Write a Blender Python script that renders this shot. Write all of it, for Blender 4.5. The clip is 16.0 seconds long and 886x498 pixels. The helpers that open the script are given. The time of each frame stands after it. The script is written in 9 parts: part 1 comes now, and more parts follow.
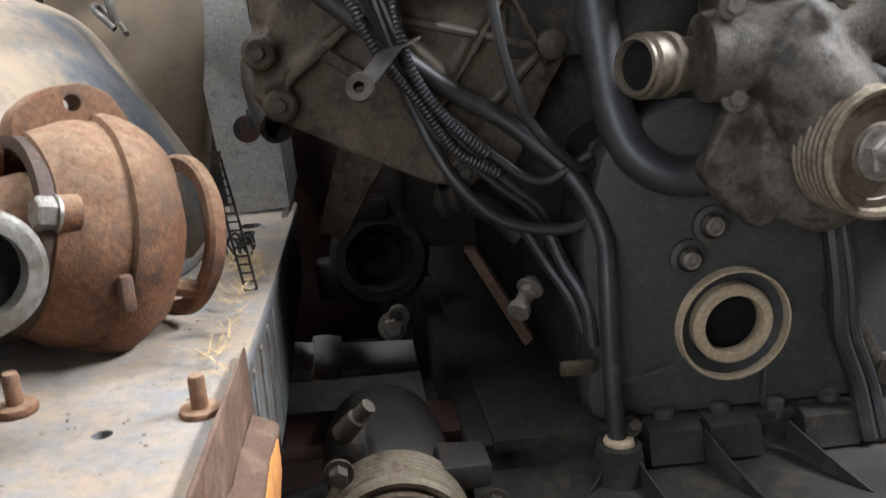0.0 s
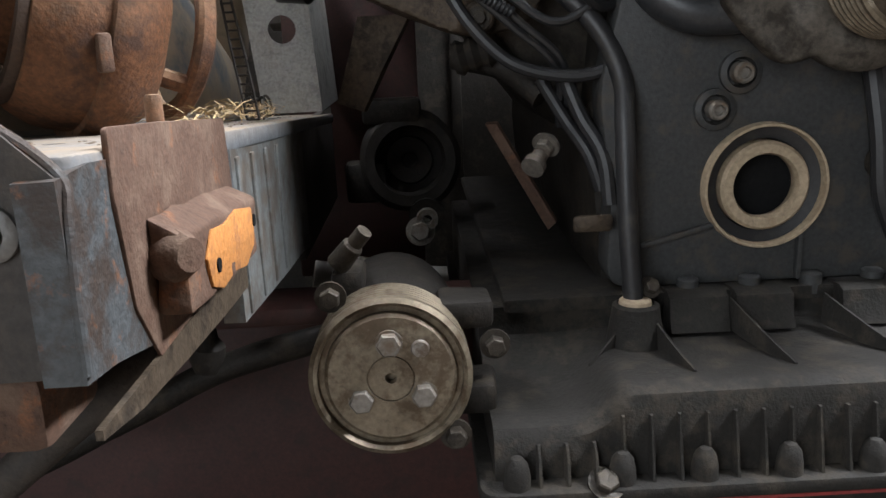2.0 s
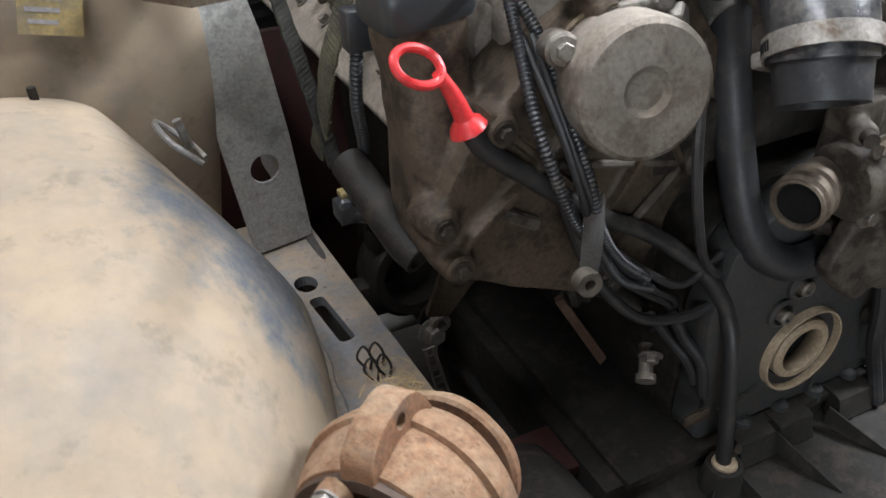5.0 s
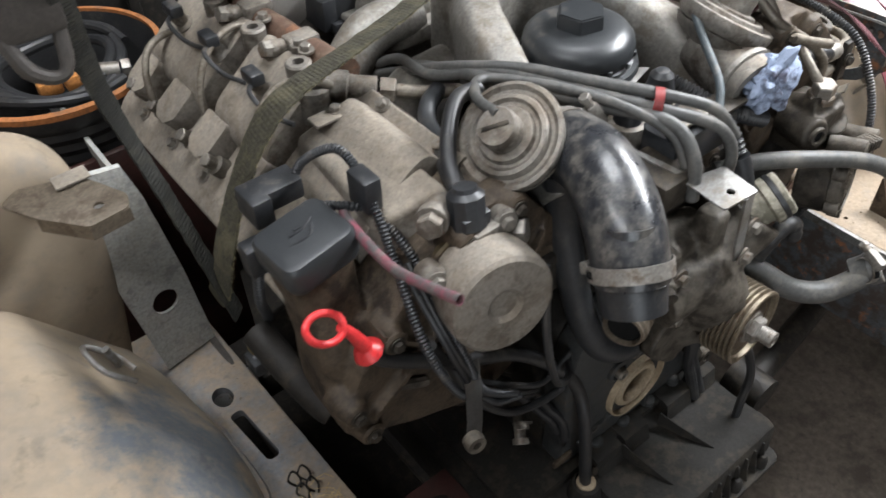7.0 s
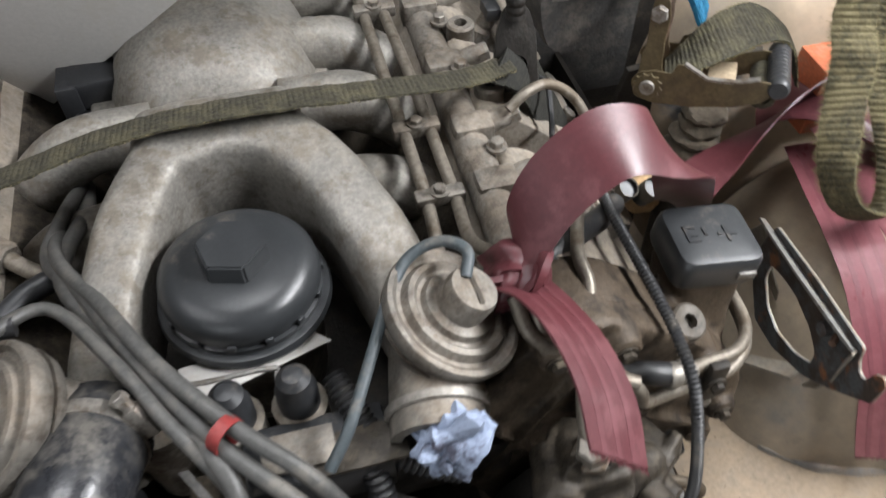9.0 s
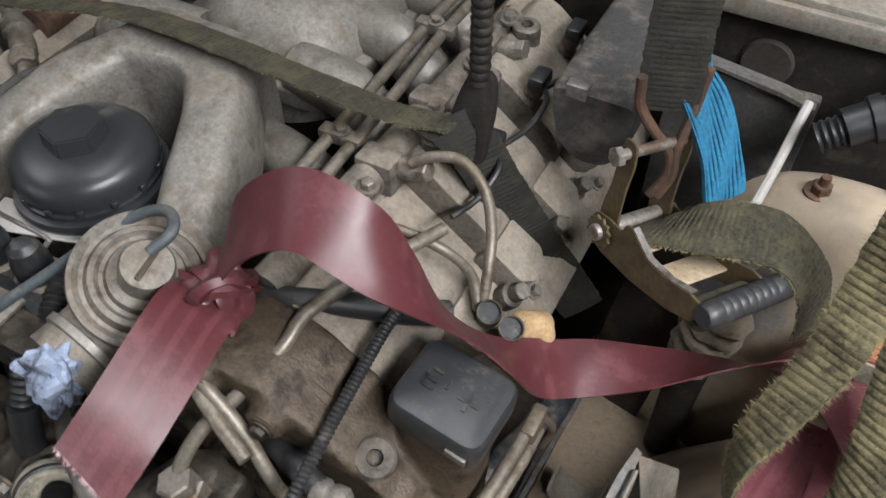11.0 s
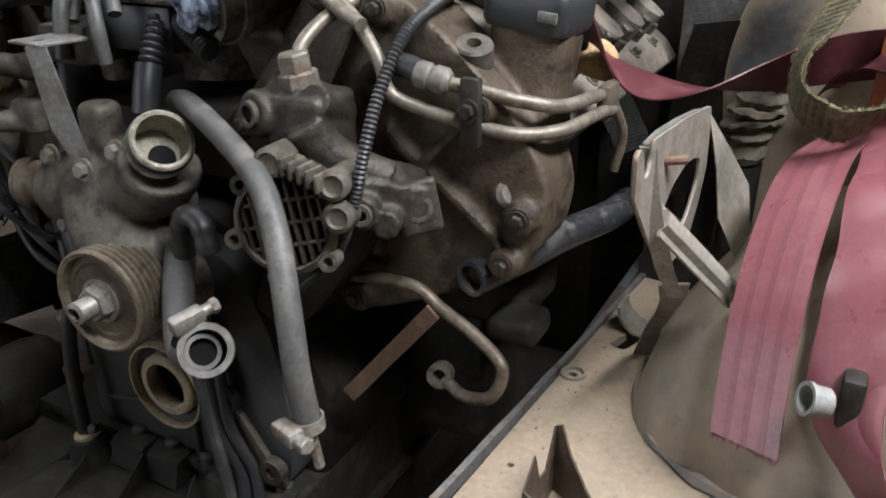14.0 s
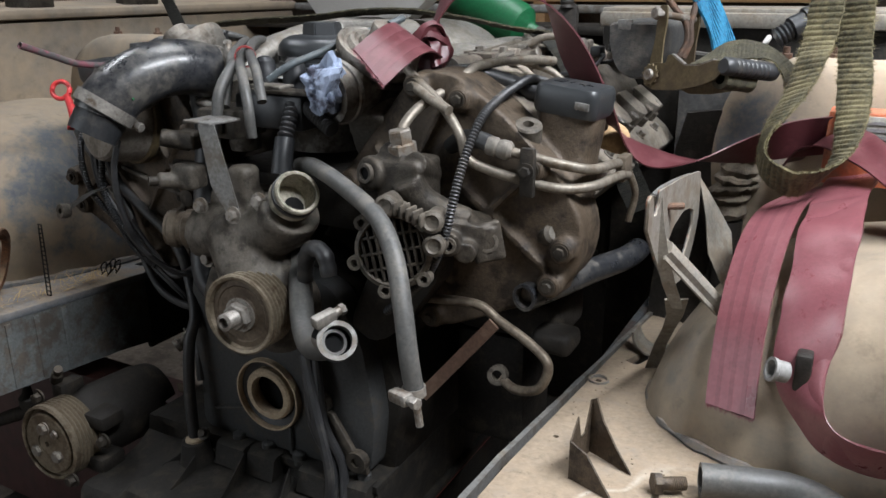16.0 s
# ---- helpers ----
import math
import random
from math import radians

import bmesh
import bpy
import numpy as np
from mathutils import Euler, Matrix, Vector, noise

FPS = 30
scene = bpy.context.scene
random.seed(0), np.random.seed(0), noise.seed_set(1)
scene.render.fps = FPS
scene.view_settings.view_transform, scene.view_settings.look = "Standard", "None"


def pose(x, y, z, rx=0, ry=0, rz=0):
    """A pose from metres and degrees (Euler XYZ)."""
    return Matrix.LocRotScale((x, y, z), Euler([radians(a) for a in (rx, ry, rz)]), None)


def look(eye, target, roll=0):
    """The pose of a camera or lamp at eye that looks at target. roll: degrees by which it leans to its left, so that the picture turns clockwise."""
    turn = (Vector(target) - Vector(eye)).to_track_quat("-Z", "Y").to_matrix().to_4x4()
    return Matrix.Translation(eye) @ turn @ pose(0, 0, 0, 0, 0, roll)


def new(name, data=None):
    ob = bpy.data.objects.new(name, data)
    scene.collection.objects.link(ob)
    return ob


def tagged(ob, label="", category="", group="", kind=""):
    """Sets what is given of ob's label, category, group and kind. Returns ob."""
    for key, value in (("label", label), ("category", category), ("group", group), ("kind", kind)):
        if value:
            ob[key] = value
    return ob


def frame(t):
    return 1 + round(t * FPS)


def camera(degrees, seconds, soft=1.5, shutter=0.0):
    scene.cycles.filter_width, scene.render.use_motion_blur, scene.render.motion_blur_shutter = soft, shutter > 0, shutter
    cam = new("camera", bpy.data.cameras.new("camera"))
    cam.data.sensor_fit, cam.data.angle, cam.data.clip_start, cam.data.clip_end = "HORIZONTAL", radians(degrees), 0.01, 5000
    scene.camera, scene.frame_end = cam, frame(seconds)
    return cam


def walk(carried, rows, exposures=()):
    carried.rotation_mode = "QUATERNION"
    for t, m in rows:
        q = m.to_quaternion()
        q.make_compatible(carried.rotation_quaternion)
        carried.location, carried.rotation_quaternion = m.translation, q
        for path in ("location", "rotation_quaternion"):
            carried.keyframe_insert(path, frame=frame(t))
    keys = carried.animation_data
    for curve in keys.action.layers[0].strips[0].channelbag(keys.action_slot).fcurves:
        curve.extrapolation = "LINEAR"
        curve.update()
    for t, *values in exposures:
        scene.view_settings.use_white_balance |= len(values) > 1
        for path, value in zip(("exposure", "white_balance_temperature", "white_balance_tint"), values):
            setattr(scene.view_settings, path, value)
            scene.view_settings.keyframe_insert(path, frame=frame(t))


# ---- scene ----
cam = camera(58.27, 16.0, soft=1.5, shutter=0.3)
PATH = [
    (0, (-0.3207, -0.6120, 0.7672), (-0.1006, 1.2953, 0.2069), -2.70),
    (0.5, (-0.3237, -0.6097, 0.7030), (-0.1266, 1.3096, 0.1762), -2.84),
    (1, (-0.3042, -0.6218, 0.6688), (-0.1794, 1.3045, 0.1452), -3.28),
    (1.5, (-0.2858, -0.6301, 0.6463), (-0.2318, 1.3027, 0.1352), -2.91),
    (2, (-0.2771, -0.6308, 0.6249), (-0.2329, 1.3032, 0.1173), -2.51),
    (2.5, (-0.2748, -0.6286, 0.6224), (-0.2192, 1.3024, 0.1046), -2.45),
    (3, (-0.3008, -0.5993, 0.6814), (-0.1259, 1.3001, 0.0798), -2.92),
    (3.5, (-0.3512, -0.5658, 0.8296), (-0.0466, 1.2378, 0.0207), -3.76),
    (4, (-0.4280, -0.5096, 0.9438), (-0.0122, 1.1862, -0.0315), -3.59),
    (4.2, (-0.4684, -0.4915, 0.9717), (0.0018, 1.1675, -0.0414), -3.47),
    (6.3, (-0.6488, -0.3267, 1.2489), (0.2279, 0.9147, -0.0512), -1.23),
    (6.5, (-0.6413, -0.3331, 1.2848), (0.2414, 0.8746, -0.0427), -1.30),
    (7, (-0.5656, -0.3421, 1.3649), (0.2964, 0.7908, -0.0399), -2.21),
    (7.5, (-0.4179, -0.3552, 1.4145), (0.3434, 0.7441, -0.0727), -2.63),
    (8, (-0.2306, -0.3630, 1.4309), (0.4091, 0.7356, -0.1131), -0.62),
    (8.5, (-0.0825, -0.3243, 1.4150), (0.4186, 0.8181, -0.1483), 0.04),
    (9, (0.0508, -0.2268, 1.3972), (0.3831, 0.9934, -0.1522), -0.29),
    (9.2, (0.0981, -0.2015, 1.3940), (0.3289, 1.0439, -0.1538), -0.58),
    (11.3, (0.5402, -0.1330, 1.3714), (-0.1922, 0.9785, -0.1213), -1.85),
    (11.5, (0.5701, -0.1459, 1.3575), (-0.2358, 0.9695, -0.0938), -2.82),
    (12, (0.6384, -0.1668, 1.2943), (-0.3070, 0.9847, -0.0398), -3.40),
    (12.5, (0.6503, -0.2172, 1.2307), (-0.3403, 1.0049, -0.0043), -3.19),
    (13, (0.6269, -0.3240, 1.1191), (-0.3161, 1.0966, 0.0737), -2.88),
    (13.5, (0.5998, -0.4117, 1.0372), (-0.2818, 1.1263, 0.1113), -1.96),
    (14, (0.6019, -0.4928, 0.9829), (-0.2624, 1.1089, 0.1536), -0.72),
    (14.5, (0.6089, -0.5725, 0.9426), (-0.2666, 1.0572, 0.1827), 0.04),
    (15, (0.6179, -0.6442, 0.9649), (-0.2679, 1.0029, 0.2561), 0.01),
    (15.5, (0.6357, -0.6958, 0.9939), (-0.2529, 0.9676, 0.3280), -0.04),
    (16, (0.6496, -0.7226, 1.0145), (-0.2487, 0.9495, 0.3845), -0.24),
]
EXPOSE = [(0, 0.34, 6150, 10), (0.5, 0.32, 6200, 10), (1, 0.12, 6250, 10), (1.5, 0.1, 6250, 10), (2, 0.38, 6250, 10), (2.5, 0.4, 6250, 10), (3, 0.34, 6200, 10), (3.5, 0.38, 6100, 10), (4.2, 0.28, 6150, 10), (6.3, -0.12, 6250, 9), (7.5, -0.4, 6350, 9), (9, -0.84, 6450, 10), (11.3, -1.35, 6450, 10), (12, -1.42, 6400, 10), (12.6, -1.2, 6400, 10), (13.5, -0.78, 6350, 10), (15, -0.72, 6150, 10), (16, -0.78, 6200, 9)]
walk(cam, [(t, look(eye, target, roll)) for t, eye, target, roll in PATH], EXPOSE)

# ---- light ----
world = bpy.data.worlds.new("world")
scene.world = world
world.use_nodes = True
wn = world.node_tree.nodes
sky = wn.new("ShaderNodeTexSky")
sky.sky_type, sky.sun_disc = "NISHITA", False
sky.sun_elevation, sky.sun_rotation = radians(50), radians(200)
world.node_tree.links.new(sky.outputs[0], wn["Background"].inputs[0])
wn["Background"].inputs[1].default_value = 0.009


def area_light(name, at, to, sx, sy, power, colour):
    d = bpy.data.lights.new(name, "AREA")
    d.shape, d.size, d.size_y, d.energy, d.color = "RECTANGLE", sx, sy, power, colour
    ob = new(name, d)
    ob.matrix_world = look(at, to)
    return ob


# overhead light of the workshop, then added fills for both wings and the front
area_light("roof_light", (0.1, 0.55, 3.2), (0.05, 0.15, 0.6), 1.1, 0.7, 84, (0.97, 0.98, 1.0))
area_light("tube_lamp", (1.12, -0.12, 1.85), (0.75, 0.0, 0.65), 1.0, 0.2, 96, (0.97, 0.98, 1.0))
area_light("tube_lamp", (-1.05, -0.05, 2.15), (-0.6, 0.1, 0.6), 1.0, 0.2, 19, (0.98, 0.98, 1.0))
area_light("door_light", (-2.0, -2.8, 1.4), (-0.2, 0.1, 0.6), 2.0, 1.6, 66, (0.92, 0.965, 1.0))

# ---- mesh helpers ----
def spline(pts, n=6):
    """A smooth line through the points, n steps a span."""
    p = [Vector(q) for q in pts]
    p = [2 * p[0] - p[1]] + p + [2 * p[-1] - p[-2]]
    out = []
    for i in range(1, len(p) - 2):
        a, b, c, d = p[i - 1:i + 3]
        for k in range(n):
            u = k / n
            out.append(0.5 * (2 * b + (c - a) * u + (2 * a - 5 * b + 4 * c - d) * u * u + (3 * b - a - 3 * c + d) * u ** 3))
    return out + [p[-2].copy()]


def turned(axis):
    return Vector(axis).normalized().to_track_quat("Z", "Y").to_matrix().to_4x4()


def put(bm, at=(0, 0, 0), axis=(0, 0, 1), spin=0):
    """Moves a shape built round z so that its z points along axis from at."""
    bm.transform(Matrix.Translation(at) @ turned(axis) @ pose(0, 0, 0, 0, 0, spin))
    return bm


def join(*some):
    out = bmesh.new()
    for bm in some:
        me = bpy.data.meshes.new("tmp")
        bm.to_mesh(me)
        bm.free()
        out.from_mesh(me)
        bpy.data.meshes.remove(me)
    return out


def skin(rings, closed=True, caps=True):
    """Faces between rings of points."""
    bm = bmesh.new()
    vs = [[bm.verts.new(p) for p in ring] for ring in rings]
    m = len(vs[0])
    for a, b in zip(vs, vs[1:]):
        for k in range(m if closed else m - 1):
            bm.faces.new((a[k], a[(k + 1) % m], b[(k + 1) % m], b[k]))
    if caps and closed:
        bm.faces.new(list(reversed(vs[0])))
        bm.faces.new(vs[-1])
    bmesh.ops.recalc_face_normals(bm, faces=bm.faces[:])
    return bm


def tube(pts, r, seg=12, n=6, pitch=0.0, amp=0.0, bore=0.0, ends=None):
    """A hose or pipe along a smooth line. pitch, amp: ribs of a corrugated hose. bore: an open end's depth. ends: radius at start and end."""
    line = spline(pts, n)
    if pitch:
        dense, left = [], 0.0
        for a, b in zip(line, line[1:]):
            d = (b - a).length
            while left < d:
                dense.append(a.lerp(b, left / d))
                left += pitch / 4
            left -= d
        line = dense
    side = Vector((0, 0, 1)).cross(line[1] - line[0])
    if side.length < 1e-4:
        side = Vector((1, 0, 0))
    side.normalize()
    rings = []
    m = len(line)
    for i, q in enumerate(line):
        d = (line[min(i + 1, m - 1)] - line[max(i - 1, 0)]).normalized()
        side = (side - d * side.dot(d)).normalized()
        up = d.cross(side)
        rr = r if not ends else ends[0] + (ends[1] - ends[0]) * i / (m - 1)
        if pitch:
            rr += amp * (1, 0.4, -1, 0.4)[i % 4]
        rings.append([q + rr * (math.cos(2 * math.pi * k / seg) * side + math.sin(2 * math.pi * k / seg) * up) for k in range(seg)])
        if bore and i == m - 1:
            wall = rr * 0.76
            for step, depth in ((wall, 0.0), (wall * 0.97, bore)):
                rings.append([q - d * depth + step * (math.cos(2 * math.pi * k / seg) * side + math.sin(2 * math.pi * k / seg) * up) for k in range(seg)])
    return skin(rings)


def lathe(profile, seg=32, hoop=False):
    """Turned round z: profile of (radius, height). hoop: the profile closes on itself, with an open bore."""
    rings = []
    for r, h in profile:
        rings.append([Vector((max(r, 0.0002) * math.cos(2 * math.pi * k / seg), max(r, 0.0002) * math.sin(2 * math.pi * k / seg), h)) for k in range(seg)])
    return skin(rings + rings[:1], caps=False) if hoop else skin(rings)


def block(sx, sy, sz, bevel=0.003, seg=2, at=(0, 0, 0)):
    bm = bmesh.new()
    bmesh.ops.create_cube(bm, size=1, matrix=Matrix.Translation(at) @ Matrix.Diagonal((sx, sy, sz, 1)))
    if bevel:
        bmesh.ops.bevel(bm, geom=bm.edges[:], offset=bevel, segments=seg, affect="EDGES", profile=0.5)
    return bm


def prism(outline, h, bevel=0.002, seg=2):
    """An outline in x, y raised to the height h."""
    bm = skin([[Vector((x, y, 0)) for x, y in outline], [Vector((x, y, h)) for x, y in outline]])
    if bevel:
        bmesh.ops.bevel(bm, geom=bm.edges[:], offset=bevel, segments=seg, affect="EDGES", profile=0.5, clamp_overlap=True)
    return bm


def round_outline(pts, r, n=4):
    """An outline with its corners rounded."""
    out = []
    m = len(pts)
    for i in range(m):
        a, b, c = Vector(pts[i - 1]), Vector(pts[i]), Vector(pts[(i + 1) % m])
        u, v = (a - b), (c - b)
        k = min(r, u.length * 0.45, v.length * 0.45)
        p, q = b + u.normalized() * k, b + v.normalized() * k
        for s in range(n + 1):
            t = s / n
            w = p.lerp(b, t).lerp(b.lerp(q, t), t)
            out.append((w.x, w.y))
    return out


def rough_up(bm, size, scale, seed=0.0):
    """Small unevenness of a casting or a dented sheet."""
    bm.normal_update()
    for v in bm.verts:
        v.co += v.normal * size * noise.noise(v.co * scale + Vector((seed, seed * 2, 0)))
    return bm


def hexagon(r, h, dome=0.0):
    """A hexagonal bolt head with chamfered corners, on a flange."""
    head = bmesh.new()
    bmesh.ops.create_cone(head, cap_ends=True, segments=6, radius1=r, radius2=r, depth=h, matrix=Matrix.Translation((0, 0, h / 2)))
    top = [e for e in head.edges if all(v.co.z > h * 0.9 for v in e.verts)]
    bmesh.ops.bevel(head, geom=top, offset=r * 0.12, segments=1, affect="EDGES")
    return head


def bolt(at, axis, r=0.007, h=0.007, washer=1.5):
    return put(join(lathe([(0, -0.001), (r * washer, -0.001), (r * washer, 0.0016), (0, 0.0016)], 18), hexagon(r, h)), at, axis, random.uniform(0, 60))


def strap_mesh(pts, sides, width, thick=0.0022, n=8, rib=0.0, across=8, wave=0.0):
    """A woven band along a smooth line; sides: the way across it at each point."""
    line = spline(pts, n)
    way = [v.normalized() for v in spline(sides, n)]
    top, low = [], []
    m = len(line)
    for i, q in enumerate(line):
        d = (line[min(i + 1, m - 1)] - line[max(i - 1, 0)]).normalized()
        s = way[i]
        up = s.cross(d).normalized()
        t, l = [], []
        for k in range(across + 1):
            u = k / across - 0.5
            lift = wave * math.sin(9 * u + i * 0.35) + rib * (k % 2)
            base = q + s * width * u + up * lift
            t.append(base + up * thick / 2)
            l.append(base - up * thick / 2)
        top.append(t)
        low.append(l)
    return skin([t + list(reversed(l)) for t, l in zip(top, low)])


def fuse(voxel, smooth, *some):
    """Melts overlapping shapes into one casting with filleted joints."""
    me = bpy.data.meshes.new("raw")
    bm = join(*some)
    bm.to_mesh(me)
    bm.free()
    ob = new("raw", me)
    mod = ob.modifiers.new("remesh", "REMESH")
    mod.mode, mod.voxel_size = "VOXEL", voxel
    if smooth:
        mod = ob.modifiers.new("smooth", "SMOOTH")
        mod.factor, mod.iterations = 0.5, smooth
    bpy.context.view_layer.update()
    fresh = bpy.data.meshes.new_from_object(ob.evaluated_get(bpy.context.evaluated_depsgraph_get()))
    bpy.data.objects.remove(ob)
    out = bmesh.new()
    out.from_mesh(fresh)
    return out


# ---- objects ----
def mesh_object(name, bm, material, parent=None, label="", sharp=35):
    me = bpy.data.meshes.new(name)
    bm.to_mesh(me)
    bm.free()
    me.materials.append(material)
    me.shade_smooth()
    me.set_sharp_from_angle(angle=radians(sharp))
    ob = new(name, me)
    if parent:
        ob.parent = parent
        if not parent.parent:
            ob.matrix_parent_inverse = parent.matrix_basis.inverted()
    if label:
        ob["label"] = label
    return ob


def part(name, bm, material, parent, label=""):
    return mesh_object(name, bm, material, parent, label)


def thing(name, label, category, base=(0, 0, 0), group="", kind=""):
    ob = new(name)
    ob.empty_display_size = 0.02
    ob.matrix_basis = Matrix.Translation(base)
    return tagged(ob, label, category, group, kind)


def solid(name, bm, material, label, category, group="", kind=""):
    return tagged(mesh_object(name, bm, material), label, category, group, kind)


# ---- materials ----
def material(name, base, rough=0.6, metal=0.0, second=None, patch=0.4, dust=0.5, scale=1.0, bump=0.15, rust=0.0, weave=None, dirt=(0.36, 0.30, 0.235), grain=0.25, coat=0.0, sides=0.10, marks=None, edge=0.0, worn=None):
    """A worn surface: base colour with grain, patches of a second colour, dust that settles on what faces up, and rust."""
    m = bpy.data.materials.new(name)
    m.use_nodes = True
    nt = m.node_tree
    n, link = nt.nodes, nt.links.new
    shader = n["Principled BSDF"]
    where = n.new("ShaderNodeTexCoord").outputs["Object"]

    def noisy(size, detail=4.0, rough_=0.6):
        t = n.new("ShaderNodeTexNoise")
        t.inputs["Scale"].default_value, t.inputs["Detail"].default_value, t.inputs["Roughness"].default_value = size * scale, detail, rough_
        link(where, t.inputs["Vector"])
        return t.outputs["Fac"]

    def ramp(src, a, b, lo=0.0, hi=1.0):
        t = n.new("ShaderNodeMapRange")
        for key, v in zip(("From Min", "From Max", "To Min", "To Max"), (a, b, lo, hi)):
            t.inputs[key].default_value = v
        link(src, t.inputs["Value"])
        return t.outputs[0]

    def maths(op, a, b):
        t = n.new("ShaderNodeMath")
        t.operation = op
        for k, v in enumerate((a, b)):
            if isinstance(v, (int, float)):
                t.inputs[k].default_value = v
            else:
                link(v, t.inputs[k])
        return t.outputs[0]

    def blend(fac, a, b):
        t = n.new("ShaderNodeMix")
        t.data_type = "RGBA"
        link(fac, t.inputs["Factor"])
        for k, v in ((6, a), (7, b)):
            if isinstance(v, tuple):
                t.inputs[k].default_value = (*v, 1)
            else:
                link(v, t.inputs[k])
        return t.outputs[2]

    fine, coarse = noisy(260, 5), noisy(26, 8, 0.72)
    colour = blend(ramp(fine, 0.3, 0.7), tuple(c * (1 - grain) for c in base), tuple(min(c * (1 + grain), 1) for c in base))
    if second:
        mixed = maths("ADD", maths("MULTIPLY", coarse, 0.6), maths("MULTIPLY", noisy(58, 5, 0.65), 0.4))
        colour = blend(ramp(mixed, 0.62 - patch * 0.3, 0.68 - patch * 0.24), colour, second)
    if rust:
        spots = ramp(noisy(31, 6, 0.7), 0.72 - rust * 0.35, 0.80 - rust * 0.30)
        colour = blend(spots, colour, blend(fine, (0.11, 0.04, 0.018), (0.30, 0.13, 0.055)))
    metal_out = None
    rough_out = ramp(coarse, 0.2, 0.8, max(rough - 0.12, 0.03), min(rough + 0.14, 1))
    if dust:
        normal = n.new("ShaderNodeNewGeometry").outputs["Normal"]
        split = n.new("ShaderNodeSeparateXYZ")
        link(normal, split.inputs[0])
        up = ramp(split.outputs["Z"], -0.15, 0.85, sides, 1.0)
        film = maths("MULTIPLY", up, ramp(maths("ADD", maths("MULTIPLY", noisy(13, 8, 0.72), 0.6), maths("MULTIPLY", noisy(95, 5, 0.7), 0.4)), 0.66 - dust * 0.42, (0.66 - dust * 0.42 + edge) if edge else (0.80 - dust * 0.22), 0.0, min(0.25 + dust * 0.8, 0.97)))
        colour = blend(film, colour, blend(fine, tuple(c * 0.8 for c in dirt), tuple(c * 1.12 for c in dirt)))
        rough_out = maths("ADD", rough_out, maths("MULTIPLY", film, 0.5))
        rough_out = maths("MINIMUM", rough_out, 0.95)
        if metal:
            metal_out = maths("MULTIPLY", maths("SUBTRACT", 1.0, film), metal)
    if worn:
        # one large rubbed patch round a place on the body, with a ragged outline
        far = n.new("ShaderNodeVectorMath")
        far.operation = "DISTANCE"
        link(n.new("ShaderNodeNewGeometry").outputs["Position"], far.inputs[0])
        far.inputs[1].default_value = worn[0]
        ragged = maths("ADD", far.outputs["Value"], maths("MULTIPLY", maths("SUBTRACT", noisy(90, 6, 0.7), 0.5), worn[1] * 2.4))
        rub = maths("MULTIPLY", ramp(ragged, worn[1] * 0.65, worn[1] * 1.05, 1.0, 0.0), ramp(noisy(600, 4, 0.7), 0.3, 0.55, 0.6, 1.0))
        colour = blend(rub, colour, blend(coarse, (0.045, 0.055, 0.068), (0.17, 0.18, 0.19)))
    specks = ramp(noisy(150, 4, 0.7), 0.58, 0.70, 0.0, 0.55 * min(grain * 3, 1))
    colour = blend(specks, colour, tuple(c * 0.35 for c in base))
    if marks:
        line = noisy(5.5, 3, 0.5)
        smear = maths("MULTIPLY", ramp(maths("ABSOLUTE", maths("SUBTRACT", line, 0.5), 0), 0.0, 0.012, 1, 0), maths("MULTIPLY", ramp(noisy(3.1, 2), 0.5, 0.6), ramp(noisy(120, 3), 0.35, 0.6, 0.15, 0.9)))
        colour = blend(smear, colour, marks)
    link(colour, shader.inputs["Base Color"])
    link(rough_out, shader.inputs["Roughness"])
    if metal_out is not None:
        link(metal_out, shader.inputs["Metallic"])
    else:
        shader.inputs["Metallic"].default_value = metal
    shader.inputs["Coat Weight"].default_value = coat
    if bump:
        b = n.new("ShaderNodeBump")
        b.inputs["Strength"].default_value, b.inputs["Distance"].default_value = bump, 0.003
        height = maths("ADD", maths("MULTIPLY", noisy(420, 3), 0.4), noisy(60, 4))
        if weave:
            w = n.new("ShaderNodeTexWave")
            w.wave_type, w.bands_direction = "BANDS", weave[0]
            w.inputs["Scale"].default_value, w.inputs["Distortion"].default_value = weave[1], 1.5
            link(where, w.inputs["Vector"])
            height = maths("ADD", height, maths("MULTIPLY", w.outputs["Fac"], weave[2]))
        link(height, b.inputs["Height"])
        link(b.outputs[0], shader.inputs["Normal"])
    return m


# front castings: stains plus their shade in the colour; M_ALUTOP is the lit copy
M_ALU = material("stained_shaded_aluminium", (0.085, 0.073, 0.058), 0.6, 0.15, (0.026, 0.0205, 0.015), 0.5, 0.44, bump=0.4, dirt=(0.185, 0.15, 0.108))
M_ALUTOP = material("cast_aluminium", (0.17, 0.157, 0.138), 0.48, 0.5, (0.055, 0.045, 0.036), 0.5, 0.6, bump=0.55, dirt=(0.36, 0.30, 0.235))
M_ALU_DARK = material("dark_cast_aluminium", (0.046, 0.039, 0.031), 0.5, 0.35, (0.017, 0.0145, 0.012), 0.5, 0.46, bump=0.55, dirt=(0.215, 0.172, 0.122), sides=0.12)
M_MANIFOLD = material("intake_aluminium", (0.21, 0.198, 0.178), 0.46, 0.4, (0.125, 0.108, 0.087), 0.38, 0.5, bump=0.35, dirt=(0.325, 0.285, 0.23))
M_COVER = material("dusty_head_casting", (0.16, 0.143, 0.122), 0.65, 0.2, (0.075, 0.061, 0.046), 0.42, 0.75, bump=0.45, dirt=(0.36, 0.305, 0.24), sides=0.04)
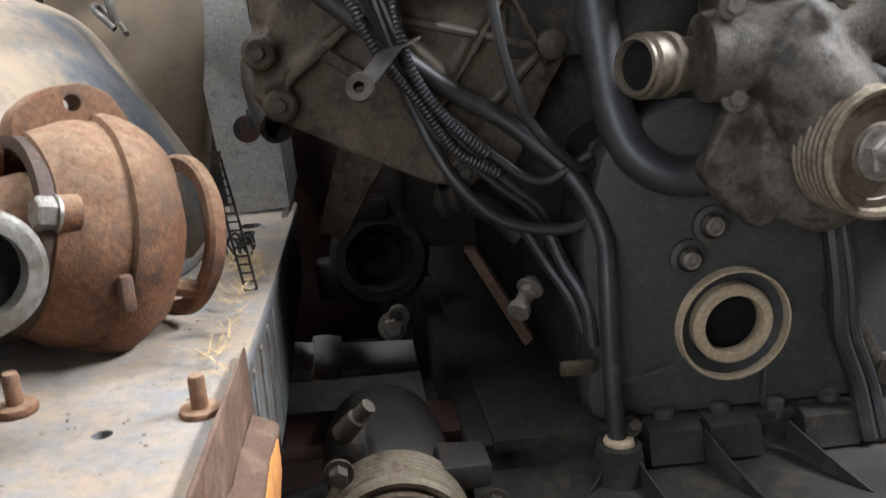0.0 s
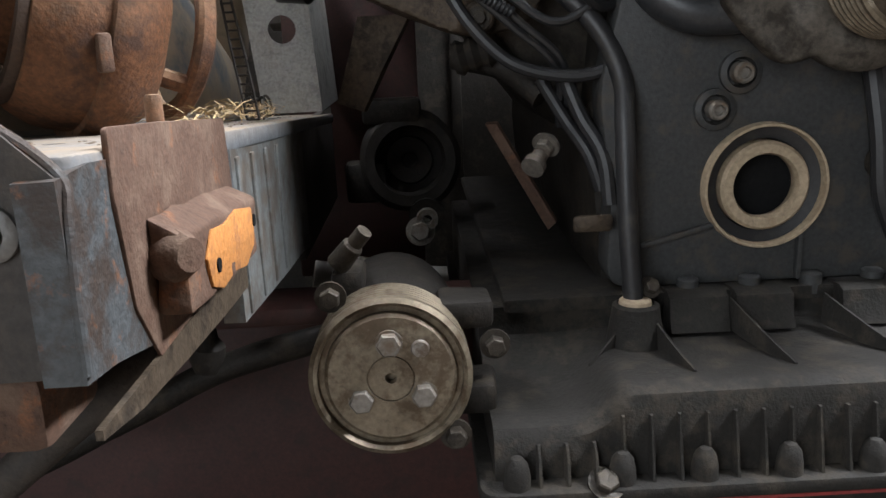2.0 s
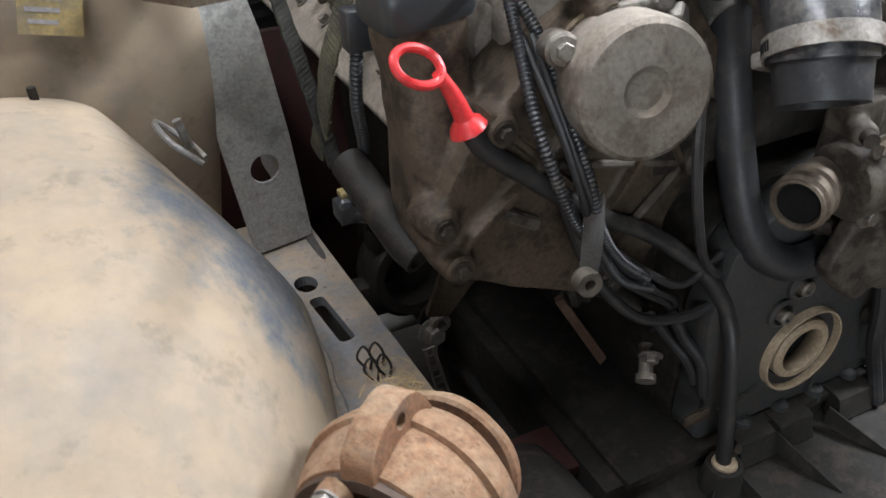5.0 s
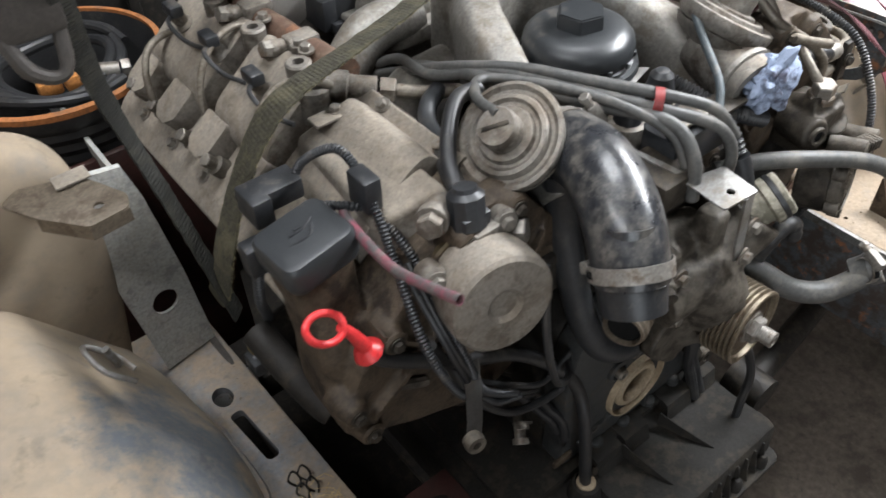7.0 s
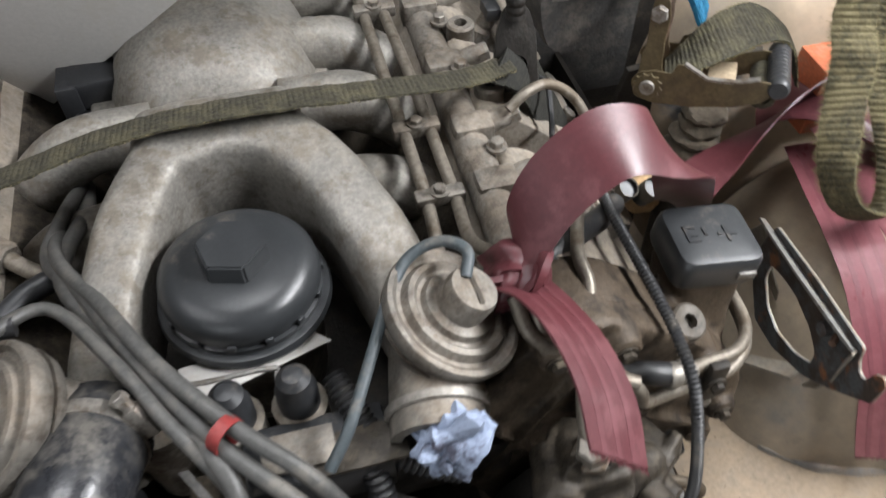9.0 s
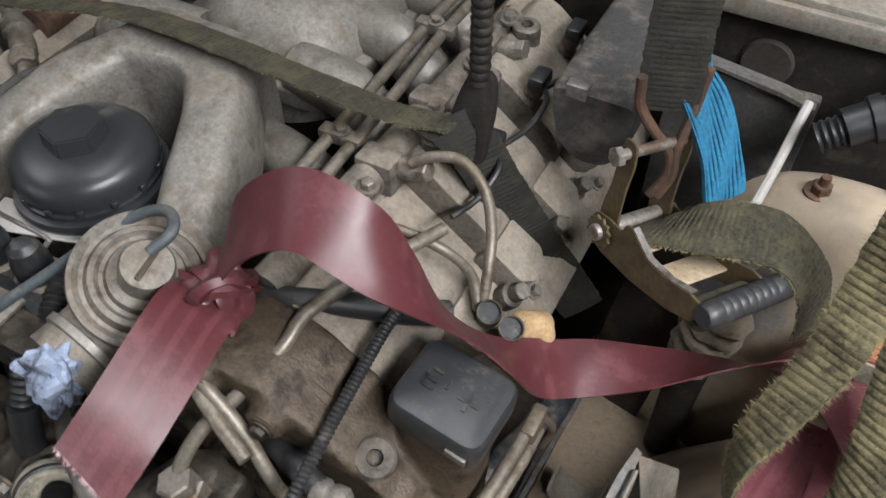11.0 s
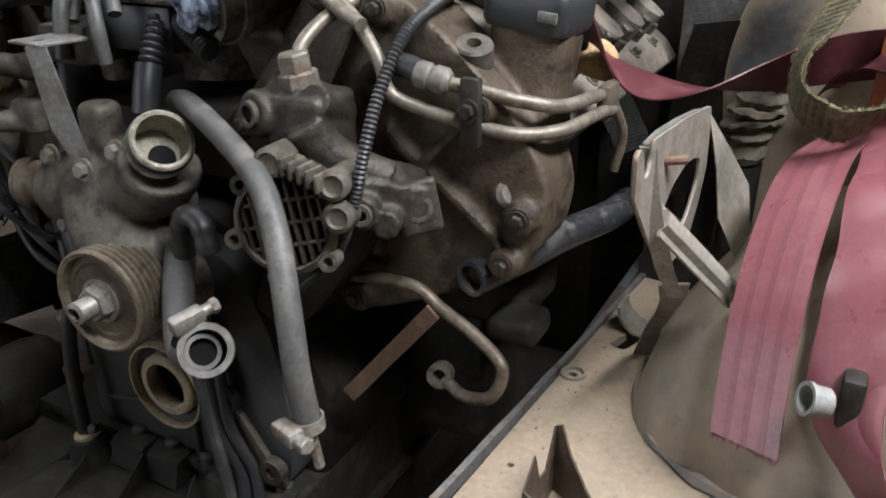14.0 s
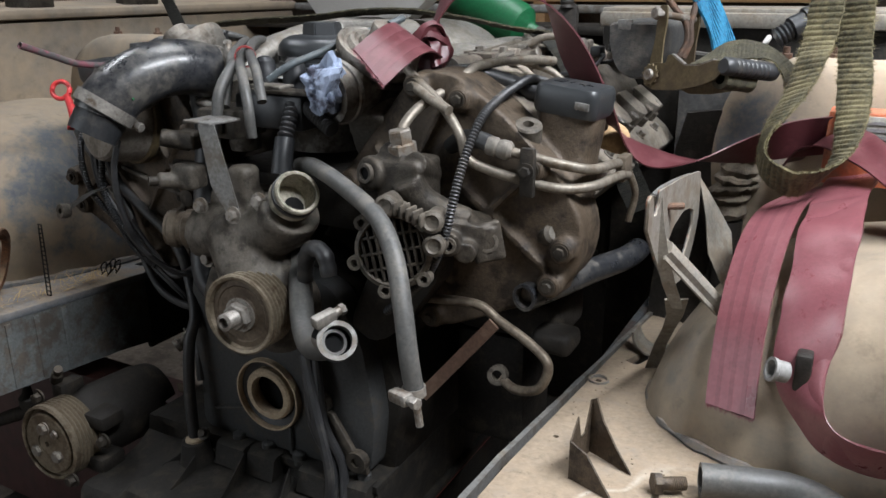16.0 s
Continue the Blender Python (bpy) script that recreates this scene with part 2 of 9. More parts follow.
M_BROWNCOVER = material("oil_stained_casting", (0.068, 0.050, 0.034), 0.56, 0.2, (0.022, 0.016, 0.0115), 0.42, 0.36, bump=0.5, dirt=(0.235, 0.185, 0.128), sides=0.15)
M_BLACK = material("black_painted_cover", (0.038, 0.0385, 0.038), 0.55, 0.0, (0.056, 0.049, 0.041), 0.35, 0.08, bump=0.25)
# black of greasy iron; also stands for the shade of dark gaps
M_BLOCK = material("greasy_iron_and_gap_shade", (0.022, 0.0195, 0.017), 0.55, 0.2, (0.046, 0.038, 0.029), 0.35, 0.05, bump=0.45)
M_PLASTIC = material("black_plastic", (0.019, 0.020, 0.022), 0.42, 0.0, None, 0, 0.32, bump=0.08)
M_CAP = material("grey_black_plastic_cap", (0.026, 0.028, 0.030), 0.36, 0.0, None, 0, 0.2, bump=0.1, grain=0.1)
M_RUBBER = material("dusty_rubber", (0.019, 0.019, 0.020), 0.46, 0.0, (0.034, 0.032, 0.029), 0.3, 0.30, bump=0.1, dirt=(0.26, 0.225, 0.18))
M_HOSE = material("grey_dusty_hose", (0.025, 0.026, 0.028), 0.44, 0.0, (0.044, 0.042, 0.039), 0.35, 0.30, bump=0.12, dirt=(0.26, 0.23, 0.185))
M_FRAY = material("pale_olive_fibre", (0.21, 0.18, 0.095), 0.9, 0.0, None, 0, 0.1, bump=0)
M_BOOT = material("glossy_oiled_rubber", (0.02, 0.021, 0.024), 0.30, 0.0, (0.075, 0.07, 0.063), 0.36, 0.44, bump=0.2, coat=0.15, sides=0.3, dirt=(0.23, 0.21, 0.18))
M_STEEL = material("worn_steel", (0.25, 0.232, 0.208), 0.5, 0.6, (0.12, 0.09, 0.065), 0.38, 0.3, bump=0.15)
M_PIPE = material("plated_steel_pipe", (0.185, 0.162, 0.132), 0.5, 0.5, (0.10, 0.078, 0.054), 0.4, 0.3, bump=0.1)
M_ZINC = material("zinc_plated_bolt", (0.20, 0.182, 0.158), 0.5, 0.5, (0.13, 0.095, 0.065), 0.35, 0.4, bump=0.12)
M_GALV = material("galvanised_sheet", (0.18, 0.175, 0.166), 0.45, 0.45, (0.115, 0.10, 0.082), 0.45, 0.35, bump=0.18)
M_RUST = material("rusty_iron", (0.140, 0.060, 0.026), 0.78, 0.1, (0.066, 0.032, 0.019), 0.42, 0.74, bump=0.45, rust=0.3, dirt=(0.37, 0.262, 0.168), sides=0.0, grain=0.4)
M_GREYPLASTIC = material("grey_plastic", (0.21, 0.205, 0.195), 0.55, 0.0, (0.14, 0.13, 0.115), 0.3, 0.3, bump=0.1)
M_RUSTPLATE = material("rusted_painted_plate", (0.092, 0.050, 0.032), 0.8, 0.1, (0.13, 0.080, 0.054), 0.4, 0.35, bump=0.5, rust=0.4, dirt=(0.26, 0.205, 0.15))
M_WORN = material("worn_blue_rusty_steel", (0.064, 0.069, 0.072), 0.6, 0.1, (0.042, 0.030, 0.024), 0.55, 0.25, bump=0.5, rust=0.45, dirt=(0.22, 0.18, 0.132))
M_ORANGE = material("bare_orange_rust", (0.42, 0.17, 0.04), 0.85, 0.0, (0.22, 0.09, 0.035), 0.3, 0.2, bump=0.5)
M_BODY = material("dusty_primed_body", (0.135, 0.122, 0.105), 0.5, 0.0, (0.105, 0.118, 0.132), 0.35, 0.86, bump=0.15, dirt=(0.295, 0.230, 0.158), scale=0.16, sides=0.94, marks=(0.56, 0.53, 0.49), grain=0.2, edge=0.24, worn=((-0.53, 0.14, 0.69), 0.115))
M_BODYGREY = material("grey_primed_body", (0.36, 0.36, 0.34), 0.5, 0.0, (0.20, 0.212, 0.215), 0.3, 0.5, bump=0.12, dirt=(0.44, 0.38, 0.29), sides=0.6)
M_ARCH = material("tan_dusty_wing", (0.17, 0.145, 0.115), 0.55, 0.0, (0.105, 0.115, 0.125), 0.35, 0.85, bump=0.25, dirt=(0.39, 0.305, 0.215), scale=0.2, sides=0.9, marks=(0.44, 0.38, 0.30), grain=0.16, edge=0.26, worn=((0.515, 0.352, 0.83), 0.055))
M_RAIL = material("beige_dusty_rail", (0.13, 0.143, 0.158), 0.6, 0.0, (0.095, 0.11, 0.125), 0.3, 0.74, bump=0.35, dirt=(0.285, 0.216, 0.146), grain=0.22, scale=0.6, edge=0.2)
M_MAROON = material("maroon_paint", (0.042, 0.014, 0.011), 0.6, 0.0, (0.028, 0.013, 0.010), 0.4, 0.15, bump=0.1)
M_PURPLE = material("maroon_webbing", (0.080, 0.021, 0.025), 0.42, 0.0, (0.115, 0.036, 0.041), 0.35, 0.10, bump=0.08, grain=0.10, dirt=(0.24, 0.15, 0.145), sides=0.3)
M_STRIPE = material("dark_maroon_stripe", (0.066, 0.017, 0.021), 0.5, 0.0, (0.085, 0.024, 0.028), 0.35, 0.10, bump=0.1, grain=0.15, dirt=(0.29, 0.19, 0.18), sides=0.3)
# paler copy of M_PURPLE: the wing's light and sheen in the colour
M_DRAPED = material("lit_maroon_webbing", (0.150, 0.050, 0.058), 0.31, 0.0, (0.172, 0.063, 0.071), 0.35, 0.25, bump=0.10, grain=0.12, dirt=(0.30, 0.17, 0.165), sides=0.4)
M_DRAPESTRIPE = material("darker_maroon_stripe", (0.125, 0.040, 0.048), 0.35, 0.0, (0.145, 0.048, 0.056), 0.35, 0.28, bump=0.12, grain=0.12, dirt=(0.29, 0.165, 0.16), sides=0.4)
M_TAILSTRIPE = material("maroon_webbing_rib", (0.100, 0.029, 0.034), 0.45, 0.0, (0.12, 0.038, 0.044), 0.35, 0.12, bump=0.08, grain=0.1, dirt=(0.26, 0.16, 0.15), sides=0.3)
M_GREEN = material("frayed_olive_webbing", (0.062, 0.053, 0.027), 0.95, 0.0, (0.135, 0.114, 0.058), 0.48, 0.3, bump=1.0, grain=0.6, dirt=(0.24, 0.205, 0.12))
M_DARKSTRAP = material("black_greasy_webbing", (0.011, 0.0105, 0.0075), 0.9, 0.0, (0.024, 0.022, 0.015), 0.4, 0.08, bump=0.8, grain=0.4)
M_BLUEROPE = material("blue_sling_webbing", (0.008, 0.115, 0.215), 0.8, 0.0, (0.016, 0.155, 0.26), 0.4, 0.2, bump=0.6, grain=0.3)
M_RED = material("red_plastic", (0.50, 0.026, 0.028), 0.38, 0.0, None, 0, 0.16, bump=0.05)
M_PINK = material("faded_pink_hose", (0.165, 0.050, 0.066), 0.5, 0.0, (0.075, 0.068, 0.068), 0.6, 0.4, bump=0.1)
M_PAPER = material("blue_paper_towel", (0.27, 0.32, 0.43), 0.9, 0.0, (0.06, 0.06, 0.085), 0.35, 0.15, bump=0.3, grain=0.1)
M_WHITE = material("white_carton", (0.41, 0.395, 0.375), 0.75, 0.0, (0.40, 0.38, 0.35), 0.3, 0.35, bump=0.06, grain=0.05)
M_PRINT = material("grey_print", (0.18, 0.17, 0.17), 0.8, 0.0, None, 0, 0.2, bump=0)
M_THROAT = material("limescaled_outlet", (0.33, 0.30, 0.24), 0.85, 0.0, (0.14, 0.13, 0.095), 0.5, 0.2, bump=0.6)
M_SEAL = material("tan_seal_ring", (0.35, 0.275, 0.185), 0.6, 0.1, (0.30, 0.22, 0.14), 0.35, 0.2, bump=0.15)
M_PAN = material("oily_black_pan", (0.013, 0.0113, 0.0092), 0.8, 0.0, (0.032, 0.026, 0.019), 0.4, 0.04, bump=0.5)
# darker copy of M_GREEN, with the straps' shade in the colour
M_OLIVE = material("shaded_olive_webbing", (0.036, 0.032, 0.019), 0.95, 0.0, (0.068, 0.060, 0.034), 0.45, 0.2, bump=1.0, grain=0.6, dirt=(0.125, 0.108, 0.066))
M_REDTIE = material("dull_red_band", (0.22, 0.03, 0.028), 0.5, 0.0, (0.12, 0.03, 0.025), 0.3, 0.2, bump=0.1)
M_CLUTCH = material("tarnished_clutch_steel", (0.20, 0.165, 0.118), 0.46, 0.6, (0.10, 0.072, 0.046), 0.42, 0.3, bump=0.15)
M_CRUMB = material("dull_dirt_crumbs", (0.15, 0.115, 0.082), 0.9, 0.0, (0.09, 0.07, 0.052), 0.4, 0.3, bump=0)
M_RING = material("dark_brown_clamp", (0.055, 0.034, 0.023), 0.65, 0.2, (0.10, 0.052, 0.03), 0.4, 0.25, bump=0.4)
M_DARKBROWN = material("dark_brown_steel", (0.040, 0.034, 0.029), 0.7, 0.0, (0.062, 0.050, 0.040), 0.35, 0.2, bump=0.4)
M_BELLOWS = material("crumpled_tan_rubber", (0.105, 0.085, 0.062), 0.85, 0.0, (0.055, 0.044, 0.033), 0.4, 0.4, bump=0.6, dirt=(0.25, 0.20, 0.145))
M_GREYHOSE = material("pale_dusty_hose", (0.062, 0.061, 0.058), 0.5, 0.0, (0.095, 0.090, 0.082), 0.4, 0.4, bump=0.12, dirt=(0.24, 0.21, 0.17))
M_PULLEY = material("brown_tarnished_pulley", (0.105, 0.080, 0.055), 0.5, 0.45, (0.060, 0.040, 0.026), 0.45, 0.25, bump=0.2, rust=0.2)
M_SHEET = material("dusty_zinc_sheet", (0.19, 0.178, 0.155), 0.5, 0.25, (0.13, 0.108, 0.083), 0.45, 0.6, bump=0.15, dirt=(0.36, 0.29, 0.21), sides=0.25)
M_RAILTAN = material("tan_dusty_rail", (0.20, 0.158, 0.115), 0.65, 0.0, (0.17, 0.15, 0.13), 0.35, 0.85, bump=0.35, dirt=(0.30, 0.228, 0.156), grain=0.24, scale=0.6, marks=(0.42, 0.37, 0.30))
M_FOAM = material("rough_grey_moulding", (0.042, 0.041, 0.040), 0.75, 0.0, (0.065, 0.061, 0.055), 0.4, 0.35, bump=0.6, sides=0.4)
# near-black plugs put the shade of bores and holes into colour
M_DARK = material("hole_shade", (0.008, 0.008, 0.008), 0.8, 0.0, None, 0, 0, bump=0)
M_FLOOR = material("workshop_concrete", (0.20, 0.165, 0.135), 0.85, 0.0, (0.13, 0.107, 0.088), 0.4, 0.25, scale=0.3, bump=0.3)
M_WALL = material("workshop_wall", (0.09, 0.073, 0.056), 0.9, 0.0, (0.06, 0.047, 0.036), 0.35, 0.2, scale=0.2, bump=0.2)
M_WOOD = material("pale_wood", (0.45, 0.27, 0.13), 0.75, 0.0, (0.34, 0.19, 0.09), 0.4, 0.2, bump=0.2)
M_STRAW = material("dry_straw", (0.36, 0.255, 0.13), 0.85, 0.0, None, 0, 0.1, bump=0)
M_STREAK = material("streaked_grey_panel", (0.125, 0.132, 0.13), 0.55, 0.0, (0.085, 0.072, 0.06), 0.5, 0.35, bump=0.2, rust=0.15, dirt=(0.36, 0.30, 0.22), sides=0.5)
M_TANLUMP = material("crumpled_tan_paper", (0.36, 0.24, 0.125), 0.85, 0.0, (0.26, 0.17, 0.09), 0.4, 0.2, bump=0.3)
M_REDBOX = material("faded_orange_carton", (0.42, 0.11, 0.045), 0.7, 0.0, (0.30, 0.13, 0.075), 0.4, 0.4, bump=0.12)
M_LABEL = material("greyed_carton_label", (0.30, 0.285, 0.25), 0.75, 0.0, (0.22, 0.205, 0.175), 0.4, 0.3, bump=0.08)
M_GREENBOX = material("green_plastic", (0.008, 0.10, 0.035), 0.45, 0.0, None, 0, 0.2, bump=0.05)
M_ORANGELIP = material("orange_rim", (0.36, 0.135, 0.042), 0.6, 0.0, (0.22, 0.09, 0.035), 0.35, 0.3, bump=0.1)
M_TAG = material("yellowed_sticker", (0.21, 0.155, 0.06), 0.7, 0.0, (0.13, 0.105, 0.06), 0.45, 0.3, bump=0.05)
M_BRASS = material("olive_passivated_metal", (0.105, 0.080, 0.042), 0.5, 0.4, (0.075, 0.052, 0.03), 0.42, 0.3, bump=0.2)
M_TAN = material("tan_old_pipe", (0.145, 0.118, 0.088), 0.5, 0.5, (0.085, 0.064, 0.046), 0.45, 0.32, bump=0.15)
# greasy and other dark surfaces with little sheen
for m_, sheen_ in ((M_PAN, 0.35), (M_BLOCK, 0.25), (M_BLACK, 0.3), (M_DARK, 0.1), (M_BROWNCOVER, 0.35), (M_ALU_DARK, 0.35), (M_WALL, 0.2), (M_FLOOR, 0.2)):
    m_.node_tree.nodes["Principled BSDF"].inputs["Specular IOR Level"].default_value = sheen_
# ---- the workshop ----
def cut(ob, *holes):
    """Cuts openings through a sheet."""
    me = bpy.data.meshes.new("cutter")
    bm = join(*holes)
    bm.to_mesh(me)
    bm.free()
    knife = new("cutter", me)
    mod = ob.modifiers.new("cut", "BOOLEAN")
    mod.operation, mod.object, mod.solver = "DIFFERENCE", knife, "EXACT"
    bpy.context.view_layer.update()
    fresh = bpy.data.meshes.new_from_object(ob.evaluated_get(bpy.context.evaluated_depsgraph_get()))
    ob.modifiers.clear()
    fresh.materials.clear()
    fresh.materials.append(ob.data.materials[0])
    ob.data = fresh
    bpy.data.objects.remove(knife)
    return ob


def hole_round(at, axis, r, depth=0.06, sx=1.0):
    bm = lathe([(r, -depth / 2), (r, depth / 2)], 20)
    bm.transform(Matrix.Diagonal((sx, 1, 1, 1)))
    return put(bm, at, axis)


def hole_slot(a, b, r, depth=0.06):
    a, b = Vector(a), Vector(b)
    mid, long = (a + b) / 2, (b - a).length
    pts = round_outline([(-long / 2 - r, -r), (long / 2 + r, -r), (long / 2 + r, r), (-long / 2 - r, r)], r, 5)
    bm = prism(pts, depth, 0)
    bm.transform(Matrix.Translation((mid.x, mid.y, mid.z - depth / 2)) @ pose(0, 0, 0, 0, 0, math.degrees(math.atan2(b.y - a.y, b.x - a.x))))
    return bm


solid("floor", block(8, 8.4, 0.1, 0, at=(0, -0.2, -0.05)), M_FLOOR, "stained grey-brown concrete workshop floor", "floor", kind="structure")
solid("ceiling", block(8, 8.4, 0.1, 0, at=(0, -0.2, 3.55)), M_WALL, "plain pale workshop ceiling", "ceiling", kind="structure")
for nm, sx, sy, x, y in (("wall_north", 8, 0.1, 0, 4.05), ("wall_south", 8, 0.1, 0, -4.45), ("wall_west", 0.1, 8.4, -4.05, -0.2), ("wall_east", 0.1, 8.4, 4.05, -0.2)):
    solid(nm, block(sx, sy, 3.5, 0, at=(x, y, 1.75)), M_WALL, "plain brownish workshop wall", "wall", kind="structure")

# ---- the car's engine bay ----
def sheet(outline, z, slope, thick, bevel=0.002):
    bm = prism(outline, thick, bevel)
    for v in bm.verts:
        v.co.z += z + slope * v.co.y - thick
    return bm


def superdome(c, r, e, nu=64, nv=28, lean=0.0):
    rings = []
    for j in range(nv + 1):
        b = math.pi / 2 * j / nv
        ring = []
        for i in range(nu):
            a = 2 * math.pi * i / nu
            cb, sb = math.cos(b) ** (2 / e), math.sin(b) ** (2 / e)
            ca, sa = math.cos(a), math.sin(a)
            ring.append(Vector((c[0] + lean * sb + r[0] * cb * math.copysign(abs(ca) ** (2 / e), ca), c[1] + r[1] * cb * math.copysign(abs(sa) ** (2 / e), sa), c[2] + r[2] * sb)))
        rings.append(ring)
    for ring in rings:
        for p in ring:
            p.x = max(-0.99, min(0.99, p.x))
    bm = skin(rings)
    return rough_up(bm, 0.006, 7)


def lerp2(a, b, t):
    return a + (b - a) * t


# left rail and its crushed front end
rail_l = thing("chassis_rail", "dusty beige and blue-grey inner wing rail with rusted front bracket", "car body", (-0.6, 0, 0.5))
top_l = part("rail_top", rough_up(sheet(round_outline([(-1.1, -0.372), (-0.391, -0.372), (-0.388, 0.0), (-0.392, 0.46), (-1.1, 0.46)], 0.012), 0.568, -0.07, 0.012), 0.002, 12), M_RAIL, rail_l, "beige dusty rail top with worn blue-grey paint")
cut(top_l, hole_round((-0.437, 0.29, 0.545), (0, 0, 1), 0.017, sx=0.75), hole_slot((-0.431, 0.178, 0.55), (-0.436, 0.25, 0.55), 0.0085), hole_round((-0.445, -0.26, 0.58), (0, 0, 1), 0.005), hole_round((-0.52, -0.30, 0.59), (0, 0, 1), 0.004))
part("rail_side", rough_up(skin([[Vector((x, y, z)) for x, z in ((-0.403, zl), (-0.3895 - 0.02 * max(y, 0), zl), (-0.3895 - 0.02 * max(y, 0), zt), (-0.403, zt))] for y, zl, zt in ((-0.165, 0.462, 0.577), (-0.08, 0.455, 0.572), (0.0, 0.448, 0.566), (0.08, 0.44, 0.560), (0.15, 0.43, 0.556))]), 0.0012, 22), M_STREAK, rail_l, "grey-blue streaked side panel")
part("rail_side", block(0.01, 0.33, 0.13, 0.003, at=(-0.402, 0.315, 0.48)), M_DARKBROWN, rail_l, "dark rear side panel")
for k in range(4):
    part("panel_rib", block(0.0036, 0.009, 0.10, 0.0015, at=(-0.3895, -0.145 + 0.045 * k, 0.512 - 0.003 * k)), M_STREAK, rail_l)
part("rail_end", rough_up(skin([[Vector((x, y, z)) for x, z in ((-0.403, zl), (-0.3895, zl), (-0.3895, zt), (-0.403, zt))] for y, zl, zt in ((-0.387, 0.521, 0.588), (-0.36, 0.517, 0.590), (-0.33, 0.511, 0.588), (-0.29, 0.504, 0.584), (-0.24, 0.497, 0.581), (-0.16, 0.490, 0.577))]), 0.0022, 14), M_WORN, rail_l, "bent worn grey-blue front end of the rail")
lip = [(-1.05, 0.634), (-0.75, 0.630), (-0.55, 0.624), (-0.46, 0.617), (-0.425, 0.612), (-0.405, 0.602), (-0.3905, 0.588)]
part("rail_front", rough_up(skin([[Vector((x, y, z)) for y, z in ((-0.383, 0.522), (-0.383, zt), (-0.376, zt), (-0.376, 0.522))] for x, zt in lip]), 0.0015, 22), M_DARKBROWN, rail_l, "dark brown front face of the rail")
part("rolled_edge", rough_up(tube([(x, -0.380, z) for x, z in lip] + [(-0.3885, -0.384, 0.575), (-0.3890, -0.386, 0.55), (-0.3895, -0.386, 0.524)], 0.0020, 10, 6), 0.0008, 40), M_WORN, rail_l, "rolled blue-grey front edge")
part("front_apron", rough_up(sheet([(-1.05, -0.378), (-0.398, -0.378), (-0.398, -0.29), (-1.05, -0.29)], 0.5885, 0.0, 0.004, 0.001), 0.002, 16), M_RAIL, rail_l, "dusty hollow behind the front edge")
boss = part("front_boss", put(lathe([(0.0, 0), (0.0095, 0), (0.0095, 0.002), (0.008, 0.003), (0.005, 0.003), (0.0045, 0.0015), (0, 0.0015)], 28), (-0.4135, -0.383, 0.572), (0, -1, 0)), M_GALV, rail_l, "pale washer on the front face")
part("boss_nut", put(lathe([(0.0, 0), (0.0045, 0), (0.004, 0.004), (0, 0.0045)], 14), (-0.4135, -0.3845, 0.572), (0, -1, 0)), M_STEEL, boss)
part("rail_lower", rough_up(block(0.56, 0.05, 0.03, 0.006, at=(-0.69, -0.352, 0.505)), 0.003, 14), M_RUSTPLATE, rail_l, "dull rusty lower edge of the rail")
side_turn = Matrix(((0, 0, 1, -0.3905), (1, 0, 0, 0), (0, 1, 0, 0), (0, 0, 0, 1)))
part("rust_plate", rough_up(prism(round_outline([(-0.343, 0.600), (-0.28, 0.596), (-0.168, 0.588), (-0.164, 0.50), (-0.20, 0.490), (-0.27, 0.492), (-0.318, 0.502), (-0.338, 0.530), (-0.345, 0.575)], 0.003), 0.0022, 0.0005), 0.0012, 45), M_RUSTPLATE, rail_l, "rust-brown bracket plate")
bpy.data.objects["rust_plate"].data.transform(side_turn)
# the welded block: dusty rusty body, bare orange face, broken end
wedge = skin([[Vector((x, y, z)) for y, z in ((-0.316, zo[0]), (-0.318, zo[1]), (-0.182, zo[2]), (-0.182, zo[3]))] for x, zo in ((-0.388, (0.520, 0.562, 0.552, 0.510)), (-0.374, (0.519, 0.553, 0.542, 0.511)))])
bmesh.ops.bevel(wedge, geom=wedge.edges[:], offset=0.002, segments=2, affect="EDGES", profile=0.5)
bmesh.ops.subdivide_edges(wedge, edges=[e for e in wedge.edges if e.calc_length() > 0.02], cuts=7, use_grid_fill=True)
rust_block = part("rust_block", rough_up(wedge, 0.0022, 60), M_RUSTPLATE, rail_l, "welded rusty block with a dusty top")
face = rough_up(prism([(-0.258, 0.522), (-0.262, 0.536), (-0.250, 0.547), (-0.225, 0.544), (-0.20, 0.546), (-0.168, 0.540), (-0.163, 0.528), (-0.168, 0.519), (-0.19, 0.513), (-0.215, 0.517), (-0.24, 0.516)], 0.0018, 0.0005), 0.0008, 80)
face.transform(Matrix.Translation((0.0160, -0.028, 0)) @ side_turn)
part("bare_face", face, M_ORANGE, rust_block, "bare orange rust on the front face")
for y, z in ((-0.274, 0.529), (-0.192, 0.532)):
    part("face_hole", put(lathe([(0, -0.003), (0.0035, -0.003), (0.0035, 0.0005), (0, 0.0005)], 12), (-0.3725, y, z), (1, 0, 0)), M_DARK, rust_block)
part("broken_end", rough_up(put(lathe([(0, -0.006), (0.010, -0.006), (0.011, 0.004), (0.007, 0.010), (0, 0.010)], 12), (-0.380, -0.313, 0.544), (0.8, -0.5, 0.1)), 0.003, 70), M_RUSTPLATE, rust_block, "grey-brown broken stud")
rag = [(-0.390, -0.16, 0.494), (-0.390, -0.22, 0.496), (-0.3905, -0.29, 0.497), (-0.392, -0.345, 0.497), (-0.394, -0.378, 0.498)]
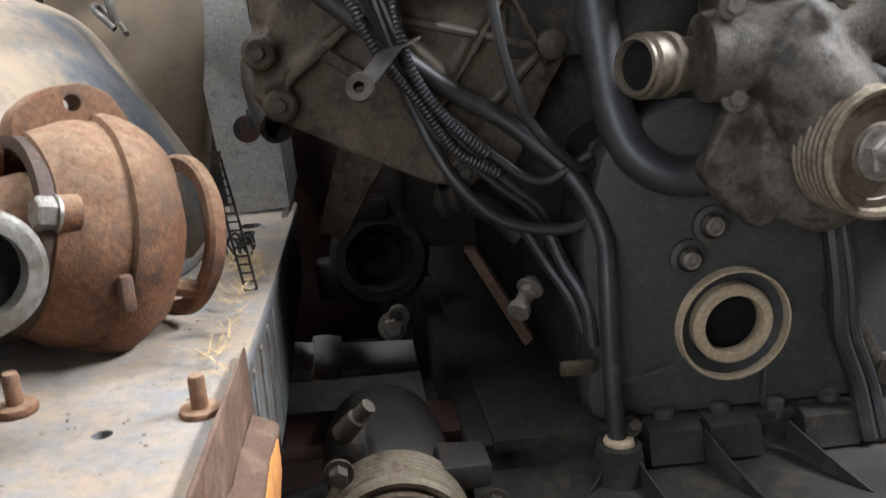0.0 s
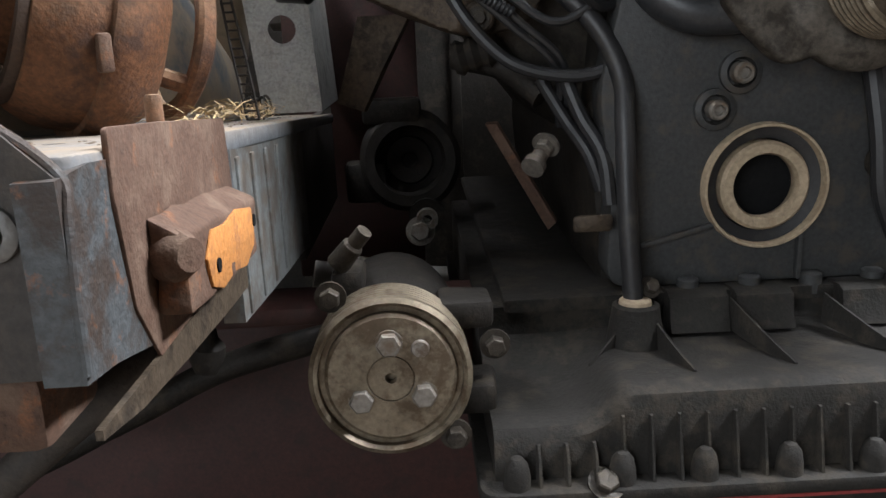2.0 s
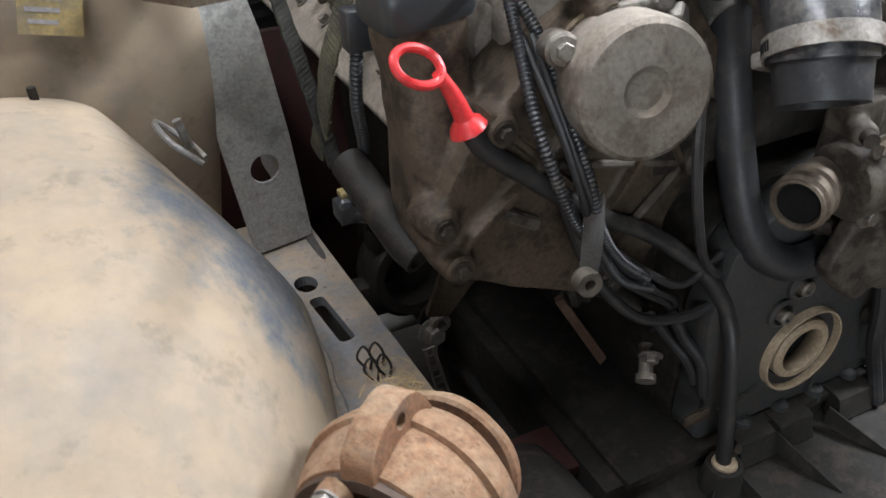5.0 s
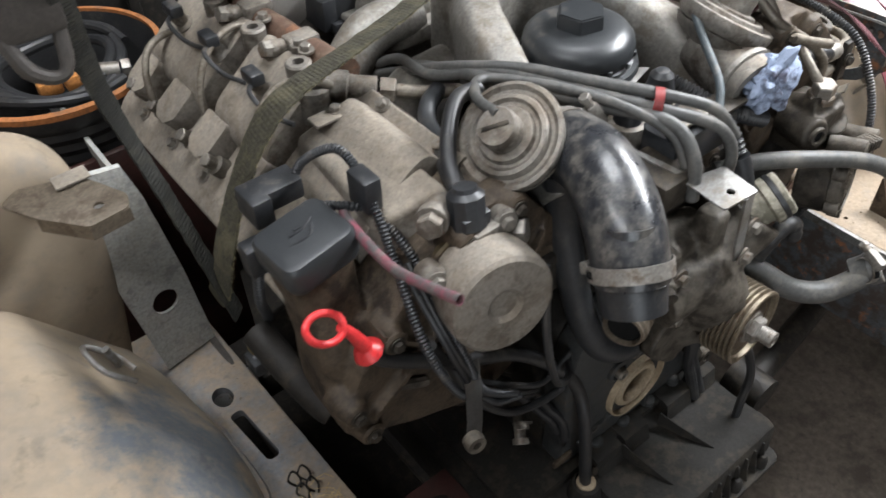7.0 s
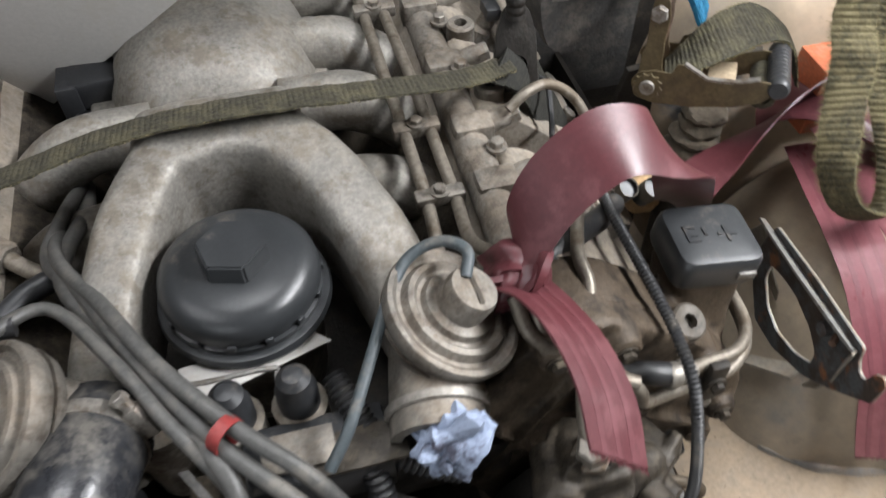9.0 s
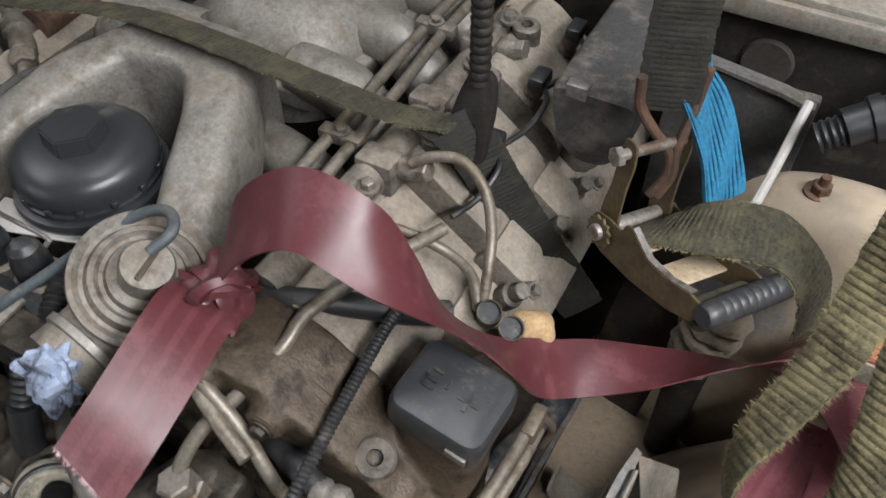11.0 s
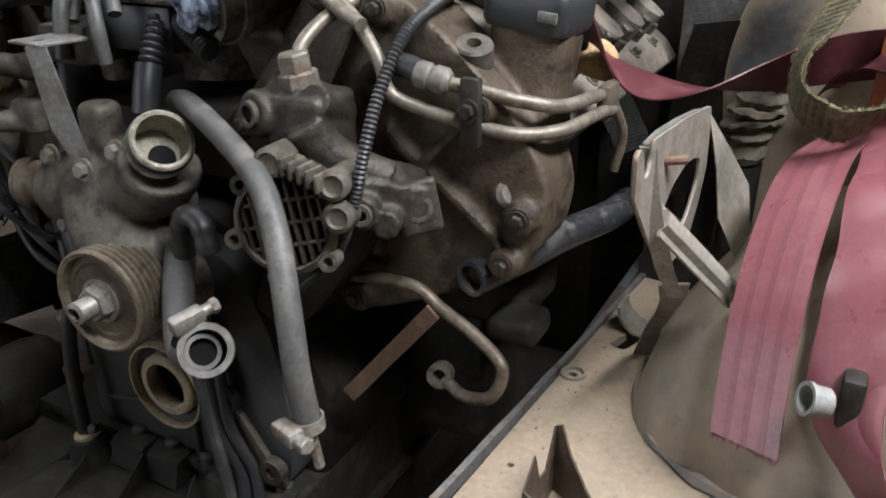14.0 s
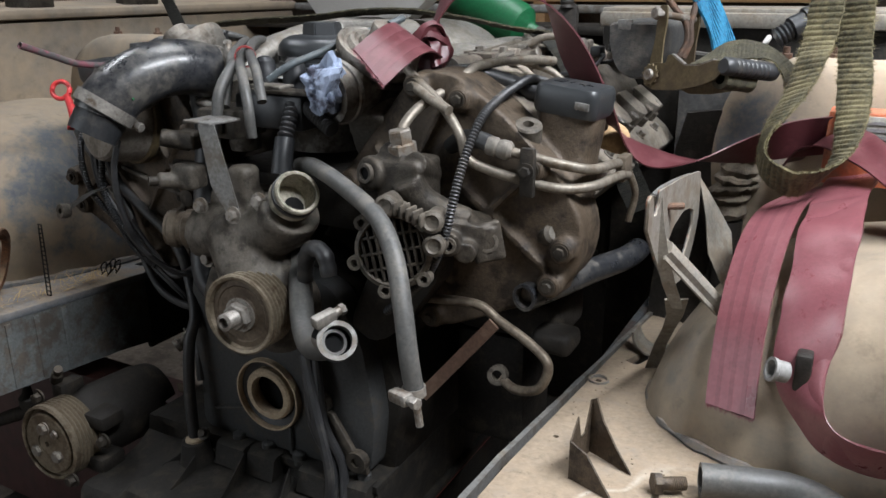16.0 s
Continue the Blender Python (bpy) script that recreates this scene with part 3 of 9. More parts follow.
part("torn_strip", rough_up(skin([[Vector((x, y, z - h)), Vector((x + 0.003, y, z - h)), Vector((x + 0.003, y, z + h)), Vector((x, y, z + h))] for (x, y, z), h in zip(rag, (0.010, 0.010, 0.007, 0.005, 0.002))]), 0.001, 60), M_BROWNCOVER, rail_l, "torn rusty strip below the bracket plate")
for x, y in ((-0.402, -0.246), (-0.497, -0.222)):
    part("stud", join(put(lathe([(0.0, 0), (0.0042, 0), (0.0042, 0.018), (0.0034, 0.020), (0, 0.020)], 14), (x, y, 0.586)), put(lathe([(0.0, 0), (0.0100, 0.0), (0.0106, 0.002), (0.0098, 0.0045), (0.0, 0.005)], 24), (x, y, 0.5845))), M_RUST, rail_l, "rusty threaded stud with washer")

# inner wings, strut towers and wheel arches, nearly the same on both sides
for side, nm in ((-1, "left"), (1, "right")):
    arch = thing("wheel_arch", "dusty beige wheel arch dome with worn blue-grey paint", "car body", (side * 0.8, 0.25, 0.55), group="wheel arches of the engine bay")
    c, r, e, lean = ((-0.815, 0.188), (0.335, 0.465, 0.318), 2.05, 0.10) if side < 0 else ((0.854, 0.182), (0.406, 0.204, 0.278), 3.3, 0.065)
    dome = superdome((c[0], c[1], 0.50), r, e, lean=lean)
    if side < 0:
        for v in dome.verts:
            flat = -0.447 - 0.60 * (v.co.z - 0.57) - 0.22 * (v.co.y - 0.25)
            over = v.co.x - flat
            v.co.x = flat + (over - (over * over + 0.0001) ** 0.5) / 2
    part("arch_dome", dome, M_BODY if side < 0 else M_ARCH, arch)
    ring = []
    for k in range(60):
        a = 2 * math.pi * k / 60
        ca, sa = math.cos(a), math.sin(a)
        y = c[1] + (r[1] * 0.985) * math.copysign(abs(sa) ** (2 / e), sa)
        ring.append((max(-0.985, min(0.985, c[0] + lean * 0.07 / r[2] + (r[0] * 0.985) * math.copysign(abs(ca) ** (2 / e), ca))), y, 0.570 - 0.06 * y))
    part("seam_bead", rough_up(tube(ring + ring[:1], 0.006, 8, 2), 0.006, 45), M_RAIL, arch, "smeared beige sealant bead")
    tower = thing("strut_tower", "dust-covered beige strut tower with studs on top", "car body", (side * 0.66, 0.5, 0.55), group="strut towers of the engine bay")
    part("tower_body", superdome((side * 0.719, 0.414, 0.50), (0.203, 0.058, 0.425), 3.9, lean=-side * 0.092), M_BODY if side < 0 else M_ARCH, tower)
    for x, y in ((0.543, 0.412), (0.60, 0.43), (0.70, 0.42)):
        nut = part("tower_nut", put(hexagon(0.0085, 0.009), (side * x, y, 0.921)), M_RUSTPLATE, tower, "brown corroded nut on a stud")
        part("nut_washer", put(lathe([(0, 0), (0.013, 0), (0.013, 0.004), (0, 0.004)], 18), (side * x, y, 0.918)), M_RUSTPLATE, nut)
        part("stud_end", put(lathe([(0, 0), (0.0045, 0), (0.0045, 0.014), (0.004, 0.016), (0, 0.016)], 12), (side * x, y, 0.922)), M_RUSTPLATE, nut)
    # the right plate is black to paint in the shade beside the head
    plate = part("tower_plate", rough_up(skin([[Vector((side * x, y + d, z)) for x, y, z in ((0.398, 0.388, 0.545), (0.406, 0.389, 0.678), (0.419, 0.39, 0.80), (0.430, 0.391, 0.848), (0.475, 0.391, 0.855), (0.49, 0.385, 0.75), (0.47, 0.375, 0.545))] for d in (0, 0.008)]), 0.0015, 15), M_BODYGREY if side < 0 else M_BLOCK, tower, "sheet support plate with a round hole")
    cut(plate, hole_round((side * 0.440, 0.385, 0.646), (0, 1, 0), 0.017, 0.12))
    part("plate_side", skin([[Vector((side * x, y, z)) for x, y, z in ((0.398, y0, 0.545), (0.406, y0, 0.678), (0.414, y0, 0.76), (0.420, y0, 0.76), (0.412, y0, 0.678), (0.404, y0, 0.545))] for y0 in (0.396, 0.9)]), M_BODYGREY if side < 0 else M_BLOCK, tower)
    inner = solid("inner_wing", rough_up(join(block(0.012, 0.95, 0.42, 0.003, at=(side * 0.80, 0.62, 0.74)), block(0.10, 2.2, 0.02, 0.008, at=(side * 0.83, 0.0, 0.965)), block(0.012, 0.9, 0.5, 0.003, at=(side * 0.86, -0.5, 0.72))), 0.004, 5), M_BODY, "dusty inner wing panel of the car", "car body", "inner wings")

# right rail
rail_r = thing("chassis_rail", "beige dusty inner wing rail with slotted top and folded edge", "car body", (0.6, 0, 0.5))
top_r = part("rail_top", rough_up(sheet(round_outline([(0.388, -0.62), (1.1, -0.62), (1.1, 0.46), (0.408, 0.46), (0.386, -0.1)], 0.01), 0.567, -0.05, 0.01), 0.002, 12, 3), M_RAILTAN, rail_r, "beige dusty rail top")
cut(top_r, hole_round((0.407, 0.125, 0.56), (0, 0, 1), 0.004), hole_slot((0.43, 0.205, 0.55), (0.443, 0.25, 0.55), 0.009), hole_round((0.41, -0.03, 0.565), (0, 0, 1), 0.003))
part("rail_edge", rough_up(skin([[Vector((0.380 + 0.055 * max(y, -0.1) + dx, y, 0.5695 - 0.05 * y + dz)) for dx, dz in ((0, -0.012), (0.006, -0.012), (0.006, 0.001), (0, 0.001))] for y in [-0.62 + 0.04 * k for k in range(28)]]), 0.0015, 60), M_GALV, rail_r, "ragged pale sheet edge")
part("rail_side", rough_up(join(block(0.012, 0.74, 0.14, 0.003, at=(0.392, 0.09, 0.485)), block(0.014, 0.34, 0.15, 0.004, at=(0.394, -0.45, 0.492))), 0.002, 12), M_WORN, rail_r, "dark blue-grey side panel of the rail")
part("hole_bead", put(lathe([(0.009, -0.001), (0.013, -0.001), (0.012, 0.0025), (0.010, 0.0025)], 24, hoop=True), (0.407, 0.125, 0.561)), M_RAIL, rail_r, "raised ring round a hole")
part("rust_flange", rough_up(block(0.03, 0.22, 0.012, 0.003, at=(0.41, -0.42, 0.596)), 0.003, 30), M_RUSTPLATE, rail_r, "rusty flange strip")

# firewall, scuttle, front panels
solid("firewall", rough_up(join(block(1.7, 0.02, 0.90, 0.004, at=(0, 1.0, 0.475)), block(1.7, 0.16, 0.02, 0.006, at=(0, 0.98, 0.925)), *[block(0.02, 0.012, 0.5, 0.003, at=(x, 0.985, 0.6)) for x in (-0.5, -0.2, 0.15, 0.48)]), 0.004, 6), M_BLOCK, "dark firewall behind the engine", "car body", kind="structure")
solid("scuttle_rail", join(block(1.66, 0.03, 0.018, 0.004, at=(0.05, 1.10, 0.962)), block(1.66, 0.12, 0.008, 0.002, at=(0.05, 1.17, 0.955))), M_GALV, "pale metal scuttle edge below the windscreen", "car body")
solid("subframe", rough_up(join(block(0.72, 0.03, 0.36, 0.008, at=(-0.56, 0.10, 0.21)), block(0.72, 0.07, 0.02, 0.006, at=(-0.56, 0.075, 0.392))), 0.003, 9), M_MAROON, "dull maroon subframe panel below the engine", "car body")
solid("rail_hose", rough_up(tube([(-0.398, -0.25, 0.508), (-0.412, -0.295, 0.486), (-0.445, -0.30, 0.462), (-0.50, -0.30, 0.420), (-0.60, -0.29, 0.36)], 0.0095, 12, 6), 0.001, 30), M_DARKBROWN, "dark greasy hose hanging under the rail", "hose")
# added black sheet darkens the floor where the engine shades it
solid("drip_tray", rough_up(block(0.95, 1.5, 0.02, 0.006, at=(-0.33, 0.28, 0.012)), 0.002, 6), M_BLOCK, "black sheet added on the floor for the dark under the engine", "tray")
for s in (-1, 1):
    arm_line = [(-0.64, -0.05, 0.29), (-0.50, -0.05, 0.357), (-0.437, -0.05, 0.386), (-0.365, -0.05, 0.405), (-0.30, -0.035, 0.41)] if s < 0 else [(0.62, 0.0, 0.36), (0.45, -0.03, 0.35), (0.22, -0.06, 0.36)]
    arm = thing("suspension_arm", "black greasy suspension arm", "suspension arm", arm_line[0], "suspension arms")
    part("arm_bar", rough_up(tube(arm_line, 0.011 if s < 0 else 0.02, 12, 6), 0.001, 30), M_BLOCK, arm)
    if s < 0:
        part("ball_joint", put(lathe([(0, -0.016), (0.010, -0.014), (0.0135, -0.004), (0.0135, 0.006), (0.008, 0.013), (0.005, 0.03), (0, 0.03)], 20), (-0.448, -0.055, 0.400), (0.1, 0, 1)), M_BLOCK, arm, "round black ball joint")
    else:
        part("arm_bush", put(lathe([(0.03, -0.03), (0.03, 0.03)], 20), (0.22, -0.06, 0.36), (0, 1, 0)), M_BLOCK, arm)
    # right panel black instead of maroon: gap shade put into its colour
    solid("body_panel", rough_up(block(0.20, 0.014, 0.46, 0.004, at=(s * 0.375, 0.60, 0.50)), 0.004, 6), M_MAROON if s < 0 else M_BLOCK, "dark maroon inner body panel beside the engine" if s < 0 else "inner body panel beside the engine, black for its shaded gap", "car body", "inner body panels")

# ---- engine core ----
TILT = 38.0
SA, CA = math.sin(radians(TILT)), math.cos(radians(TILT))


def bank(u, d, s):
    """A point of a cylinder bank: u across (outwards), d from the crankshaft; s: -1 or 1 for the bank."""
    return s * (u * CA + d * SA), 0.5 - u * SA + d * CA


def bank_prism(outline, y0, y1, s, bevel=0.006, seg=3):
    pts = [bank(u, d, s) for u, d in outline]
    bm = skin([[Vector((x, y, z)) for x, z in pts] for y in (y0, y1)])
    if bevel:
        bmesh.ops.bevel(bm, geom=bm.edges[:], offset=bevel, segments=seg, affect="EDGES", profile=0.5, clamp_overlap=True)
    return bm


def front_prism(outline, y0, y1, bevel=0.003):
    bm = skin([[Vector((x, y, z)) for x, z in outline] for y in (y0, y1)])
    if bevel:
        bmesh.ops.bevel(bm, geom=bm.edges[:], offset=bevel, segments=2, affect="EDGES", profile=0.5, clamp_overlap=True)
    return bm


engine = thing("engine_block", "greasy dark V-shaped engine block with black front cover", "engine", (0, 0.3, 0.40))
part("crankcase", rough_up(front_prism([(-0.125, 0.405), (0.17, 0.405), (0.185, 0.52), (0.12, 0.66), (0.05, 0.70), (-0.05, 0.70), (-0.12, 0.66), (-0.135, 0.52)], 0.035, 0.60, 0.01), 0.003, 20), M_BLOCK, engine)
for s in (-1, 1):
    part("cylinder_bank", rough_up(bank_prism([(-0.10, 0.10), (0.085, 0.10), (0.085, 0.30), (0.10, 0.32), (0.10, 0.43), (-0.09, 0.45), (-0.10, 0.42)], 0.09, 0.60, s, 0.008), 0.003, 20), M_ALU_DARK, engine, "dark grey cylinder head and bank")
front = part("front_cover", front_prism(round_outline([(-0.128, 0.418), (0.155, 0.418), (0.165, 0.50), (0.15, 0.60), (0.11, 0.67), (-0.05, 0.695), (-0.115, 0.665), (-0.135, 0.58), (-0.124, 0.50)], 0.02), 0.0, 0.036, 0.003), M_BLACK, engine, "flat black timing cover")
cut(front, hole_round((0, 0, 0.5), (0, 1, 0), 0.051, 0.12), hole_round((0.093, 0.01, 0.515), (0, 1, 0), 0.0001, 0.01))
part("seal_housing", put(lathe([(0.0515, -0.03), (0.0515, 0.006), (0.0505, 0.009), (0.0485, 0.009), (0.0475, 0.004), (0.0475, -0.03)], 56, hoop=True), (0, 0, 0.5), (0, -1, 0)), M_SEAL, engine, "tan rim of the crankshaft seal")
part("seal_lip", put(lathe([(0.0478, -0.03), (0.0478, 0.001), (0.038, -0.002), (0.036, -0.03)], 56, hoop=True), (0, 0, 0.5), (0, -1, 0)), M_RUBBER, engine, "black rubber seal lip")
part("crank_sleeve", put(lathe([(0.0365, -0.02), (0.0365, 0.004), (0.034, 0.007), (0.027, 0.007), (0.0255, 0.003), (0.026, -0.006)], 56, hoop=True), (0, 0, 0.5), (0, -1, 0)), M_SEAL, engine, "pale bare metal sleeve of the crankshaft")
# disc closes the crank bore; its black stands for the shade inside
part("crank_bore", put(lathe([(0.0, 0), (0.052, 0), (0.052, 0.004), (0, 0.004)], 32), (0, 0.022, 0.5), (0, -1, 0)), M_DARK, engine, "near-black disc for the shade in the bore")
for o in ([(-0.10, 0.452), (-0.04, 0.468), (-0.04, 0.472), (-0.10, 0.456)], [(0.03, 0.46), (0.034, 0.46), (0.034, 0.42), (0.03, 0.42)]):
    part("cover_rib", front_prism(round_outline(o, 0.004), -0.006, 0.004, 0.002), M_BLACK, engine)
for x, z, r in ((-0.024, 0.591, 0.0085), (-0.043, 0.563, 0.008)):
    boss = part("cover_boss", put(lathe([(0.017, -0.004), (0.0165, 0.006), (0.012, 0.008), (0.0105, 0.002), (0, 0.002)], 24), (x, 0.002, z), (0, -1, 0)), M_BLACK, engine)
    part("bolt", put(join(lathe([(0, 0), (r, 0), (r, 0.010), (r * 0.8, 0.012), (r * 0.55, 0.012), (r * 0.5, 0.008), (0, 0.008)], 16)), (x, -0.001, z), (0, -1, 0)), M_ZINC, boss, "dull steel socket bolt")
part("front_lug", join(*[join(put(lathe([(0.014, -0.006), (0.014, 0.006), (0.0065, 0.006), (0.0065, -0.006)], 22, hoop=True), (x, -0.012, z), (0, -1, 0)), front_prism(o, -0.014, -0.006, 0.002)) for x, z, o in ((0.093, 0.516, [(0.085, 0.51), (0.10, 0.50), (0.118, 0.44), (0.145, 0.43), (0.14, 0.46), (0.11, 0.505)]), (0.145, 0.447, [(0.135, 0.455), (0.155, 0.455), (0.16, 0.43), (0.14, 0.43)]))]), M_ALU_DARK, engine, "grey bracket with two round eyes")

# oil pan
pan = thing("oil_pan", "greasy dark cast aluminium oil pan with a ribbed front wall", "oil pan", (0, 0.2, 0.26))
part("pan_flange", rough_up(front_prism(round_outline([(-0.215, 0.404), (0.172, 0.404), (0.172, 0.416), (-0.215, 0.416)], 0.003), -0.012, 0.60, 0.003), 0.001, 30), M_PAN, pan)
def pan_ring(x, w):
    """One section of the pan: w is 0 in the low pocket and 1 on the high shelf."""
    low = ((-0.005, 0.408), (-0.009, 0.385), (-0.030, 0.372), (-0.058, 0.365), (-0.085, 0.3625), (-0.104, 0.362), (-0.118, 0.363), (-0.128, 0.361), (-0.134, 0.354), (-0.137, 0.33))
    high = ((-0.005, 0.410), (-0.009, 0.388), (-0.030, 0.3845), (-0.060, 0.384), (-0.095, 0.386), (-0.116, 0.3885), (-0.127, 0.388), (-0.133, 0.384), (-0.136, 0.376), (-0.138, 0.33))
    pts = [(lerp2(a[0], b[0], w), lerp2(a[1], b[1], w)) for a, b in zip(low, high)] + [(-0.138, 0.31), (0.5, 0.31), (0.5, 0.40)]
    return [Vector((x, y, z)) for y, z in pts]


sections = [(-0.236, 0.0), (-0.225, 0.0), (-0.205, 0.0), (-0.185, 0.03), (-0.170, 0.15), (-0.160, 0.38), (-0.152, 0.68), (-0.145, 0.92), (-0.138, 1.0), (-0.10, 1.0), (0.0, 1.0), (0.12, 1.0), (0.17, 1.0)]
part("pan_body", rough_up(skin([pan_ring(x, w) for x, w in sections]), 0.0012, 40), M_PAN, pan)
part("pan_foot", rough_up(prism(round_outline([(-0.248, -0.157), (0.18, -0.157), (0.18, 0.5), (-0.248, 0.5)], 0.018, 5), 0.011, 0.003), 0.0008, 40), M_PAN, pan, "bolting flange at the foot of the pan")
bpy.data.objects["pan_foot"].data.transform(Matrix.Translation((0, 0, 0.315)))
part("gasket_line", prism(round_outline([(-0.246, -0.1555), (0.178, -0.1555), (0.178, 0.49), (-0.246, 0.49)], 0.017, 5), 0.0025, 0), M_REDTIE, pan, "thin red gasket line")
bpy.data.objects["gasket_line"].data.transform(Matrix.Translation((0, 0, 0.3124)))
part("lower_sump", rough_up(block(0.36, 0.6, 0.12, 0.01, at=(-0.03, 0.17, 0.25)), 0.002, 20), M_PAN, pan)
for k in range(19):
    x = -0.206 + 0.0195 * k
    top = 0.352 if x < -0.16 else 0.371
    part("rib", skin([[Vector((x - w, -0.135, z)), Vector((x - w * 0.5, y, z)), Vector((x + w * 0.5, y, z)), Vector((x + w, -0.135, z))] for w, y, z in ((0.0022, -0.150, 0.325), (0.0018, -0.1455, 0.345), (0.0014, -0.1395, top))]), M_PAN, pan)
for x in (-0.222, -0.149, -0.092, -0.033, 0.026, 0.085, 0.144):
    part("pan_boss", rough_up(put(lathe([(0.0095, 0), (0.009, 0.010), (0.0075, 0.018), (0.004, 0.0225), (0, 0.0235)], 16), (x, -0.1445, 0.325)), 0.0005, 40), M_PAN, pan)
part("pan_bolt", bolt((-0.162, -0.150, 0.327), (0.1, -0.5, 0.85), 0.0085, 0.008), M_ALU_DARK, pan, "loose hex bolt on the flange")
for a, b in (((-0.122, -0.040, 0.402), (-0.154, -0.062, 0.376)), ((-0.100, -0.044, 0.404), (-0.088, -0.108, 0.387)), ((-0.032, -0.026, 0.412), (-0.012, -0.102, 0.386)), ((0.045, -0.026, 0.412), (0.075, -0.102, 0.386))):
    A, B = Vector(a), Vector(b)
    part("gusset", skin([[A.lerp(B, t) + Vector((w, 0, h - 0.006 * t * (1 - t))) for w, h in ((-0.0016, -0.024 + 0.02 * t), (0.0016, -0.024 + 0.02 * t), (0.0009, 0.002), (-0.0009, 0.002))] for t in (0, 0.25, 0.5, 0.75, 1)]), M_PAN, pan)
for k in range(5):
    x = -0.06 + 0.052 * k
    part("flange_scallop", put(lathe([(0.009, 0), (0.009, 0.016), (0.006, 0.018), (0, 0.018)], 18), (x, -0.003, 0.408)), M_BLACK, pan)
part("tube_socket", put(lathe([(0.024, -0.03), (0.0195, -0.004), (0.0185, 0.004), (0.0145, 0.006), (0.0125, 0.004), (0.0125, -0.01), (0, -0.01)], 26), (-0.112, -0.035, 0.411)), M_PAN, pan, "cast socket that takes the dipstick tube")
for x, w in ((-0.058, 0.048), (-0.004, 0.046), (0.085, 0.05), (0.145, 0.04)):
    step = skin([[Vector((x + d, y, z)) for y, z in ((0.0, 0.38), (-0.034, 0.388), (-0.030, 0.397), (-0.026, 0.415), (-0.020, 0.418), (0.0, 0.418))] for d in (-w / 2, -w / 2 + 0.004, w / 2 - 0.004, w / 2)])
    part("front_tower", rough_up(step, 0.0012, 50), M_PAN, pan, "upright cast step of the pan wall")

# head fronts, cam covers, filler necks
HEAD = [(-0.105, 0.29), (-0.105, 0.46), (-0.06, 0.492), (0.04, 0.492), (0.10, 0.485), (0.155, 0.46), (0.182, 0.41), (0.165, 0.35), (0.11, 0.245), (0.06, 0.215), (0.0, 0.25)]
HEADS = {1: HEAD, -1: [(u, d - 0.028 if d > 0.44 else d) for u, d in HEAD]}
for s in (-1, 1):
    head = thing("head_front_cover", "oil-stained brown cast front cover of a cylinder head", "engine part", (s * 0.28, 0.06, 0.65), group="head front covers")
    part("cover_rim", rough_up(bank_prism(round_outline([(u * 1.0 + 0.0, d) for u, d in HEADS[s]], 0.03, 5), 0.07, 0.078, s, 0.001), 0.001, 22, s), M_BROWNCOVER, head)
    pts = [bank(u, d - 0.022 if s < 0 and d > 0.44 else d, s) for u, d in ((-0.09, 0.30), (-0.09, 0.45), (-0.04, 0.475), (0.07, 0.475), (0.15, 0.43), (0.165, 0.39), (0.09, 0.25))]
    for x, z in pts:
        b = part("cover_boss", put(lathe([(0.014, -0.02), (0.013, 0.006), (0.0105, 0.008), (0, 0.008)], 18), (x, 0.042, z), (0, -1, 0)), M_BROWNCOVER, head)
        part("bolt", bolt((x, 0.034, z), (0, -1, 0), 0.0058, 0.006), M_ALU_DARK, b)
    if s < 0:
        for (x0, z0), (x1, z1), wide in (((-0.281, 0.770), (-0.155, 0.739), 0.0035), ((-0.155, 0.739), (-0.206, 0.690), 0.0045), ((-0.335, 0.745), (-0.300, 0.722), 0.006)):
            part("cover_rib", rough_up(tube([(x0, 0.044, z0), ((x0 + x1) / 2, 0.043, (z0 + z1) / 2), (x1, 0.044, z1)], wide, 8, 4), 0.0008, 40), M_ALU, head, "dusty raised rib")
        part("rib_boss", rough_up(put(lathe([(0, -0.02), (0.013, -0.02), (0.012, 0.010), (0.009, 0.012), (0, 0.012)], 18), (-0.150, 0.042, 0.742), (0, -1, 0)), 0.0006, 40), M_ALU, head, "dusty bolt boss")
    # the filler neck and its cap
    cx, cy = s * 0.363, 0.113
    neck = []
    for z, hx, hy, dx, dy in ((0.89, 0.034, 0.029, 0, 0), (0.87, 0.034, 0.029, 0, 0), (0.84, 0.031, 0.030, -0.002, -0.004), (0.79, 0.034, 0.036, -0.006, -0.012), (0.73, 0.042, 0.042, -0.012, -0.016), (0.69, 0.030, 0.034, -0.025, -0.012)):
        neck.append([Vector((cx + s * dx + hx * math.copysign(abs(math.cos(a)) ** 0.55, math.cos(a)), cy + dy + hy * math.copysign(abs(math.sin(a)) ** 0.55, math.sin(a)), z)) for a in [2 * math.pi * k / 28 for k in range(28)]])
    ribs = [skin([[Vector((bank(lerp2(u0, u1, t), lerp2(d0, d1, t), s)[0], y, bank(lerp2(u0, u1, t), lerp2(d0, d1, t), s)[1] + h)) for y, h in ((0.036, -0.005), (0.036, 0.005), (0.06, 0.006), (0.06, -0.006))] for t in (0, 0.25, 0.5, 0.75, 1)]) for u0, d0, u1, d1 in ((-0.09, 0.36, 0.08, 0.30), (-0.05, 0.46, -0.02, 0.27), (0.07, 0.47, 0.05, 0.28), (0.02, 0.40, 0.15, 0.40))]
    bosses = [put(lathe([(0.017, -0.03), (0.014, 0.006), (0, 0.006)], 18), (x, 0.042, z), (0, -1, 0)) for x, z in pts]
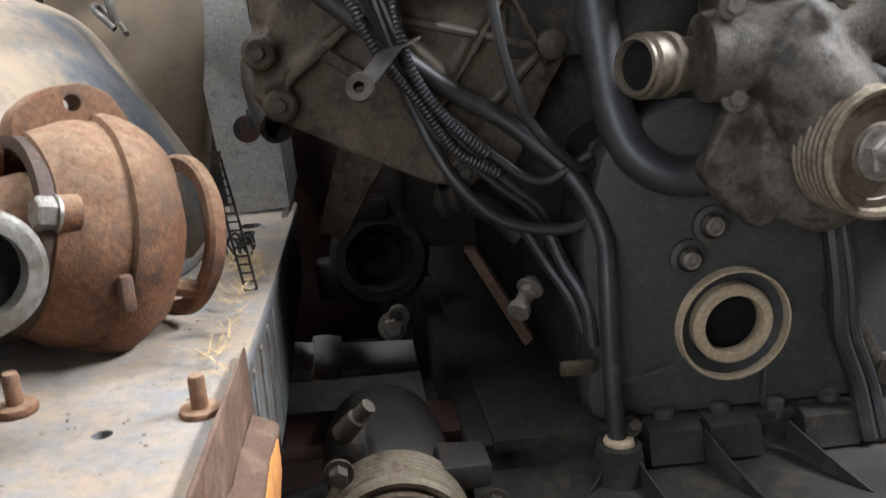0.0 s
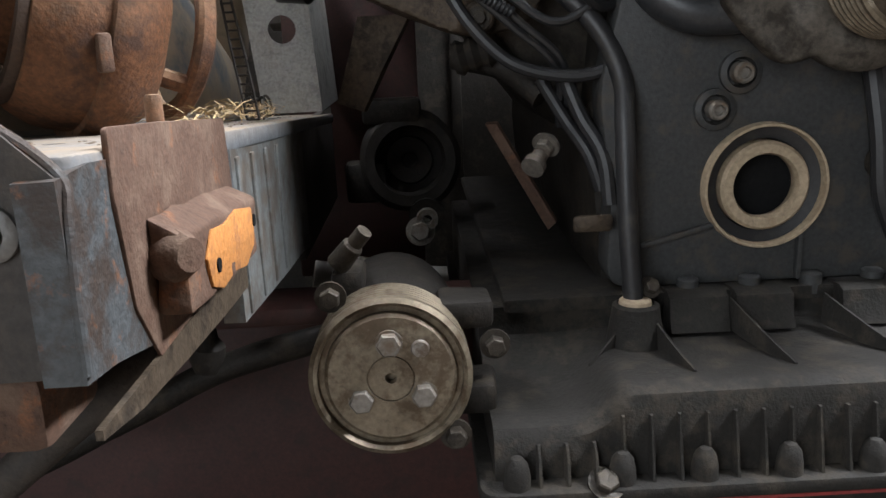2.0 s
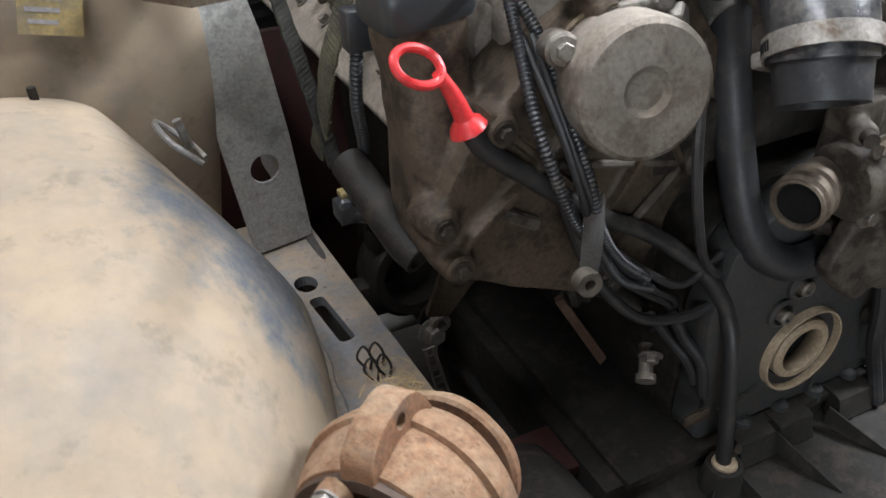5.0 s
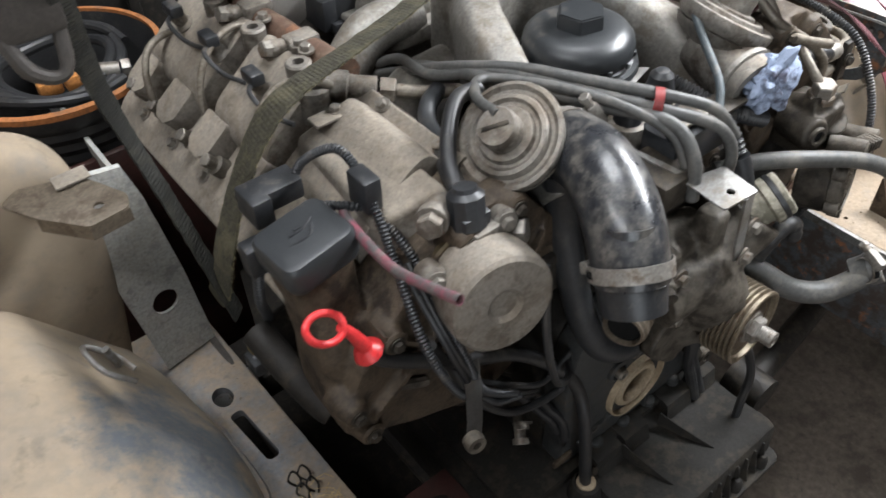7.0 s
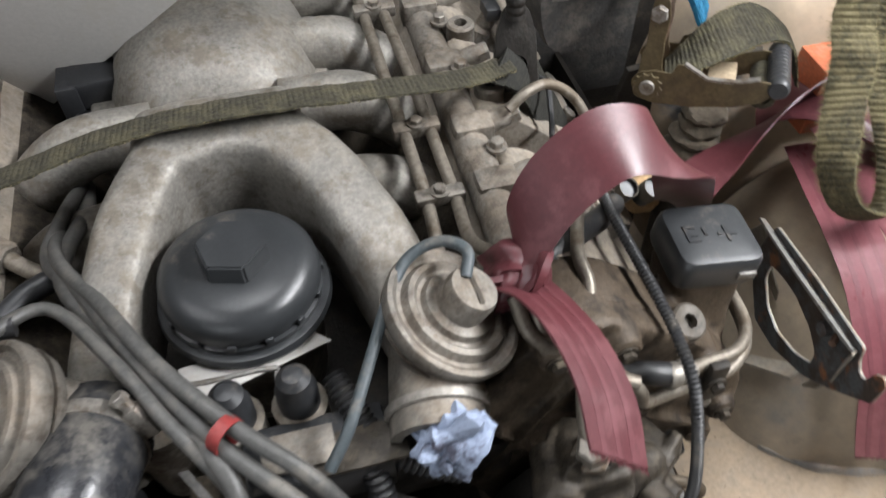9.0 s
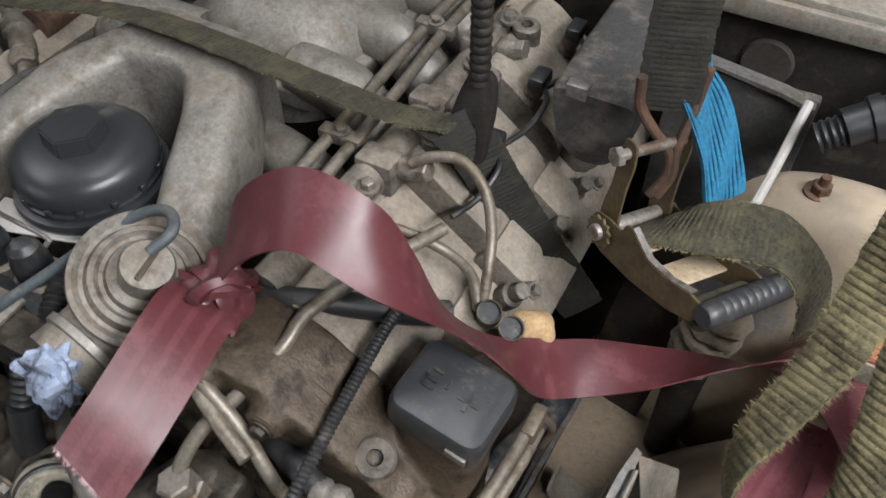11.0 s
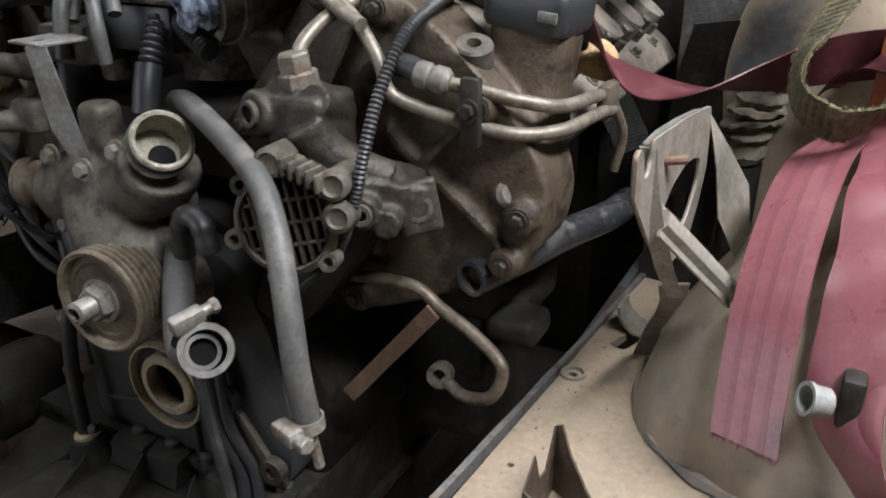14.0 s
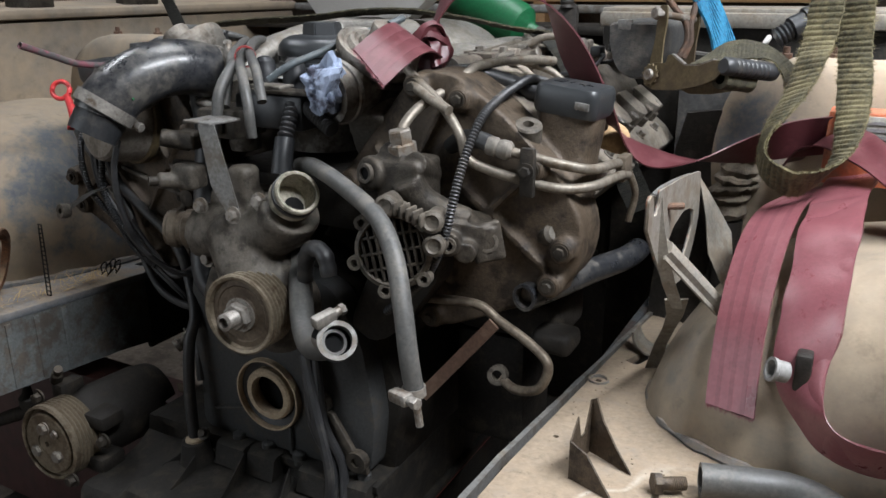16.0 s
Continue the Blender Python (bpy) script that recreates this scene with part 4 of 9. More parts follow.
    part("cover_casting", rough_up(fuse(0.0034, 3, bank_prism(round_outline(HEADS[s], 0.03, 5), 0.047, 0.115, s, 0.012), bank_prism(round_outline(HEADS[s], 0.03, 5), 0.072, 0.082, s, 0), skin(neck), *ribs, *bosses), 0.0018, 30, s), M_BROWNCOVER, head, "brown stained cover with its filler neck")
    cap = thing("filler_cap", "dusty black plastic oil filler cap with an embossed symbol", "cap", (cx, cy, 0.9), group="caps on the filler necks")
    ring = round_outline([(-0.037, -0.032), (0.037, -0.032), (0.037, 0.032), (-0.037, 0.032)], 0.013, 5)
    bm = skin([[Vector((cx + x * k, cy + y * k, 0.884 + z)) for x, y in ring] for k, z in ((0.94, -0.002), (1.0, 0.004), (1.0, 0.020), (0.985, 0.025), (0.93, 0.0285), (0.8, 0.0295))])
    bm.transform(Matrix.Translation((cx, cy, 0.884)) @ pose(0, 0, 0, 0, s * 6, s * -4) @ Matrix.Translation((-cx, -cy, -0.884)))
    body = part("cap_body", rough_up(bm, 0.0006, 40), M_CAP, cap)
    tilt = Matrix.Translation((cx, cy, 0.884)) @ pose(0, 0, 0, 0, s * 6, s * -4)
    if s > 0:
        bits = [block(0.016, 0.003, 0.0012, 0, at=(0.012, -0.002, 0.0299)), block(0.003, 0.016, 0.0012, 0, at=(0.012, -0.002, 0.0299)), block(0.003, 0.016, 0.0012, 0, at=(-0.022, 0, 0.0299)), block(0.010, 0.003, 0.0012, 0, at=(-0.018, 0.007, 0.0299)), block(0.010, 0.003, 0.0012, 0, at=(-0.018, -0.001, 0.0299)), block(0.010, 0.003, 0.0012, 0, at=(-0.018, -0.007, 0.0299)), block(0.003, 0.008, 0.0012, 0, at=(-0.006, 0.002, 0.0299))]
        part("catch", (lambda q: (q.transform(tilt), q)[1])(block(0.016, 0.003, 0.008, 0.001, at=(0.022, -0.0325, 0.012))), M_GALV, cap, "pale scuffed catch")
    else:
        bits = [tube([(-0.016, -0.004, 0.0295), (-0.008, -0.006, 0.0295), (0.004, -0.006, 0.0295), (0.012, 0.004, 0.0295)], 0.0016, 6, 4), tube([(-0.010, 0.004, 0.0295), (0.004, 0.004, 0.0295), (0.016, 0.010, 0.0295)], 0.0016, 6, 4), block(0.006, 0.004, 0.0012, 0, at=(0.0, 0.008, 0.0299))]
    for bm in bits:
        bm.transform(tilt)
        part("symbol_stroke", bm, M_PLASTIC, cap)

for s in (-1, 1):
    cc = thing("cam_cover", "dusty pale cast cam cover on a cylinder head", "engine part", (s * 0.28, 0.33, 0.85), group="cam covers")
    part("cover_lower", rough_up(bank_prism(round_outline([(-0.10, 0.42), (0.125, 0.42), (0.125, 0.445), (0.10, 0.452), (-0.10, 0.452)], 0.004), 0.10, 0.60, s, 0.004), 0.002, 25, s), M_COVER, cc)
    if s < 0:
        box = skin([[Vector((x, y, z)) for x, y, z in ring] for ring in (((-0.305, 0.090, 0.80), (-0.240, 0.072, 0.80), (-0.215, 0.26, 0.80), (-0.292, 0.26, 0.80)), ((-0.300, 0.096, 0.897), (-0.239, 0.077, 0.917), (-0.226, 0.255, 0.913), (-0.290, 0.255, 0.896)))])
        bmesh.ops.bevel(box, geom=box.edges[:], offset=0.007, segments=3, affect="EDGES", profile=0.5, clamp_overlap=True)
        bmesh.ops.subdivide_edges(box, edges=[e for e in box.edges if e.calc_length() > 0.03], cuts=6, use_grid_fill=True)
        part("cover_box", rough_up(box, 0.0016, 45), M_COVER, cc, "pale angular box of the cover")
        part("box_tab", rough_up(block(0.034, 0.020, 0.004, 0.0015, at=(-0.262, 0.235, 0.916)), 0.0006, 40), M_COVER, cc, "small bent tab")
        part("bolt", bolt((-0.250, 0.238, 0.917), (0, 0, 1), 0.0055, 0.006), M_ZINC, cc)
    for y0, y1 in ((0.115, 0.24), (0.285, 0.40), (0.43, 0.57)):
        part("cover_hump", rough_up(bank_prism(round_outline([(-0.085, 0.44), (-0.08, 0.478), (-0.06, 0.484), (0.015, 0.482), (0.035, 0.47), (0.045, 0.44)], 0.014, 4), y0, y1, s, 0.010, 4), 0.002, 25, s + y0), M_COVER, cc)
    for y in (0.215, 0.298, 0.385, 0.470, 0.555):
        x, z = bank(0.050, 0.436, s)
        well = prism(round_outline([(-0.024, -0.022), (0.014, -0.022), (0.026, -0.010), (0.026, 0.010), (0.014, 0.022), (-0.024, 0.022)], 0.004, 3), 0.044, 0.002)
        well.transform(Matrix(((s * CA, 0, s * SA, x), (0, 1, 0, y), (-SA, 0, CA, z), (0, 0, 0, 1))))
        part("injector_well", rough_up(well, 0.0012, 40), M_COVER, cc, "dusty flat-topped well on the cover")
    for k, y in enumerate((0.27, 0.36, 0.42, 0.50, 0.56)):
        x, z = bank(0.07, 0.452, s)
        ax = (s * SA, 0, CA)
        post = part("injector_post", put(lathe([(0.0, 0), (0.012, 0), (0.0115, 0.014), (0.008, 0.016), (0.008, 0.028), (0.005, 0.029), (0, 0.029)], 16), (x, y, z), ax), M_ALU, cc, "dusty stub with a nut")
        part("nut", put(hexagon(0.008, 0.008), (x + ax[0] * 0.022, y, z + ax[2] * 0.022), ax), M_ZINC, post)
    for y in (0.13, 0.22, 0.30, 0.38, 0.46, 0.54):
        for u in (-0.092, 0.092):
            x, z = bank(u, 0.452, s)
            part("bolt", bolt((x, y, z), (s * SA, 0, CA), 0.0055, 0.008), M_ZINC, cc)

# ---- intake, filter and valves on top of the engine ----
intake = thing("intake_manifold", "dusty silver cast intake manifold forked round the oil filter", "intake manifold", (0, 0.3, 0.86))


def leg(s):
    rings = []
    k = 1.0 if s > 0 else 0.86
    line = spline([(s * 0.010, 0.305, 0.915), (s * 0.050 * k, 0.272, 0.918), (s * 0.082 * k, 0.222, 0.914), (s * 0.106 * k, 0.164, 0.900), (s * 0.123 * k, 0.108, 0.876), (s * 0.135 * k, 0.06, 0.84)], 7)
    for i, q in enumerate(line):
        d = (line[min(i + 1, len(line) - 1)] - line[max(i - 1, 0)]).normalized()
        side = d.cross(Vector((0, 0, 1))).normalized()
        up = side.cross(d)
        w, h = (0.033 if s > 0 else 0.029) - 0.007 * i / len(line), 0.055 - 0.014 * i / len(line)
        rings.append([q + side * w * math.copysign(abs(math.cos(a)) ** 0.5, math.cos(a)) + up * h * math.copysign(abs(math.sin(a)) ** 0.55, math.sin(a)) for a in [2 * math.pi * k / 28 for k in range(28)]])
    return skin(rings)


crown = skin([[Vector((x * k, 0.285 + (y - 0.285) * k, z)) for x, y in round_outline([(-0.068, 0.328), (-0.070, 0.268), (-0.052, 0.240), (0.008, 0.258), (0.058, 0.238), (0.070, 0.26), (0.072, 0.328)], 0.016, 5)] for k, z in ((1.0, 0.85), (1.0, 0.946), (0.985, 0.955), (0.95, 0.962), (0.85, 0.967), (0.6, 0.969))])
part("manifold_fork", rough_up(fuse(0.0033, 4, crown, leg(-1), leg(1)), 0.0015, 30), M_MANIFOLD, intake, "forked silver manifold casting")
for x, y in ((0.052, 0.30), (-0.03, 0.305)):
    part("crown_boss", put(lathe([(0.019, -0.03), (0.0185, 0.002), (0.015, 0.004), (0, 0.004)], 24), (x, y, 0.964)), M_MANIFOLD, intake)
dome = superdome((0.0, 0.475, 0.84), (0.105, 0.125, 0.12), 2.6, 40, 14)
part("plenum", rough_up(dome, 0.003, 15), M_MANIFOLD, intake, "domed silver rear plenum")
part("plenum_lip", rough_up(prism(round_outline([(-0.112, 0.34), (0.10, 0.34), (0.112, 0.42), (0.11, 0.60), (-0.115, 0.60), (-0.12, 0.42)], 0.03, 5), 0.022, 0.006, 3), 0.002, 15), M_MANIFOLD, intake)
bpy.data.objects["plenum_lip"].data.transform(Matrix.Translation((0, 0, 0.875)))
for s in (-1, 1):
    for y in (0.37, 0.46, 0.55)[:1 if s < 0 else 3]:
        part("runner", rough_up(tube([(s * 0.06, y, 0.90), (s * 0.12, y - 0.01, 0.905), (s * 0.165, y - 0.02, 0.88), (s * 0.19, y - 0.02, 0.84)], 0.028, 16, 6), 0.002, 20), M_MANIFOLD, intake, "curved silver intake runner")
    part("runner", rough_up(tube([(s * 0.07, 0.29, 0.87), (s * 0.13, 0.27, 0.88), (s * 0.17, 0.26, 0.86), (s * 0.19, 0.26, 0.83)], 0.026, 16, 6), 0.002, 20), M_MANIFOLD, intake, "curved silver intake runner")
sensor = part("sensor_plug", rough_up(join(block(0.045, 0.04, 0.032, 0.004, at=(-0.112, 0.45, 0.905)), block(0.02, 0.046, 0.04, 0.003, at=(-0.135, 0.45, 0.90)), block(0.05, 0.012, 0.012, 0.002, at=(-0.11, 0.425, 0.885))), 0.0005, 30), M_PLASTIC, intake, "dark plastic pressure sensor with plug")

valley = solid("engine_valley", rough_up(prism(round_outline([(-0.19, 0.02), (0.19, 0.02), (0.2, 0.62), (-0.2, 0.62)], 0.02), 0.06, 0.006), 0.004, 25), M_BLOCK, "dark floor of the V between the heads", "engine part")
valley.data.transform(Matrix.Translation((0, 0.02, 0.73)))

filt = thing("oil_filter", "oil filter housing with a black hexagon-topped plastic cap", "oil filter", (0, 0.157, 0.80))
part("housing", rough_up(put(lathe([(0.050, 0.0), (0.053, 0.05), (0.056, 0.092), (0.0585, 0.096), (0.0585, 0.102), (0.05, 0.104), (0, 0.104)], 40), (0.0, 0.155, 0.806)), 0.001, 20), M_ALUTOP, filt, "dusty cast filter housing")
capb = [(0.0, 0.0), (0.0585, 0.0), (0.059, 0.006), (0.0565, 0.007), (0.0565, 0.012), (0.059, 0.014), (0.0590, 0.020), (0.0575, 0.027), (0.052, 0.0335), (0.043, 0.0375), (0.028, 0.039), (0, 0.039)]
lid = part("filter_cap", put(lathe(capb, 48), (0.0, 0.155, 0.915)), M_CAP, filt, "black plastic screw cap")
part("cap_ring", put(lathe([(0.056, -0.008), (0.064, -0.008), (0.0655, -0.004), (0.064, 0.001), (0.056, 0.002)], 56, hoop=True), (0.0, 0.155, 0.915)), M_CAP, lid, "flat black lip")
bm = bmesh.new()
bmesh.ops.create_cone(bm, cap_ends=True, segments=6, radius1=0.027, radius2=0.0255, depth=0.017)
bmesh.ops.bevel(bm, geom=bm.edges[:], offset=0.0015, segments=2, affect="EDGES")
put(bm, (0.0, 0.155, 0.961), (0, 0, 1), 14)
part("hexagon", bm, M_CAP, lid)
for k in range(14):
    a = 2 * math.pi * k / 14
    part("grip_rib", put(block(0.003, 0.006, 0.006, 0.001), (0.0 + 0.0592 * math.cos(a), 0.155 + 0.0592 * math.sin(a), 0.9255), (0, 0, 1), math.degrees(a)), M_CAP, lid)
solid("gasket_tab", rough_up(prism([(-0.05, 0.07), (0.0, 0.085), (0.055, 0.10), (0.04, 0.115), (-0.055, 0.105)], 0.002, 0.0005), 0.0004, 40), M_WHITE, "torn pale gasket tab below the filter", "gasket").data.transform(Matrix.Translation((0, 0, 0.903)))


def valve(at, axis, spin, name_label):
    v = thing("vacuum_valve", name_label, "valve", at, group="round vacuum valves")
    profile = [(0.0, -0.016), (0.047, -0.016), (0.051, -0.010), (0.0525, -0.002), (0.0515, 0.001), (0.048, 0.002), (0.044, -0.001), (0.041, -0.001), (0.038, 0.005), (0.034, 0.006), (0.031, 0.003), (0.028, 0.003), (0.026, 0.008), (0.020, 0.009), (0.0, 0.009)]
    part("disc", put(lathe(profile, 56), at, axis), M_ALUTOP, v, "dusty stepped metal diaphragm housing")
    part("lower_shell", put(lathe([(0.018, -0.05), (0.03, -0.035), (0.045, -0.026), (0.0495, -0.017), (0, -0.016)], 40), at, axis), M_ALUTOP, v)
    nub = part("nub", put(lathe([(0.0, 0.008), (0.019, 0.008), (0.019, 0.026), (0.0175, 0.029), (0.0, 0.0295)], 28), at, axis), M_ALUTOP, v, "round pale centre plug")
    part("slot", put(block(0.026, 0.004, 0.002, 0.0006, at=(0, 0, 0.0296)), at, axis, spin), M_ALU_DARK, nub)
    return v


valve((-0.167, 0.079, 0.935), (-0.65, -0.12, 0.75), 40, "dusty metal vacuum valve with stepped disc and black elbow below")
valve((0.141, 0.075, 0.944), (0.45, -0.10, 0.87), 20, "dusty metal vacuum valve with stepped disc and steel strap round it")
vb = thing("valve_elbow", "dusty cast elbow below the vacuum valve", "engine part", (-0.12, 0.07, 0.86))
part("body_casting", rough_up(join(tube([(-0.155, 0.083, 0.92), (-0.135, 0.083, 0.905), (-0.112, 0.075, 0.90), (-0.11, 0.055, 0.905)], 0.032, 20, 5), put(lathe([(0.02, -0.06), (0.026, 0), (0.026, 0.03)], 24), (-0.075, 0.075, 0.87))), 0.002, 22), M_ALUTOP, vb)
vb2 = thing("valve_stub_pipe", "dusty cast stub pipe below the vacuum valve", "engine part", (0.12, 0.05, 0.86))
part("body_casting", rough_up(tube([(0.13, 0.085, 0.91), (0.123, 0.06, 0.905), (0.115, 0.025, 0.90), (0.111, 0.005, 0.898)], 0.034, 24, 5, bore=0.02), 0.001, 22), M_ALUTOP, vb2)
part("clip_ring", put(lathe([(0.0345, -0.004), (0.037, -0.003), (0.037, 0.003), (0.0345, 0.004)], 32, hoop=True), (0.115, 0.025, 0.90), (-0.15, -1, -0.1)), M_STEEL, vb2, "steel clip ring")
ball = bmesh.new()
bmesh.ops.create_icosphere(ball, subdivisions=4, radius=0.024)
for v in ball.verts:
    n0 = v.co.normalized()
    fold = abs(noise.noise(n0 * 1.7 + Vector((3, 1, 7)))) * 0.95 + 0.16 * abs(noise.noise(n0 * 4.3 + Vector((1, 5, 2)))) + 0.03 * noise.noise(n0 * 11.0)
    v.co *= 0.68 + fold
    v.co += Vector((0.010, 0.0, 0.012)) * max(0.0, n0.dot(Vector((0.6, -0.3, 0.74))) - 0.55) * 2.2
    v.co.y *= 0.85
    v.co.z *= 1.15
ball.transform(Matrix.Translation((0.114, -0.002, 0.908)))
mesh_ob = solid("paper_plug", ball, M_PAPER, "crumpled light blue paper towel stuffed in a pipe", "paper towel")
mesh_ob.data.shade_flat()

# black air elbow with its band clamps
elbow = thing("air_elbow", "glossy oily black rubber air elbow with worm-drive clamps", "air hose", (-0.15, -0.02, 0.85))
EL = [(-0.106, 0.080, 0.898), (-0.113, 0.048, 0.913), (-0.122, 0.012, 0.920), (-0.135, -0.022, 0.914), (-0.149, -0.050, 0.899), (-0.159, -0.068, 0.880), (-0.162, -0.074, 0.868)]
part("elbow", rough_up(tube(EL, 0.0345, 32, 8, bore=0.05), 0.002, 14), M_BOOT, elbow)


def clamp(at, axis, r, parent, spin=0, w=0.011):
    ring = part("band_clamp", put(lathe([(r, -w / 2), (r + 0.0014, -w / 2), (r + 0.0014, w / 2), (r, w / 2)], 40, hoop=True), at, axis), M_STEEL, parent, "steel worm-drive band clamp")
    sc = join(block(0.013, 0.026, 0.012, 0.003), put(lathe([(0.0, -0.02), (0.0048, -0.02), (0.0048, 0.012), (0, 0.012)], 12), (0, 0, 0), (0, 1, 0)), put(hexagon(0.006, 0.006), (0, -0.019, 0), (0, -1, 0)))
    m = Matrix.Translation(at) @ turned(axis) @ pose(0, 0, 0, 0, 0, spin) @ Matrix.Translation((r + 0.006, 0, 0)) 
    sc.transform(m)
    part("clamp_screw", sc, M_STEEL, ring)
    for k in range(10):
        part("band_slot", (lambda q: (q.transform(Matrix.Translation(at) @ turned(axis) @ pose(0, 0, 0, 0, 0, spin + 24 + 5 * k) @ Matrix.Translation((r + 0.0014, 0, 0))), q)[1])(block(0.0008, 0.0016, 0.007, 0)), M_DARK, ring)
    return ring


clamp((-0.1600, -0.0700, 0.877), (0.28, 0.52, 0.80), 0.0355, elbow, -60, 0.014)
clamp((-0.111, 0.060, 0.907), (0.2, 0.93, -0.28), 0.0355, elbow, 150, 0.012)
for k in range(9):
    part("green_mark", put(block(0.0012, 0.004 + 0.003 * (k % 3), 0.0024, 0), (-0.1185, -0.0420 - 0.0022 * k, 0.921 - 0.0038 * k), (0, -0.5, 1)), M_GREENBOX, elbow, "unreadable green print")

# vacuum pump canister at the front of one bank
pump = thing("vacuum_pump", "dusty grey cylindrical vacuum pump on the head", "vacuum pump", (-0.24, 0.03, 0.8))
AX = Vector((-0.20, -0.95, 0.15)).normalized()
FC = Vector((-0.249, -0.013, 0.844))
part("canister", put(lathe([(0.0, -0.004), (0.013, -0.004), (0.018, 0.0), (0.046, 0.0), (0.050, -0.003), (0.0515, -0.008), (0.0515, -0.050), (0, -0.05)], 56), FC, AX), M_COVER, pump, "pale dusty drum with a shallow centre dimple")
part("canister_collar", put(lathe([(0.0535, -0.062), (0.0555, -0.06), (0.0555, -0.052), (0.0535, -0.050), (0.02, -0.05)], 48), FC, AX), M_BRASS, pump, "olive plated collar ring")
part("canister_neck", rough_up(put(lathe([(0.045, -0.10), (0.047, -0.062), (0.02, -0.06)], 40), FC, AX), 0.002, 20), M_ALUTOP, pump)
for dx, dz in ((-0.05, 0.03), (0.03, 0.052)):
    lug = part("pump_lug", put(lathe([(0.013, -0.016), (0.013, 0.002), (0.009, 0.005), (0, 0.005)], 18), FC - AX * 0.05 + Vector((dx, 0, dz)), AX), M_ALUTOP, pump)
    part("bolt", bolt(FC - AX * 0.046 + Vector((dx, 0, dz)), AX, 0.007, 0.007), M_ZINC, lug)

fit = thing("hose_fitting", "dusty bolt and black plug fitting above the pump", "pipe fitting", (-0.24, 0.05, 0.9))
part("fitting_bolt", join(put(lathe([(0.012, -0.03), (0.012, 0.0), (0.015, 0.002), (0.015, 0.012), (0, 0.012)], 18), (-0.264, 0.065, 0.905), (-0.75, -0.6, 0.2)), put(hexagon(0.012, 0.012), (-0.272, 0.058, 0.907), (-0.75, -0.6, 0.2))), M_ALUTOP, fit)
part("fitting_bolt", join(put(lathe([(0.011, -0.03), (0.011, 0.0), (0, 0.0)], 18), (-0.200, 0.034, 0.872), (0.6, -0.75, 0.2)), put(hexagon(0.013, 0.012), (-0.199, 0.032, 0.872), (0.6, -0.75, 0.2))), M_STEEL, fit)
part("plug", rough_up(join(put(lathe([(0.0175, -0.018), (0.0175, 0.012), (0.012, 0.016), (0.011, 0.02)], 10), (-0.237, 0.054, 0.908), (0.1, 0.25, 1)), block(0.03, 0.03, 0.02, 0.003, at=(-0.237, 0.052, 0.897))), 0.0005, 30), M_PLASTIC, fit, "black plastic plug")
part("tee", rough_up(join(block(0.05, 0.035, 0.03, 0.006, at=(-0.222, 0.046, 0.878))), 0.001, 30), M_ALUTOP, fit)

# parts in front of the filter
for x, y, z in ((-0.021, 0.061, 0.905), (0.024, 0.062, 0.905)):
    g = thing("glow_connector", "black rubber-capped connector stub", "connector", (x, y, z - 0.03), group="connector stubs in front of the filter")
    part("stub", put(lathe([(0.015, -0.03), (0.015, 0.008), (0.0135, 0.012), (0.012, 0.022), (0.007, 0.027), (0, 0.028)], 20), (x, y, z)), M_PLASTIC, g)
    part("stub_base", put(lathe([(0.02, -0.04), (0.02, -0.012), (0.016, -0.01)], 20), (x, y, z)), M_ALUTOP, g)
wire = solid("wire_bracket", tube([(-0.062, 0.105, 0.903), (-0.05, 0.09, 0.905), (0.008, 0.088, 0.905), (0.012, 0.082, 0.90), (0.012, 0.04, 0.888)], 0.0022, 8, 4), M_GALV, "bent steel wire bracket", "bracket")
ctrl = thing("control_module", "dusty dark control block under the vacuum hoses", "engine part", (0.02, 0.0, 0.86))
part("module_body", rough_up(block(0.10, 0.05, 0.04, 0.005, at=(0.03, 0.025, 0.875)), 0.001, 30), M_PLASTIC, ctrl)
part("module_plate", rough_up(block(0.07, 0.03, 0.004, 0.001, at=(0.055, 0.015, 0.898)), 0.0006, 30), M_ALU_DARK, ctrl)
part("module_body", rough_up(block(0.06, 0.06, 0.035, 0.005, at=(-0.03, 0.005, 0.86)), 0.001, 30), M_ALU_DARK, ctrl)
part("boot", tube([(0.062, 0.012, 0.892), (0.066, -0.004, 0.872), (0.068, -0.018, 0.850)], 0.0085, 12, 6, pitch=0.006, amp=0.0014), M_RUBBER, ctrl, "ribbed rubber boot")
part("boot_plug", tube([(0.068, -0.018, 0.850), (0.070, -0.026, 0.832), (0.071, -0.032, 0.812)], 0.0115, 14, 5), M_PLASTIC, ctrl, "black plug")
part("spring_sleeve", tube([(0.050, 0.070, 0.905), (0.060, 0.044, 0.897), (0.074, 0.018, 0.886), (0.096, 0.004, 0.876), (0.125, -0.004, 0.862)], 0.0085, 12, 6, pitch=0.0048, amp=0.0012), M_RUBBER, ctrl, "ribbed sleeve")
part("module_plate", rough_up(block(0.05, 0.028, 0.004, 0.001, at=(0.018, 0.022, 0.902)), 0.0006, 30), M_ALUTOP, ctrl, "small dusty plate")
sens = thing("sensor_plug", "dark oily sensor plug on the front casting", "sensor", (-0.05, -0.06, 0.82), group="sensors on the front casting")
part("plug_body", rough_up(fuse(0.002, 1, block(0.035, 0.025, 0.022, 0.004, 2, at=(-0.076, -0.022, 0.838)), put(lathe([(0, -0.02), (0.012, -0.02), (0.011, 0.016), (0, 0.016)], 16), (-0.092, -0.032, 0.838), (-0.7, -0.6, 0.2))), 0.0006, 40), M_ALU_DARK, sens)
